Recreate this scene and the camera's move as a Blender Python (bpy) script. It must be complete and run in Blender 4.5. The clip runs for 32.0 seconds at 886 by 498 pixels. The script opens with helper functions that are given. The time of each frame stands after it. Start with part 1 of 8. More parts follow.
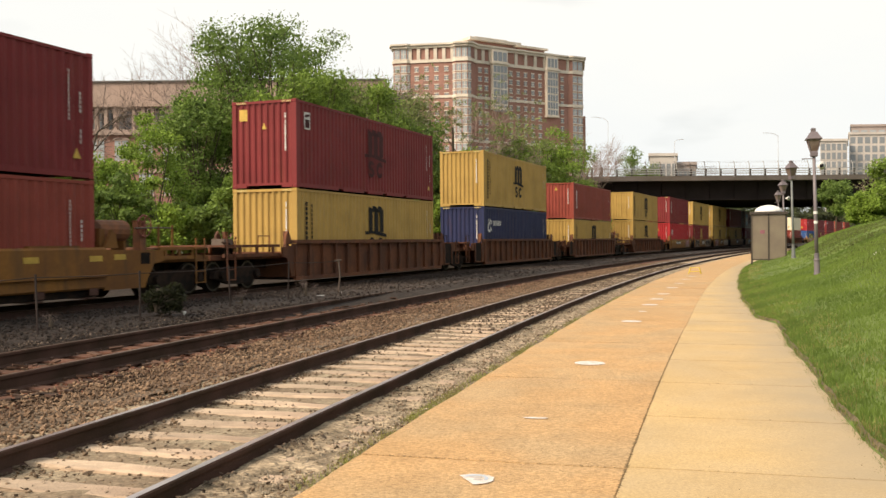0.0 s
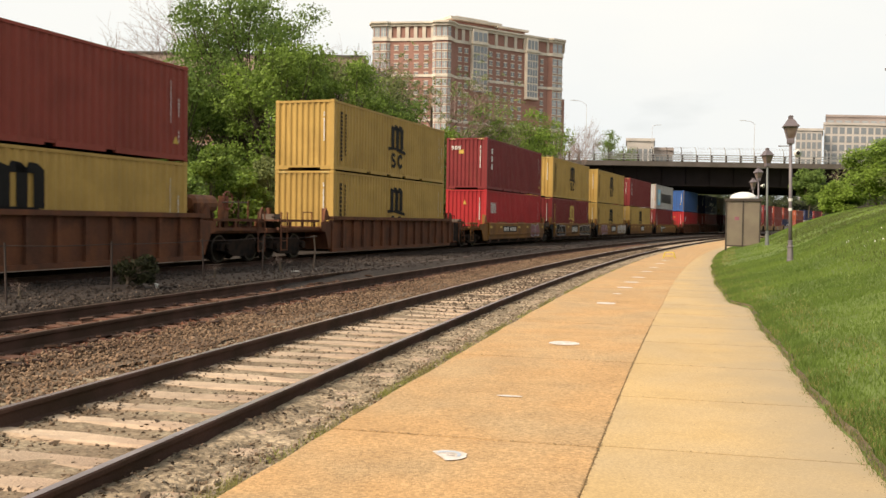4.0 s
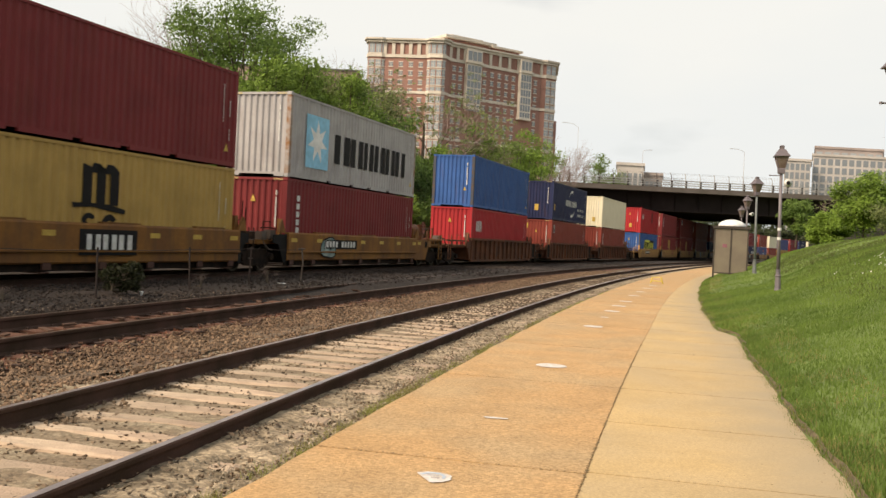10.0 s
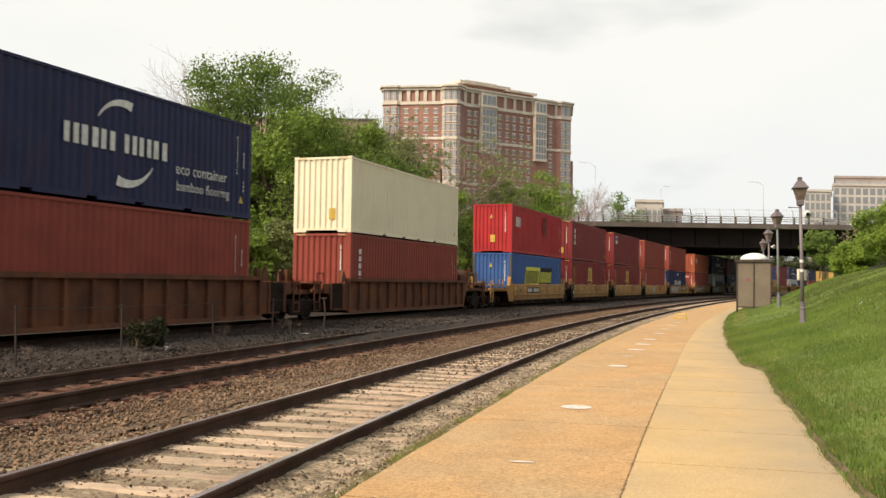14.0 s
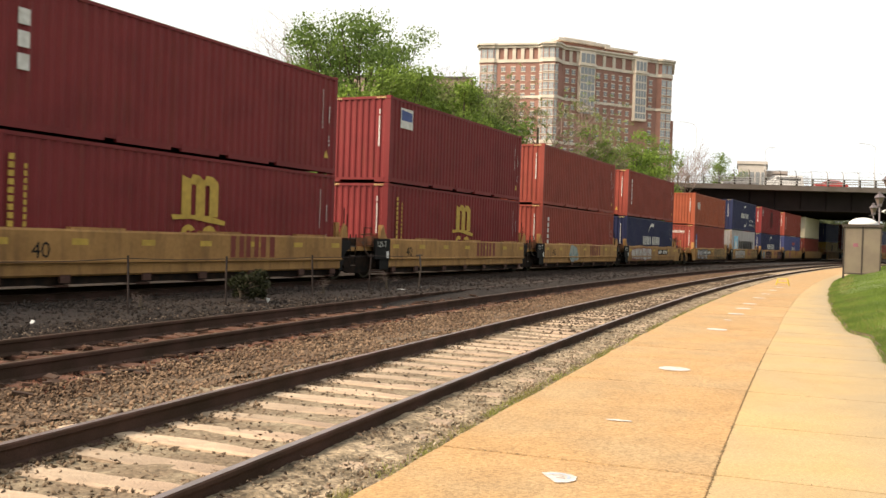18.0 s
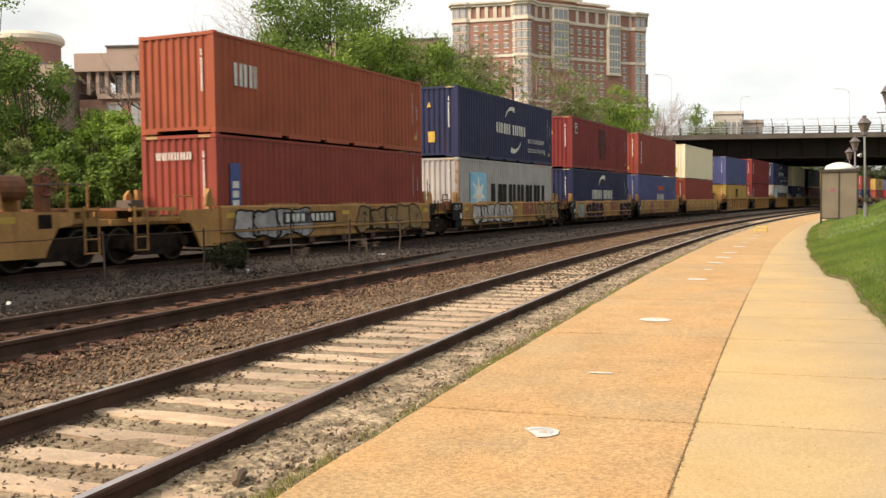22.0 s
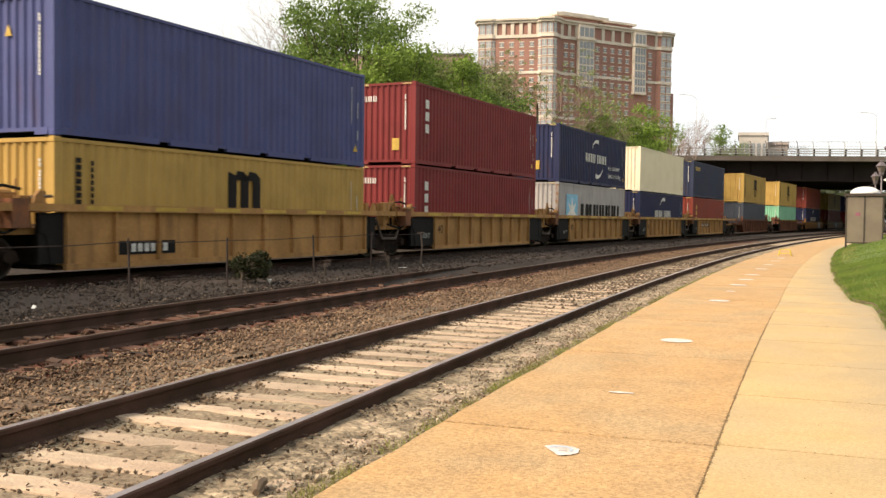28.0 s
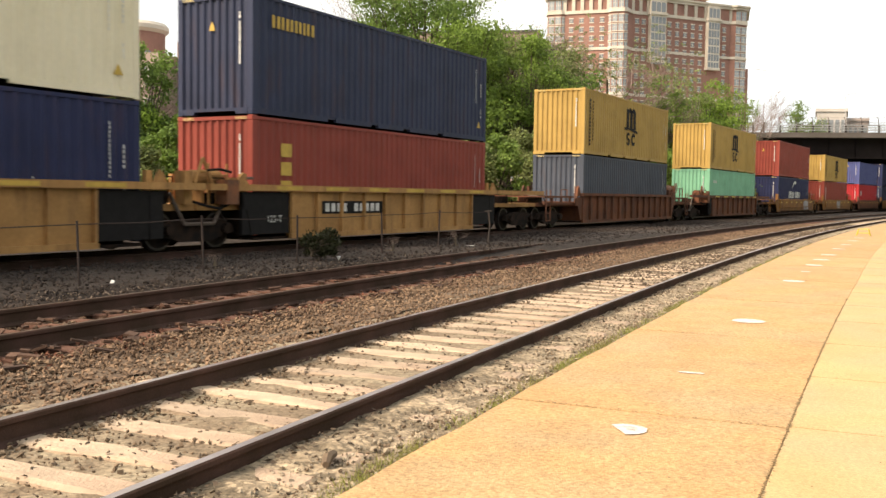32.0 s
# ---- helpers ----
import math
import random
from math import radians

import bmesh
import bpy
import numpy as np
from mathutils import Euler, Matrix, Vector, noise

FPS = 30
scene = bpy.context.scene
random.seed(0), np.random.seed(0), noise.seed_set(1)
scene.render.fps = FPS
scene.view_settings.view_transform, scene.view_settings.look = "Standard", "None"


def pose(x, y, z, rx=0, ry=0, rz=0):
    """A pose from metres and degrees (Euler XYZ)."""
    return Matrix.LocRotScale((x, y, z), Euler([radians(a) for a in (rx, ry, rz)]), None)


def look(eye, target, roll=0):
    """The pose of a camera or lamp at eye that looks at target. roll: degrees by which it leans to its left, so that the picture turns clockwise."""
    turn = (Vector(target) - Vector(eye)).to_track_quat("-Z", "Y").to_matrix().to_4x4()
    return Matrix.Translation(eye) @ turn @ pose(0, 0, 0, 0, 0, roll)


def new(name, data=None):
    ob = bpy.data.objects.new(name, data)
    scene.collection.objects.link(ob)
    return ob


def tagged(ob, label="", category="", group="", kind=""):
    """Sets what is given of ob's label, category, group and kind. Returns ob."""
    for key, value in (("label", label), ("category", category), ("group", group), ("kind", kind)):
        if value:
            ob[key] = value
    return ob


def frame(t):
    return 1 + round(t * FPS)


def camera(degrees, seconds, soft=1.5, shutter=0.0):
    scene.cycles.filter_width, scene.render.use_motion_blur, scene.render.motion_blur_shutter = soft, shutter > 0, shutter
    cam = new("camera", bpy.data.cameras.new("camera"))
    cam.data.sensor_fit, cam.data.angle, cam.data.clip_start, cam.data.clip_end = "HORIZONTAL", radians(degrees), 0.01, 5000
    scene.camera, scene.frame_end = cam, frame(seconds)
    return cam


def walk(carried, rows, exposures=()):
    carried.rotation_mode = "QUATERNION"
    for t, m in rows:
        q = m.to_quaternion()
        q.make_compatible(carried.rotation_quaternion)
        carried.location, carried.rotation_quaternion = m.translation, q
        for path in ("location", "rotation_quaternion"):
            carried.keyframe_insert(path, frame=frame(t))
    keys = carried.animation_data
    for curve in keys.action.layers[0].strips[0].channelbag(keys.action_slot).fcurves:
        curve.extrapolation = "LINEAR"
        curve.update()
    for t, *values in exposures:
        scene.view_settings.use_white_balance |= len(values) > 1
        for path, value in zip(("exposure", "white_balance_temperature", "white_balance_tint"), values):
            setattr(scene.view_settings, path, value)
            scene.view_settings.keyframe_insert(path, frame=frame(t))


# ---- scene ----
cam = camera(50.46, 32.0, soft=1.5, shutter=0.15)
EYE = 1.38
# seconds; yaw, pitch, roll in degrees; the eye in metres: a hand-held camera on the platform
LOOKS = [
    (0.0, 0.00, -0.50, -0.48, 0.033, -0.099, 1.426),
    (0.5, -0.33, -0.45, -0.20, 0.035, -0.095, 1.424),
    (1.0, 0.10, -0.78, -0.71, 0.037, -0.090, 1.417),
    (1.5, -0.23, -1.12, -1.37, 0.035, -0.090, 1.416),
    (2.0, -0.18, -1.55, -2.76, 0.034, -0.086, 1.413),
    (2.5, -0.03, -1.64, -1.79, 0.035, -0.079, 1.409),
    (4.5, -1.20, -1.81, 1.63, 0.015, -0.005, 1.385),
    (5.0, -0.43, -2.15, 2.31, 0.010, 0.014, 1.381),
    (5.5, -3.94, -2.27, 3.58, 0.040, 0.023, 1.370),
    (6.0, -6.73, -1.86, 3.21, 0.006, 0.047, 1.382),
    (6.5, -5.88, -1.31, 1.94, 0.011, 0.051, 1.381),
    (7.0, -5.58, -0.86, 3.00, 0.002, 0.054, 1.375),
    (7.5, -3.27, -0.54, 1.36, 0.012, 0.059, 1.379),
    (8.0, -1.81, -0.37, 2.48, -0.001, 0.046, 1.381),
    (8.5, -0.94, -0.27, 3.21, -0.005, 0.040, 1.390),
    (9.0, -0.77, -0.27, 3.22, -0.015, 0.033, 1.390),
    (9.5, -1.69, -0.53, 2.70, -0.002, 0.043, 1.389),
    (10.0, -2.21, -0.64, 2.88, -0.002, 0.045, 1.393),
    (10.5, -2.07, -0.51, 2.44, -0.000, 0.034, 1.392),
    (11.0, -2.06, -0.34, 2.24, 0.008, 0.025, 1.396),
    (11.5, -2.33, -0.11, 1.76, 0.016, 0.019, 1.396),
    (12.0, -2.08, 0.39, 0.85, 0.011, -0.007, 1.403),
    (12.5, -1.27, 1.05, 1.57, 0.005, -0.004, 1.406),
    (13.0, -0.92, 1.68, 0.53, -0.002, -0.010, 1.405),
    (13.5, -0.67, 1.83, 0.66, 0.005, -0.005, 1.404),
    (14.0, -0.85, 2.01, 0.80, 0.011, -0.013, 1.404),
    (14.5, -1.10, 1.85, 0.90, 0.010, -0.001, 1.399),
    (16.5, 1.01, 0.53, 1.38, -0.008, 0.004, 1.382),
    (17.0, 2.05, -0.58, 1.29, -0.014, -0.006, 1.368),
    (17.5, 2.69, -1.31, 0.15, 0.006, -0.017, 1.378),
    (18.0, 4.81, -0.60, 1.87, -0.037, -0.044, 1.378),
    (18.5, 7.18, -0.39, -0.17, -0.018, -0.018, 1.367),
    (19.0, 8.65, -0.99, 2.76, -0.036, -0.021, 1.365),
    (19.5, 7.18, -0.98, 0.14, -0.002, -0.002, 1.364),
    (20.0, 7.78, -1.32, 1.71, -0.034, 0.030, 1.371),
    (20.5, 6.28, -1.41, 1.93, -0.023, 0.044, 1.364),
    (21.0, 4.72, -2.33, 1.59, -0.013, 0.047, 1.353),
    (21.5, 4.18, -3.05, 1.42, -0.028, 0.034, 1.354),
    (22.0, 3.66, -2.83, -0.67, 0.007, 0.022, 1.353),
    (22.5, 2.14, -2.76, 0.05, 0.007, 0.011, 1.351),
    (23.0, 1.46, -2.57, -0.28, 0.006, 0.014, 1.356),
    (23.5, 1.24, -2.25, -0.50, 0.007, 0.009, 1.358),
    (24.0, 1.20, -2.13, 0.58, 0.004, 0.013, 1.357),
    (24.5, 1.18, -2.10, 0.38, 0.012, 0.013, 1.354),
    (25.0, 1.21, -2.33, 1.43, 0.006, 0.007, 1.356),
    (25.5, 1.79, -2.29, 0.77, 0.004, 0.010, 1.358),
    (27.5, 4.22, -1.78, 0.99, -0.014, 0.001, 1.358),
    (28.0, 4.91, -1.94, 0.69, -0.015, -0.004, 1.358),
    (28.5, 5.58, -2.01, 0.92, -0.017, -0.005, 1.362),
    (29.0, 6.37, -1.86, 0.49, -0.010, -0.005, 1.364),
    (29.5, 7.41, -2.10, 0.64, -0.025, -0.005, 1.348),
    (30.0, 8.34, -2.71, 0.14, -0.025, -0.008, 1.350),
    (30.5, 8.97, -3.14, 0.79, -0.029, -0.010, 1.351),
    (31.0, 9.26, -3.29, 0.86, -0.022, -0.019, 1.353),
    (31.5, 9.10, -3.24, 0.49, -0.017, -0.027, 1.357),
    (32.0, 9.00, -3.32, 0.78, -0.017, -0.017, 1.354)
]

# the camera sets its own exposure: seconds, stops, white balance
EXPOSURES = [(t, e, 7650.0, 15.0) for t, e in ((0.0, 0.15), (4.5, 0.09), (6.0, -0.08), (9.0, -0.02), (13.0, 0.06), (16.5, 0.2), (19.0, 0.47), (20.0, 0.52), (21.0, 0.38), (23.0, 0.13), (25.0, 0.07), (28.0, 0.31), (30.0, 0.50), (32.0, 0.55))]


def look_pose(yaw, pitch, roll, x, y, z):
    a, p = radians(yaw), radians(pitch)
    return look((x, y, z), (x - math.sin(a) * math.cos(p), y + math.cos(a) * math.cos(p), z + math.sin(p)), roll)


walk(cam, [(t, look_pose(*q)) for t, *q in LOOKS], exposures=EXPOSURES)

# ---- light ----
SUN_EL, SUN_AZ = 40.0, 238.0      # height, and compass bearing from +y clockwise of the sun
world = bpy.data.worlds.new("sky")
world.use_nodes = True
scene.world = world
wn, wl = world.node_tree.nodes, world.node_tree.links
wn.clear()
w_out, w_bg = wn.new("ShaderNodeOutputWorld"), wn.new("ShaderNodeBackground")
sky = wn.new("ShaderNodeTexSky")
sky.sky_type = "NISHITA"
sky.sun_disc = False
sky.sun_elevation, sky.sun_rotation = radians(SUN_EL), radians(SUN_AZ)
sky.air_density, sky.dust_density = 1.0, 3.0
w_tc, w_noise, w_ramp, w_mix = wn.new("ShaderNodeTexCoord"), wn.new("ShaderNodeTexNoise"), wn.new("ShaderNodeValToRGB"), wn.new("ShaderNodeMix")
w_map = wn.new("ShaderNodeMapping")
w_map.inputs["Scale"].default_value = (1.0, 1.0, 3.0)
w_noise.inputs["Scale"].default_value, w_noise.inputs["Detail"].default_value = 1.6, 6.0
w_ramp.color_ramp.elements[0].position, w_ramp.color_ramp.elements[1].position = 0.38, 0.56
w_ramp.color_ramp.elements[0].color, w_ramp.color_ramp.elements[1].color = (0.30, 0.30, 0.30, 1), (0.97, 0.97, 0.97, 1)
w_mix.data_type = "RGBA"
w_sep, w_rise, w_veil, w_soft, w_band = wn.new("ShaderNodeSeparateXYZ"), wn.new("ShaderNodeMapRange"), wn.new("ShaderNodeMix"), wn.new("ShaderNodeTexNoise"), wn.new("ShaderNodeMath")
w_rise.inputs["From Min"].default_value, w_rise.inputs["From Max"].default_value = 0.06, 0.30
w_soft.inputs["Scale"].default_value, w_soft.inputs["Detail"].default_value = 2.3, 4.0
w_band.operation = "MULTIPLY_ADD"
w_band.inputs[1].default_value, w_band.inputs[2].default_value = 0.42, -0.15
w_veil.data_type = "RGBA"
w_sum = wn.new("ShaderNodeMath")
w_veil.inputs["A"].default_value, w_veil.inputs["B"].default_value = (7.3, 8.65, 9.85, 1), (8.5, 9.5, 10.1, 1)
w_bg.inputs["Strength"].default_value = 0.1
for a, b in ((w_tc.outputs["Generated"], w_map.inputs["Vector"]), (w_map.outputs["Vector"], w_noise.inputs["Vector"]), (w_noise.outputs["Fac"], w_ramp.inputs["Fac"]),
             (w_ramp.outputs["Color"], w_mix.inputs["Factor"]), (w_tc.outputs["Generated"], w_sep.inputs["Vector"]), (w_map.outputs["Vector"], w_soft.inputs["Vector"]), (w_soft.outputs["Fac"], w_band.inputs[0]),
             (w_sep.outputs["Z"], w_sum.inputs[0]), (w_band.outputs[0], w_sum.inputs[1]), (w_sum.outputs[0], w_rise.inputs["Value"]), (w_rise.outputs["Result"], w_veil.inputs["Factor"]), (w_veil.outputs["Result"], w_mix.inputs["B"]), (sky.outputs["Color"], w_mix.inputs["A"]), (w_mix.outputs["Result"], w_bg.inputs["Color"]),
             (w_bg.outputs["Background"], w_out.inputs["Surface"])):
    wl.new(a, b)
sun = new("sun", bpy.data.lights.new("sun", "SUN"))
sun.data.energy, sun.data.angle, sun.data.color = 5.4, radians(28.0), (1.0, 0.92, 0.80)
sun_dir = Vector((math.sin(radians(SUN_AZ)) * math.cos(radians(SUN_EL)), math.cos(radians(SUN_AZ)) * math.cos(radians(SUN_EL)), math.sin(radians(SUN_EL))))
sun.matrix_world = look(tuple(sun_dir * 50), (0, 0, 0))


# ---- materials ----
def shade(name, base, rough=0.6, metal=0.0, vary=0.15, scale=3.0, fine=40.0, bump=0.0, bump_scale=60.0, second=None, patch=0.5, stretch=(1, 1, 1), per=0.0, island=0.0, spec=0.4, grime=None, coords="Object", speck=0.0, speck_scale=75.0, stain=0.0):
    """A surface with variation at two scales; second: a colour that comes through in patches; grime: a dirt colour in streaks."""
    m = bpy.data.materials.new(name)
    m.use_nodes = True
    n, l = m.node_tree.nodes, m.node_tree.links
    bsdf = n["Principled BSDF"]
    bsdf.inputs["Roughness"].default_value, bsdf.inputs["Metallic"].default_value = rough, metal
    bsdf.inputs["Specular IOR Level"].default_value = spec
    tc, mp = n.new("ShaderNodeTexCoord"), n.new("ShaderNodeMapping")
    mp.inputs["Scale"].default_value = stretch
    l.new(tc.outputs[coords], mp.inputs["Vector"])
    big, small = n.new("ShaderNodeTexNoise"), n.new("ShaderNodeTexNoise")
    big.inputs["Scale"].default_value, big.inputs["Detail"].default_value = scale, 4.0
    small.inputs["Scale"].default_value, small.inputs["Detail"].default_value = fine, 3.0
    l.new(mp.outputs["Vector"], big.inputs["Vector"])
    l.new(mp.outputs["Vector"], small.inputs["Vector"])
    col = n.new("ShaderNodeMix")
    col.data_type = "RGBA"
    col.inputs["A"].default_value, col.inputs["B"].default_value = (*base, 1), (*(second or [c * 0.8 for c in base]), 1)
    ramp = n.new("ShaderNodeValToRGB")
    ramp.color_ramp.elements[0].position, ramp.color_ramp.elements[1].position = patch - 0.12, patch + 0.12
    l.new(big.outputs["Fac"], ramp.inputs["Fac"])
    l.new(ramp.outputs["Color"], col.inputs["Factor"])
    val = n.new("ShaderNodeMath")
    val.operation = "MULTIPLY_ADD"
    val.inputs[1].default_value, val.inputs[2].default_value = vary * 2, 1 - vary
    l.new(small.outputs["Fac"], val.inputs[0])
    out = val.outputs[0]
    for amount, node, socket in ((per, "ShaderNodeObjectInfo", "Random"), (island, "ShaderNodeNewGeometry", "Random Per Island")):
        if amount:
            src, add, mul = n.new(node), n.new("ShaderNodeMath"), n.new("ShaderNodeMath")
            add.operation, mul.operation = "MULTIPLY_ADD", "MULTIPLY"
            add.inputs[1].default_value, add.inputs[2].default_value = amount * 2, 1 - amount
            l.new(src.outputs[socket], add.inputs[0])
            l.new(out, mul.inputs[0])
            l.new(add.outputs[0], mul.inputs[1])
            out = mul.outputs[0]
    if speck:
        vo, sx, ad, ml = n.new("ShaderNodeTexVoronoi"), n.new("ShaderNodeSeparateColor"), n.new("ShaderNodeMath"), n.new("ShaderNodeMath")
        vo.inputs["Scale"].default_value = speck_scale
        ad.operation, ml.operation = "MULTIPLY_ADD", "MULTIPLY"
        ad.inputs[1].default_value, ad.inputs[2].default_value = speck * 2, 1 - speck
        l.new(tc.outputs[coords], vo.inputs["Vector"])
        l.new(vo.outputs["Color"], sx.inputs["Color"])
        l.new(sx.outputs["Red"], ad.inputs[0])
        l.new(out, ml.inputs[0])
        l.new(ad.outputs[0], ml.inputs[1])
        out = ml.outputs[0]
    if stain:
        sn, sr, sm = n.new("ShaderNodeTexNoise"), n.new("ShaderNodeValToRGB"), n.new("ShaderNodeMath")
        sn.inputs["Scale"].default_value, sn.inputs["Detail"].default_value, sn.inputs["Roughness"].default_value = 1.6, 9.0, 0.72
        sr.color_ramp.elements[0].position, sr.color_ramp.elements[1].position = 0.36, 0.56
        sr.color_ramp.elements[0].color, sr.color_ramp.elements[1].color = (1 - stain, 1 - stain, 1 - stain, 1), (1, 1, 1, 1)
        sm.operation = "MULTIPLY"
        l.new(tc.outputs[coords], sn.inputs["Vector"])
        l.new(sn.outputs["Fac"], sr.inputs["Fac"])
        l.new(out, sm.inputs[0])
        l.new(sr.outputs["Color"], sm.inputs[1])
        out = sm.outputs[0]
    hsv = n.new("ShaderNodeHueSaturation")
    l.new(col.outputs["Result"], hsv.inputs["Color"])
    l.new(out, hsv.inputs["Value"])
    tint = hsv.outputs["Color"]
    if grime:
        gn, gr, gm, gmap = n.new("ShaderNodeTexNoise"), n.new("ShaderNodeValToRGB"), n.new("ShaderNodeMix"), n.new("ShaderNodeMapping")
        gmap.inputs["Scale"].default_value = (2.2, 2.2, 0.35)
        gn.inputs["Scale"].default_value, gn.inputs["Detail"].default_value = 1.7, 7.0
        gr.color_ramp.elements[0].position, gr.color_ramp.elements[1].position = 0.52, 0.78
        gr.color_ramp.elements[1].color = (0.75, 0.75, 0.75, 1)
        gm.data_type = "RGBA"
        gm.inputs["B"].default_value = (*grime, 1)
        l.new(tc.outputs[coords], gmap.inputs["Vector"])
        l.new(gmap.outputs["Vector"], gn.inputs["Vector"])
        l.new(gn.outputs["Fac"], gr.inputs["Fac"])
        l.new(gr.outputs["Color"], gm.inputs["Factor"])
        l.new(tint, gm.inputs["A"])
        tint = gm.outputs["Result"]
    l.new(tint, bsdf.inputs["Base Color"])
    if bump:
        b, bt = n.new("ShaderNodeBump"), n.new("ShaderNodeTexNoise")
        bt.inputs["Scale"].default_value, bt.inputs["Detail"].default_value = bump_scale, 4.0
        l.new(tc.outputs[coords], bt.inputs["Vector"])
        b.inputs["Strength"].default_value, b.inputs["Distance"].default_value = bump, 0.02
        l.new(bt.outputs["Fac"], b.inputs["Height"])
        l.new(b.outputs["Normal"], bsdf.inputs["Normal"])
    return m


def leafy(name, base, second, island=0.45):
    m = shade(name, base, rough=0.6, vary=0.25, scale=0.5, fine=3.0, second=second, island=island, spec=0.25)
    n, l = m.node_tree.nodes, m.node_tree.links
    bsdf, out = n["Principled BSDF"], n["Material Output"]
    tr, mx = n.new("ShaderNodeBsdfTranslucent"), n.new("ShaderNodeMixShader")
    src = bsdf.inputs["Base Color"].links[0].from_socket
    l.new(src, tr.inputs["Color"])
    mx.inputs["Fac"].default_value = 0.42
    l.new(bsdf.outputs[0], mx.inputs[1])
    l.new(tr.outputs[0], mx.inputs[2])
    l.new(mx.outputs[0], out.inputs["Surface"])
    return m


def glassy(name, tint, rough=0.08):
    m = bpy.data.materials.new(name)
    m.use_nodes = True
    b = m.node_tree.nodes["Principled BSDF"]
    b.inputs["Base Color"].default_value, b.inputs["Roughness"].default_value = (*tint, 1), rough
    b.inputs["Specular IOR Level"].default_value = 0.8
    return m


RUST = (0.10, 0.045, 0.022)
PAINTS = {"maroon": (0.178, 0.028, 0.030), "red": (0.35, 0.027, 0.032), "brown": (0.238, 0.051, 0.038), "yellow": (0.395, 0.256, 0.079), "navy": (0.021, 0.027, 0.072),
          "blue": (0.035, 0.10, 0.28), "violet_blue": (0.070, 0.084, 0.205), "grey": (0.355, 0.342, 0.340), "cream": (0.68, 0.62, 0.47), "orange": (0.31, 0.080, 0.043), "slate": (0.060, 0.070, 0.090), "green": (0.18, 0.42, 0.28),
          "dark_blue": (0.028, 0.036, 0.070)}
PAINT = {k: shade("paint_" + k, c, rough=0.55, vary=0.10, scale=0.9, fine=9.0, second=[v * 0.82 for v in c], patch=0.55, per=0.07, grime=[0.6 * v + 0.4 * r for v, r in zip(c, RUST)], spec=0.16) for k, c in PAINTS.items()}
PAINT["cream"] = shade("paint_cream", PAINTS["cream"], rough=0.5, vary=0.06, scale=0.9, fine=9.0, second=(0.64, 0.58, 0.43), patch=0.55, per=0.04, spec=0.16)
CAR_PAINT = {"rust_brown": shade("wagon_brown", (0.150, 0.058, 0.030), spec=0.15, rough=0.75, vary=0.25, scale=1.3, fine=14, second=(0.095, 0.042, 0.027), grime=(0.045, 0.029, 0.022), per=0.1),
             "dull_yellow": shade("wagon_dull_yellow", (0.215, 0.098, 0.027), spec=0.15, rough=0.7, vary=0.2, scale=1.0, fine=12, second=(0.15, 0.068, 0.026), grime=(0.07, 0.045, 0.03), per=0.1),
             "yellow": shade("wagon_yellow", (0.39, 0.212, 0.080), spec=0.18, rough=0.68, vary=0.24, scale=1.1, fine=12, second=(0.30, 0.160, 0.060), grime=(0.12, 0.068, 0.036), per=0.1)}
M_STEEL_DARK = shade("grimy_steel", (0.013, 0.011, 0.010), spec=0.08, rough=0.9, vary=0.3, scale=4, fine=30, second=(0.030, 0.019, 0.014), per=0.15)
M_CASTING = shade("casting_steel", (0.10, 0.075, 0.06), rough=0.7, vary=0.25, fine=60)
M_WHITE = shade("white_paint", (0.612, 0.612, 0.595), rough=0.6, vary=0.12, scale=6, fine=30, second=(0.468, 0.468, 0.442))
M_BLACK = shade("black_paint", (0.014, 0.013, 0.013), spec=0.12, rough=0.7, vary=0.2, scale=6, fine=30)
M_GOLD = shade("gold_paint", (0.50, 0.33, 0.06), rough=0.6, vary=0.12, scale=6, fine=30)
M_PALEGOLD = shade("pale_gold_paint", (0.50, 0.40, 0.17), rough=0.6, vary=0.15, scale=6, fine=30)
M_SKYBLUE = shade("light_blue_paint", (0.22, 0.52, 0.72), rough=0.6, vary=0.1, scale=4, fine=30)
M_OVERPAINT = shade("overpaint", (0.14, 0.026, 0.027), spec=0.1, rough=0.7, vary=0.25, scale=1.5, fine=14, second=(0.10, 0.021, 0.022))
M_WORNPOST = shade("worn_blue_grey", (0.060, 0.072, 0.095), spec=0.12, rough=0.75, vary=0.3, scale=3, fine=20, second=(0.10, 0.07, 0.055))
M_RUSTPOST = shade("rust_streaked_grey", (0.33, 0.30, 0.28), spec=0.15, rough=0.75, vary=0.3, scale=3, fine=18, second=(0.24, 0.115, 0.05), grime=(0.20, 0.09, 0.04))
WORN_POST = {"blue": M_WORNPOST, "grey": M_RUSTPOST}
M_DARKLOGO = shade("dark_maroon_paint", (0.050, 0.013, 0.014), spec=0.1, rough=0.6, vary=0.1, fine=30)
M_REDPAINT = shade("red_paint", (0.35, 0.05, 0.04), rough=0.6, vary=0.15, fine=30)
M_DULLRED = shade("dull_red_paint", (0.20, 0.035, 0.024), rough=0.65, vary=0.15, fine=30)
M_LIME = shade("lime_paint", (0.62, 0.62, 0.08), rough=0.6, vary=0.1, fine=30)
M_TAG = shade("spray_paint", (0.34, 0.33, 0.34), rough=0.7, vary=0.2, scale=3.0, fine=20, second=(0.20, 0.19, 0.20))
M_TAG_PINK = shade("spray_paint_purple", (0.26, 0.10, 0.13), rough=0.7, vary=0.2, scale=3.0, fine=20, second=(0.16, 0.06, 0.08))
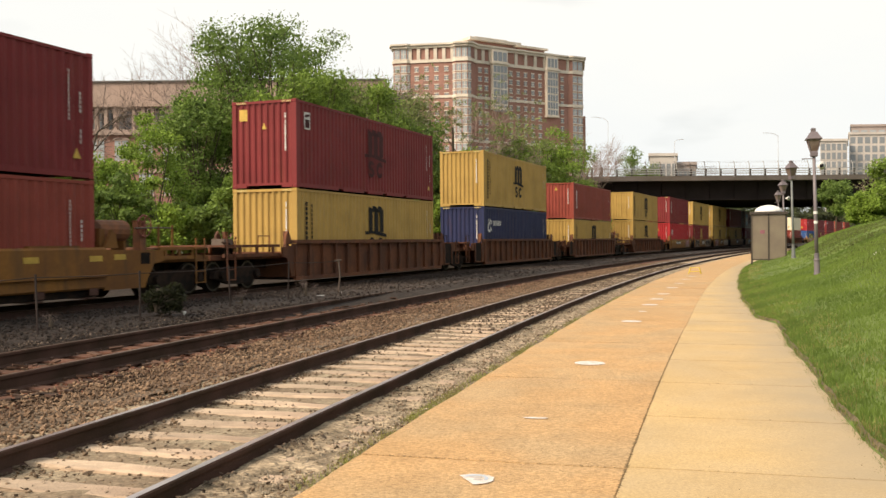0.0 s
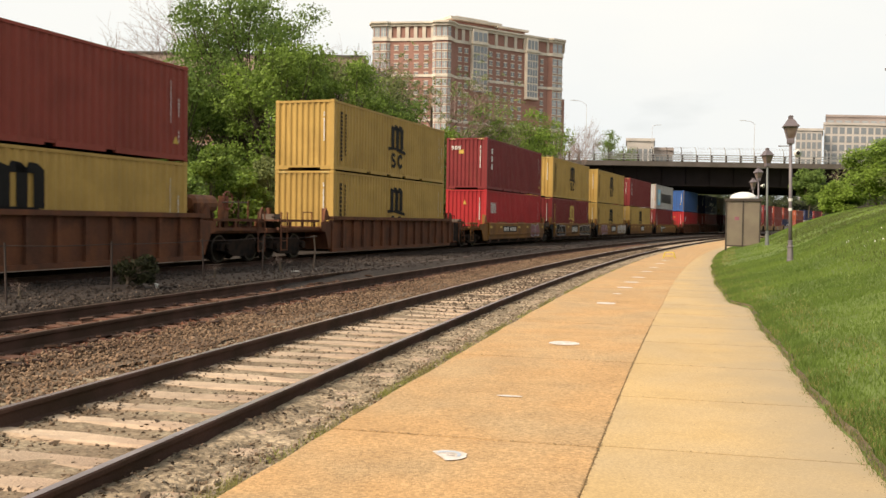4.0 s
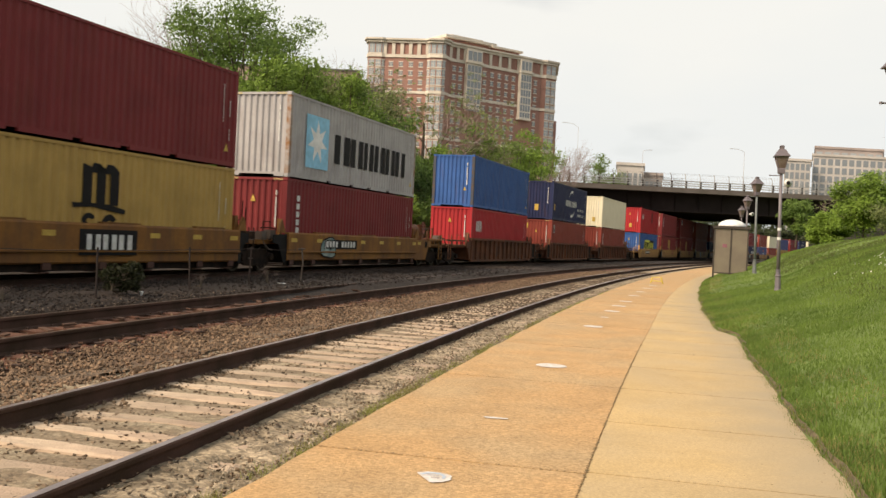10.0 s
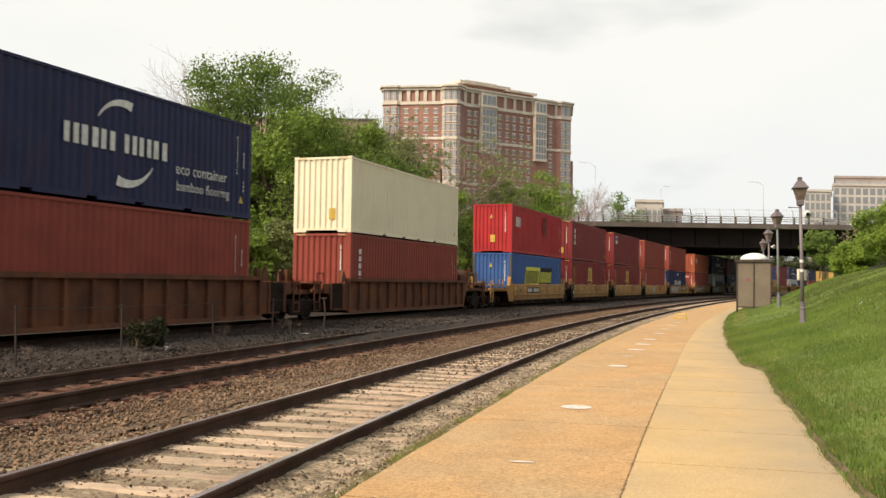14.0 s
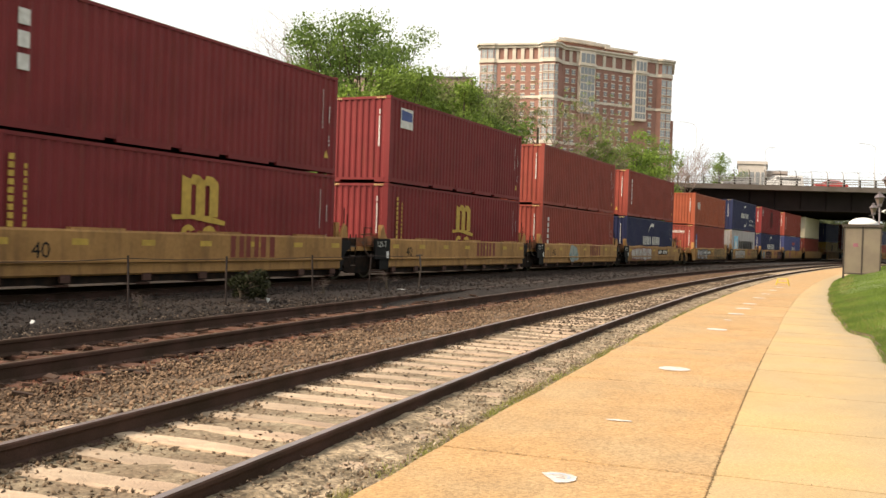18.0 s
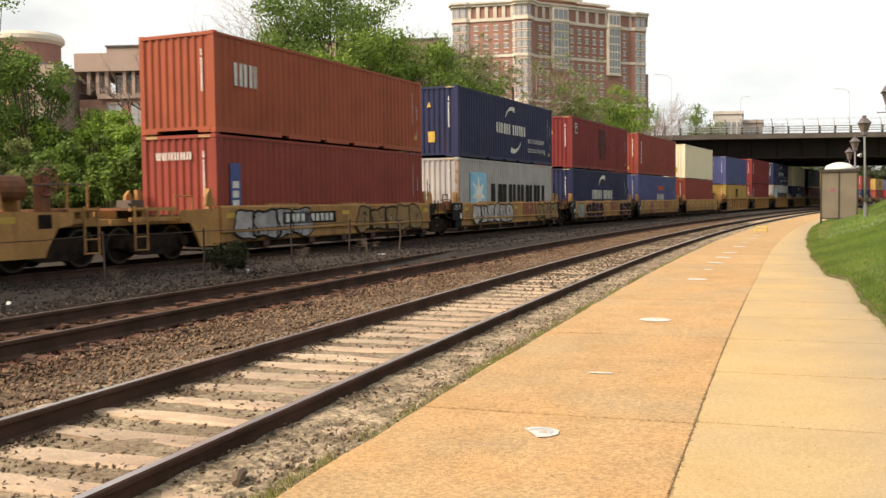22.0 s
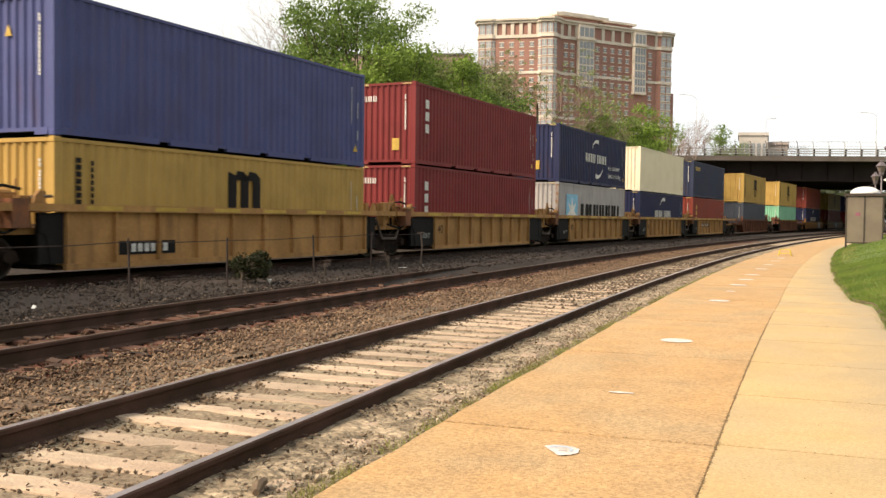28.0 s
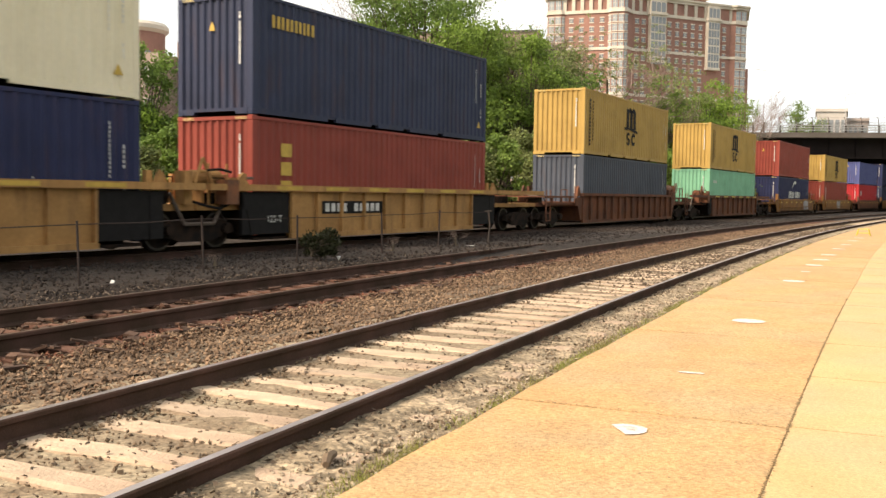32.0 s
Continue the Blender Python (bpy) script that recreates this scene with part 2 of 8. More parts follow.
M_TAG_TEAL = shade("spray_paint_teal", (0.12, 0.20, 0.20), rough=0.7, vary=0.2, scale=3.0, fine=20, second=(0.28, 0.33, 0.30))
M_RAIL_SIDE = shade("rail_rust", (0.080, 0.045, 0.036), spec=0.12, rough=0.9, vary=0.25, scale=2, fine=50, second=(0.050, 0.031, 0.022), bump=0.3, bump_scale=80)
M_RAIL_TOP = shade("rail_head", (0.46, 0.41, 0.41), rough=0.28, metal=0.7, vary=0.1, scale=3, fine=60)
M_TREAD = shade("wheel_tread", (0.06, 0.05, 0.045), rough=0.4, metal=0.6, vary=0.2, fine=60)
M_RAIL_DULL = shade("rail_head_dull", (0.13, 0.085, 0.06), rough=0.45, metal=0.5, vary=0.15, scale=3, fine=60)
M_TIE_PALE = shade("tie_weathered", (0.48, 0.372, 0.270), rough=0.9, vary=0.22, scale=2.2, fine=26, second=(0.37, 0.270, 0.195), bump=0.6, bump_scale=40, per=0.16, stain=0.25, stretch=(1, 0.25, 1))
M_TIE_DARK = shade("tie_dark", (0.085, 0.038, 0.025), rough=0.9, vary=0.3, scale=2.2, fine=26, second=(0.130, 0.058, 0.034), bump=0.5, bump_scale=40, per=0.3)
M_PLATE = shade("tie_plate", (0.075, 0.043, 0.030), rough=0.85, vary=0.3, fine=60)
M_BALLAST = shade("ballast_bed", (0.110, 0.082, 0.056), speck=0.45, speck_scale=24, rough=0.95, vary=0.45, scale=1.2, fine=26, second=(0.115, 0.072, 0.046), bump=1.0, bump_scale=22)
M_STONE = shade("ballast_stone", (0.178, 0.118, 0.076), rough=0.92, vary=0.2, scale=1.0, fine=20, second=(0.125, 0.078, 0.049), island=0.62)
# freight-track gravel; the train's shade is put into its low base colour
M_FARBED = shade("train_shaded_gravel", (0.034, 0.024, 0.019), speck=0.5, speck_scale=22, rough=0.95, vary=0.45, scale=1.5, fine=24, second=(0.024, 0.017, 0.013), bump=1.0, bump_scale=20)
M_SAND = shade("sandy_fill", (0.33, 0.258, 0.175), rough=0.95, vary=0.35, scale=5.0, fine=22, second=(0.14, 0.108, 0.070), speck=0.45, speck_scale=34, patch=0.51, bump=0.9, bump_scale=28)
M_CLAY = shade("dried_mud", (0.170, 0.126, 0.083), rough=0.95, vary=0.4, scale=3.4, fine=25, second=(0.27, 0.22, 0.15), speck=0.3, speck_scale=45, patch=0.54, bump=0.6, bump_scale=30)
M_SLAB_ROUGH = shade("exposed_aggregate", (0.435, 0.265, 0.122), rough=0.9, vary=0.2, scale=0.9, fine=30, second=(0.40, 0.272, 0.145), speck=0.24, speck_scale=60.0, stain=0.16, patch=0.52, bump=0.35, bump_scale=70, per=0.05, coords="Object")
M_SLAB_SMOOTH = shade("broomed_concrete", (0.47, 0.328, 0.158), rough=0.88, vary=0.22, scale=0.8, fine=44, second=(0.40, 0.295, 0.165), speck=0.13, speck_scale=110, stain=0.13, patch=0.5, bump=0.15, bump_scale=90, per=0.05)


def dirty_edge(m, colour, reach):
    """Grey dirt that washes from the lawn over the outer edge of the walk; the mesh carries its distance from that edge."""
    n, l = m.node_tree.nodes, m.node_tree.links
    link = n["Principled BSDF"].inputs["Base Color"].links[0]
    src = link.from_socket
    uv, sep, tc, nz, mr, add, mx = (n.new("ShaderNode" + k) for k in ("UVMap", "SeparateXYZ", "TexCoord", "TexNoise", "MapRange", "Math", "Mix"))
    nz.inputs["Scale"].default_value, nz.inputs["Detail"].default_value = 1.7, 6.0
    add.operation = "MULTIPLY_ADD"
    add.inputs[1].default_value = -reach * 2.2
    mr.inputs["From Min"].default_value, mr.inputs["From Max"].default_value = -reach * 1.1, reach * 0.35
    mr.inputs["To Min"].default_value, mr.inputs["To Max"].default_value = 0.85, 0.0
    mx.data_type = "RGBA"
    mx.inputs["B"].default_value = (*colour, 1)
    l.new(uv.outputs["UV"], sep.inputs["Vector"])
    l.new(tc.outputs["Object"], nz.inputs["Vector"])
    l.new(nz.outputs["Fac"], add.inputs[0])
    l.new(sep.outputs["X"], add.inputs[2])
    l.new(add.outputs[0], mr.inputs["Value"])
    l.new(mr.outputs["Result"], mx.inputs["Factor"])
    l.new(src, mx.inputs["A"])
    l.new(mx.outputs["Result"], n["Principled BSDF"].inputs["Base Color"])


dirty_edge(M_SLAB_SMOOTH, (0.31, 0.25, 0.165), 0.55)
M_JOINT = shade("joint_dirt", (0.180, 0.128, 0.070), rough=0.95, vary=0.3, fine=40)
M_GRASS_SOIL = shade("lawn", (0.115, 0.165, 0.036), rough=0.95, vary=0.35, scale=0.8, fine=9, second=(0.085, 0.125, 0.030), bump=0.5, bump_scale=14)
M_BLADE = leafy("grass_blade", (0.165, 0.245, 0.050), (0.112, 0.178, 0.038), 0.16)
M_STRAW = leafy("dry_grass", (0.34, 0.28, 0.11), (0.25, 0.22, 0.085), 0.3)
M_EARTH = shade("bare_earth", (0.080, 0.072, 0.042), rough=0.95, vary=0.3, scale=0.15, fine=2.0, second=(0.055, 0.065, 0.028))
M_POST = shade("lamp_paint", (0.130, 0.116, 0.132), rough=0.5, vary=0.15, scale=3, fine=40, second=(0.155, 0.135, 0.14))
M_POST_TEAL = shade("lamp_paint_teal", (0.115, 0.122, 0.125), rough=0.55, vary=0.15, scale=3, fine=40, second=(0.15, 0.17, 0.165))
M_LANTERN = shade("lantern_glass", (0.16, 0.125, 0.105), rough=0.3, vary=0.1, scale=5, fine=30, second=(0.10, 0.07, 0.058))
M_LAMPHEAD = shade("lamp_head_paint", (0.128, 0.110, 0.123), rough=0.5, vary=0.15, scale=3, fine=40, second=(0.115, 0.095, 0.10))
M_SHELTER = shade("bronze_frame", (0.045, 0.035, 0.028), rough=0.5, vary=0.15, fine=40)
M_SHELTER_PANEL = shade("smoked_panel", (0.165, 0.14, 0.105), rough=0.35, vary=0.1, scale=1.5, fine=20, second=(0.14, 0.115, 0.09))
M_DOME = shade("white_dome", (0.720, 0.720, 0.702), rough=0.4, vary=0.05, fine=20)
M_YELLOW_STOOL = shade("yellow_enamel", (0.62, 0.47, 0.07), rough=0.5, vary=0.1, fine=40)
M_BRIDGE = shade("bridge_steel", (0.027, 0.021, 0.021), spec=0.1, rough=0.9, vary=0.25, scale=0.6, fine=6)
M_BRIDGE_CONC = shade("bridge_concrete", (0.108, 0.092, 0.085), rough=0.9, vary=0.2, scale=0.4, fine=6, second=(0.080, 0.068, 0.058))
# abutment concrete with the shade under the deck put into its colour
M_BRIDGE_SHADE = shade("shaded_concrete", (0.022, 0.019, 0.018), rough=0.9, vary=0.25, scale=0.4, fine=6, second=(0.055, 0.048, 0.042))
M_FENCE = shade("galvanised", (0.33, 0.33, 0.33), rough=0.5, metal=0.3, vary=0.15, fine=20)
# road lamp steel, lightened so haze and overexposure sit in its colour
M_HAZED_STEEL = shade("hazed_pole", (0.52, 0.53, 0.54), rough=0.5, metal=0.2, vary=0.1, fine=20)
M_FENCE_DARK = shade("rusty_fence", (0.075, 0.058, 0.050), rough=0.8, vary=0.3, fine=40)
M_FENCEPOST = shade("rusty_post", (0.055, 0.042, 0.038), spec=0.12, rough=0.85, vary=0.3, fine=40)
M_BARK = shade("bark", (0.095, 0.075, 0.055), rough=0.95, vary=0.3, scale=2, fine=20, bump=0.8, bump_scale=15)
M_TWIG = shade("bare_twig", (0.25, 0.185, 0.160), rough=0.95, vary=0.3, fine=10)
M_LEAF = [leafy("leaf_fresh", (0.190, 0.285, 0.052), (0.140, 0.215, 0.044)), leafy("leaf_deep", (0.150, 0.230, 0.050), (0.105, 0.170, 0.042)), leafy("leaf_olive", (0.195, 0.235, 0.085), (0.155, 0.185, 0.070)), leafy("leaf_bright", (0.205, 0.310, 0.050), (0.150, 0.235, 0.042)), leafy("leaf_shady", (0.070, 0.088, 0.036), (0.046, 0.058, 0.026)), leafy("leaf_bush", (0.030, 0.034, 0.012), (0.018, 0.021, 0.008))]
M_BRICK = shade("red_brick", (0.325, 0.172, 0.137), rough=0.9, vary=0.15, scale=0.08, fine=1.2, second=(0.265, 0.14, 0.112))
M_CAST_STONE = shade("cast_stone", (0.64, 0.575, 0.49), rough=0.85, vary=0.1, scale=0.2, fine=2)
M_TAN = shade("tan_stone", (0.325, 0.250, 0.215), rough=0.9, vary=0.12, scale=0.1, fine=1.0, second=(0.36, 0.262, 0.22))
M_GREYROOF = shade("grey_roof", (0.112, 0.108, 0.105), rough=0.9, vary=0.15, scale=0.2, fine=2)
M_PALEWALL = shade("pale_panel", (0.57, 0.525, 0.485), rough=0.8, vary=0.1, scale=0.1, fine=1)
M_PANE = glassy("window_pane", (0.20, 0.22, 0.235), 0.12)
M_PANE_PALE = glassy("window_pane_pale", (0.30, 0.33, 0.345), 0.15)
M_PANE_DARK = glassy("window_pane_dark", (0.045, 0.045, 0.05), 0.15)
M_CARWHITE = shade("car_white", (0.75, 0.75, 0.75), rough=0.3, vary=0.04, fine=10)
M_CARRED = shade("car_red", (0.38, 0.05, 0.05), rough=0.3, vary=0.05, fine=10)
M_CARGREY = shade("car_grey", (0.25, 0.25, 0.26), rough=0.3, vary=0.05, fine=10)
M_TYRE = shade("tyre_rubber", (0.025, 0.025, 0.026), rough=0.9, vary=0.2, fine=30)


# ---- mesh helpers ----
def box(bm, x0, x1, y0, y1, z0, z1, m=None):
    v = [bm.verts.new((x, y, z)) for z in (z0, z1) for x, y in ((x0, y0), (x1, y0), (x1, y1), (x0, y1))]
    if m is not None:
        for p in v:
            p.co = m @ p.co
    for f in ((3, 2, 1, 0), (4, 5, 6, 7), (0, 1, 5, 4), (1, 2, 6, 5), (2, 3, 7, 6), (3, 0, 4, 7)):
        bm.faces.new([v[i] for i in f])
    return v


def ring(bm, centre, axis, r, seg, spin=0.0):
    axis = Vector(axis).normalized()
    u = axis.orthogonal().normalized() if abs(axis.z) < 0.99 else Vector((1, 0, 0))
    w = axis.cross(u)
    return [bm.verts.new(Vector(centre) + r * (math.cos(spin + 2 * math.pi * i / seg) * u + math.sin(spin + 2 * math.pi * i / seg) * w)) for i in range(seg)]


def tube(bm, pts, radii, seg=8, caps=True, spin=0.0):
    """A round bar through points with a radius at each."""
    pts = [Vector(p) for p in pts]
    rings = []
    for i, p in enumerate(pts):
        axis = pts[min(i + 1, len(pts) - 1)] - pts[max(i - 1, 0)]
        rings.append(ring(bm, p, axis, radii[i] if isinstance(radii, (list, tuple)) else radii, seg, spin))
    for a, b in zip(rings, rings[1:]):
        for i in range(seg):
            bm.faces.new((a[i], a[(i + 1) % seg], b[(i + 1) % seg], b[i]))
    if caps:
        bm.faces.new(rings[0][::-1])
        bm.faces.new(rings[-1])
    return rings


def lathe(bm, profile, seg=12, x=0.0, y=0.0, spin=0.0):
    """profile: radius, height from below upward."""
    rings = [[bm.verts.new((x + r * math.cos(spin + 2 * math.pi * i / seg), y + r * math.sin(spin + 2 * math.pi * i / seg), z)) for i in range(seg)] for r, z in profile]
    for a, b in zip(rings, rings[1:]):
        for i in range(seg):
            bm.faces.new((a[i], a[(i + 1) % seg], b[(i + 1) % seg], b[i]))
    bm.faces.new(rings[0][::-1])
    bm.faces.new(rings[-1])


def mesh_of(name, bm, material=None, smooth=False):
    bmesh.ops.recalc_face_normals(bm, faces=bm.faces)
    me = bpy.data.meshes.new(name)
    bm.to_mesh(me)
    bm.free()
    me.materials.append(material)
    if smooth:
        for p in me.polygons:
            p.use_smooth = True
    return me


def raw_mesh(name, verts, faces, material):
    me = bpy.data.meshes.new(name)
    me.from_pydata(verts, [], faces)
    me.materials.append(material)
    return me


def part(name, data, material, parent, label="", m=None, smooth=False):
    """One mesh object under a thing or part; data: a bmesh or a shared mesh."""
    if isinstance(data, bmesh.types.BMesh):
        data = mesh_of(name, data, material, smooth)
    ob = new(name, data)
    ob.parent = parent
    if data.materials[0] is not material:
        ob.material_slots[0].link = "OBJECT"
        ob.material_slots[0].material = material
    if m is not None:
        ob.matrix_basis = m
    if label:
        ob["label"] = label
    return ob


def thing(name, label, category, group="", kind="", m=None, data=None, material=None, smooth=False):
    if isinstance(data, bmesh.types.BMesh):
        data = mesh_of(name, data, material, smooth)
    ob = new(name, data)
    if m is not None:
        ob.matrix_basis = m
    return tagged(ob, label, category, group, kind)


def boxes(*rows):
    bm = bmesh.new()
    for r in rows:
        box(bm, *r)
    return bm


# ---- the plan: the tracks bend gently to the right ----
HEAD, BEND, TURN_S, BEND_FAR = radians(14.47), 1 / 481.0, 55.0, 1 / 1000.0


def heading(s):
    return HEAD + min(s, TURN_S) * BEND + max(0.0, s - TURN_S) * BEND_FAR


def along(s, o, z=0.0):
    """A place s metres along the platform and o metres to its right."""
    x, y, a = 0.0, 0.0, HEAD
    for k, d in ((BEND, min(s, TURN_S)), (BEND_FAR, max(0.0, s - TURN_S))):
        x += (math.cos(a) - math.cos(a + k * d)) / k
        y += (math.sin(a + k * d) - math.sin(a)) / k
        a += k * d
    return Vector((x + o * math.cos(a), y - o * math.sin(a), z))


def at(s, o, z=0.0):
    """Pose with x along the track, y to the left."""
    p = along(s, o, z)
    return pose(p.x, p.y, p.z, 0, 0, 90 - math.degrees(heading(s)))


TRAIN_X, TRAIN_HEAD, TRAIN_S, TRAIN_BEND = -16.13, radians(20.576), 35.5, 1 / 1361.0


def train_place(s):
    """The line of the train's near side."""
    a = min(s, TRAIN_S)
    x, y = TRAIN_X + a * math.sin(TRAIN_HEAD), a * math.cos(TRAIN_HEAD)
    if s > TRAIN_S:
        k, d = TRAIN_BEND, s - TRAIN_S
        x += (math.cos(TRAIN_HEAD) - math.cos(TRAIN_HEAD + k * d)) / k
        y += (math.sin(TRAIN_HEAD + k * d) - math.sin(TRAIN_HEAD)) / k
    return x, y, TRAIN_HEAD + max(0.0, s - TRAIN_S) * TRAIN_BEND


def train_at(s, o=0.0, z=0.0):
    x, y, a = train_place(s)
    return Vector((x + o * math.cos(a), y - o * math.sin(a), z))


def strip(name, fn, s0, s1, step, offsets, material, label, category="ground", kind="structure", lift=None):
    """A ground strip along a track: offsets are (o, z) across it."""
    verts, faces, n = [], [], len(offsets)
    rows = int(math.ceil((s1 - s0) / step)) + 1
    for i in range(rows):
        s = min(s0 + i * step, s1)
        for o, z in offsets:
            p = fn(s, o, z)
            verts.append((p.x, p.y, p.z + (lift(s, o) if lift else 0.0)))
    for i in range(rows - 1):
        for j in range(n - 1):
            a = i * n + j
            faces.append((a, a + 1, a + n + 1, a + n))
    ob = new(name, raw_mesh(name, verts, faces, material))
    return tagged(ob, label, category, "", kind)


# ---- ground ----
def lump(s, o, size=0.03):
    return size * noise.noise(Vector((s * 1.7, o * 1.7, 3.1)))


ground_bm = bmesh.new()
gv = [ground_bm.verts.new((x, y, -0.75)) for x, y in ((-2500, -2500), (2500, -2500), (2500, 3500), (-2500, 3500))]
ground_bm.faces.new(gv)
thing("ground", "rough earth and scrub reaching to the horizon", "ground", kind="structure", data=ground_bm, material=M_EARTH)

NEAR_O, MID_O = -3.83, -8.0
strip("track_bed_near", along, -14, 190, 0.5, [(-6.2, -0.30), (-5.8, -0.19), (-5.0, -0.165), (-4.7, -0.160), (-4.3, -0.168), (-3.8, -0.172), (-3.4, -0.168), (-3.05, -0.165), (-2.8, -0.185)], M_CLAY,
      "brown dried mud and dirt between the ties of a track", lift=lambda s, o: lump(s * 1.6, o * 1.6, 0.035))
strip("rubble_strip", along, -10, 190, 0.16, [(-3.04, -0.30), (-3.02, -0.142), (-2.9, -0.140), (-2.8, -0.148), (-2.68, -0.157), (-2.55, -0.162), (-2.4, -0.165), (-2.25, -0.168), (-2.095, -0.165)], M_SAND,
      "pale sandy rubble between the rail and the platform", lift=lambda s, o: lump(s * 2.2, o * 2.2, 0.03) + lump(s * 6.0, o * 6.0, 0.02))
strip("track_bed_middle", along, -14, 190, 0.5, [(-9.28, -0.176), (-9.15, -0.182), (-8.8, -0.235), (-8.0, -0.25), (-7.1, -0.235), (-6.6, -0.215), (-5.9, -0.178), (-5.4, -0.16)], M_BALLAST,
      "brown crushed stone ballast under the middle track", lift=lambda s, o: lump(s, o, 0.04))
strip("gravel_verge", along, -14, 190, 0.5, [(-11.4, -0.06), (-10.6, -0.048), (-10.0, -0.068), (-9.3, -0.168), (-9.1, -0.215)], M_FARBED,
      "gravel along the fence beside the freight track, darkened for shade", lift=lambda s, o: lump(s, o, 0.04))
# unseen dark bank, added so the gaps beneath the wagons look shaded
M_SCRUB = shade("scrub_soil", (0.050, 0.060, 0.025), rough=0.95, vary=0.4, scale=0.6, fine=6, second=(0.035, 0.035, 0.018), bump=1.0, bump_scale=8)
strip("scrub_bank", train_at, -30, 260, 2.0, [(-45, 0.6), (-14, 0.7), (-8, 0.55), (-5.5, 0.1), (-4.4, -0.4), (-3.6, -0.9)], M_SCRUB,
      "unseen weedy bank added beyond the freight track to darken gaps under wagons", lift=lambda s, o: 4 * lump(s * 0.5, o * 0.5, 0.04))
# the ridge around o = -5 is added as well, to darken those gaps
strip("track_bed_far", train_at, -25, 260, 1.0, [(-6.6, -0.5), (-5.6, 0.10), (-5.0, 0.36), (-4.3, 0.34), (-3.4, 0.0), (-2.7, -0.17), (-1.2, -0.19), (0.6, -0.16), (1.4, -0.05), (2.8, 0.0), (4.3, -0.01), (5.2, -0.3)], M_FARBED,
      "gravel strip under the freight track, darkened for shade", lift=lambda s, o: lump(s, o, 0.05))


# ---- rails and ties ----
RAIL = [(-0.07, -0.172), (0.07, -0.172), (0.07, -0.158), (0.012, -0.135), (0.010, -0.048), (0.037, -0.036), (0.037, -0.010)]
RAIL_TOP = [(0.037, -0.010), (0.027, 0.0), (-0.027, 0.0), (-0.037, -0.010)]


def rail(name, fn, o, s0, s1, step, shiny, label, drop=0.0, tall=1.0):
    verts, faces, mats = [], [], []
    full = RAIL + RAIL_TOP[1:3] + [(-a, b) for a, b in RAIL[:1:-1]]
    n = len(full)
    rows = int((s1 - s0) / step) + 1
    for i in range(rows):
        for a, z in full:
            verts.append(tuple(fn(s0 + i * step, o + a, z * tall - drop)))
    for i in range(rows - 1):
        for j in range(n):
            k = (j + 1) % n
            faces.append((i * n + j, i * n + k, (i + 1) * n + k, (i + 1) * n + j))
            mats.append(1 if j in (7, 8) else 0)
    me = raw_mesh(name, verts, faces, M_RAIL_SIDE)
    me.materials.append(M_RAIL_TOP if shiny else M_RAIL_DULL)
    me.polygons.foreach_set("material_index", mats)
    return tagged(new(name, me), label, "rail", "rails of the tracks", "structure")


rail("rail", along, NEAR_O + 0.785, -14, 190, 1.0, True, "rusty steel rail with a polished head beside the platform", 0.026)
rail("rail", along, NEAR_O - 0.755, -14, 190, 1.0, True, "rusty steel rail with a polished head on pale ties")
rail("rail", along, MID_O + 0.755, -14, 190, 1.0, False, "brown rusty steel rail of the middle track", tall=1.16)
rail("rail", along, MID_O - 0.755, -14, 190, 1.0, False, "brown rusty steel rail of the middle track", tall=1.16)
rail("rail", train_at, -1.22 + 0.755, -25, 260, 2.0, False, "dark rusty rail under the freight train")
rail("rail", train_at, -1.22 - 0.755, -25, 260, 2.0, False, "dark rusty rail under the freight train")


def tie_mesh(name, mat, w=0.23, long=2.55, worn=0.012, seed=1):
    rnd = random.Random(seed)
    bm = bmesh.new()
    xs = [-w / 2, -w / 2 + 0.02, w / 2 - 0.02, w / 2]
    ys = [-long / 2, -long / 2 + 0.03, -0.8, -0.35, 0.1, 0.55, 0.9, long / 2 - 0.03, long / 2]
    grid = [[bm.verts.new((x + rnd.uniform(-worn, worn), y, (-0.02 if a in (0, 3) or b in (0, len(ys) - 1) else 0.0) + rnd.uniform(-worn, worn) * 0.5)) for a, x in enumerate(xs)] for b, y in enumerate(ys)]
    for b in range(len(ys) - 1):
        for a in range(3):
            bm.faces.new((grid[b][a], grid[b][a + 1], grid[b + 1][a + 1], grid[b + 1][a]))
    edge = [grid[0][a] for a in range(4)] + [grid[b][3] for b in range(1, len(ys))] + [grid[-1][a] for a in (2, 1, 0)] + [grid[b][0] for b in range(len(ys) - 2, 0, -1)]
    base = [bm.verts.new((v.co.x, v.co.y, -0.16)) for v in edge]
    for i in range(len(edge)):
        j = (i + 1) % len(edge)
        bm.faces.new((edge[i], base[i], base[j], edge[j]))
    return mesh_of(name, bm, mat)


TIE_PALE = [tie_mesh("tie", M_TIE_PALE, 0.22, 2.55, 0.014, k) for k in range(5)]
TIE_DARK = [tie_mesh("tie", M_TIE_DARK, 0.23, 2.6, 0.014, k) for k in range(4)]
plate_bm = boxes((-0.09, 0.09, -0.17, 0.17, -0.176, -0.160))
for q in (-0.12, 0.12):
    box(plate_bm, -0.02, 0.02, q - 0.02, q + 0.02, -0.16, -0.13)
PLATE = mesh_of("tie_plate", plate_bm, M_PLATE)


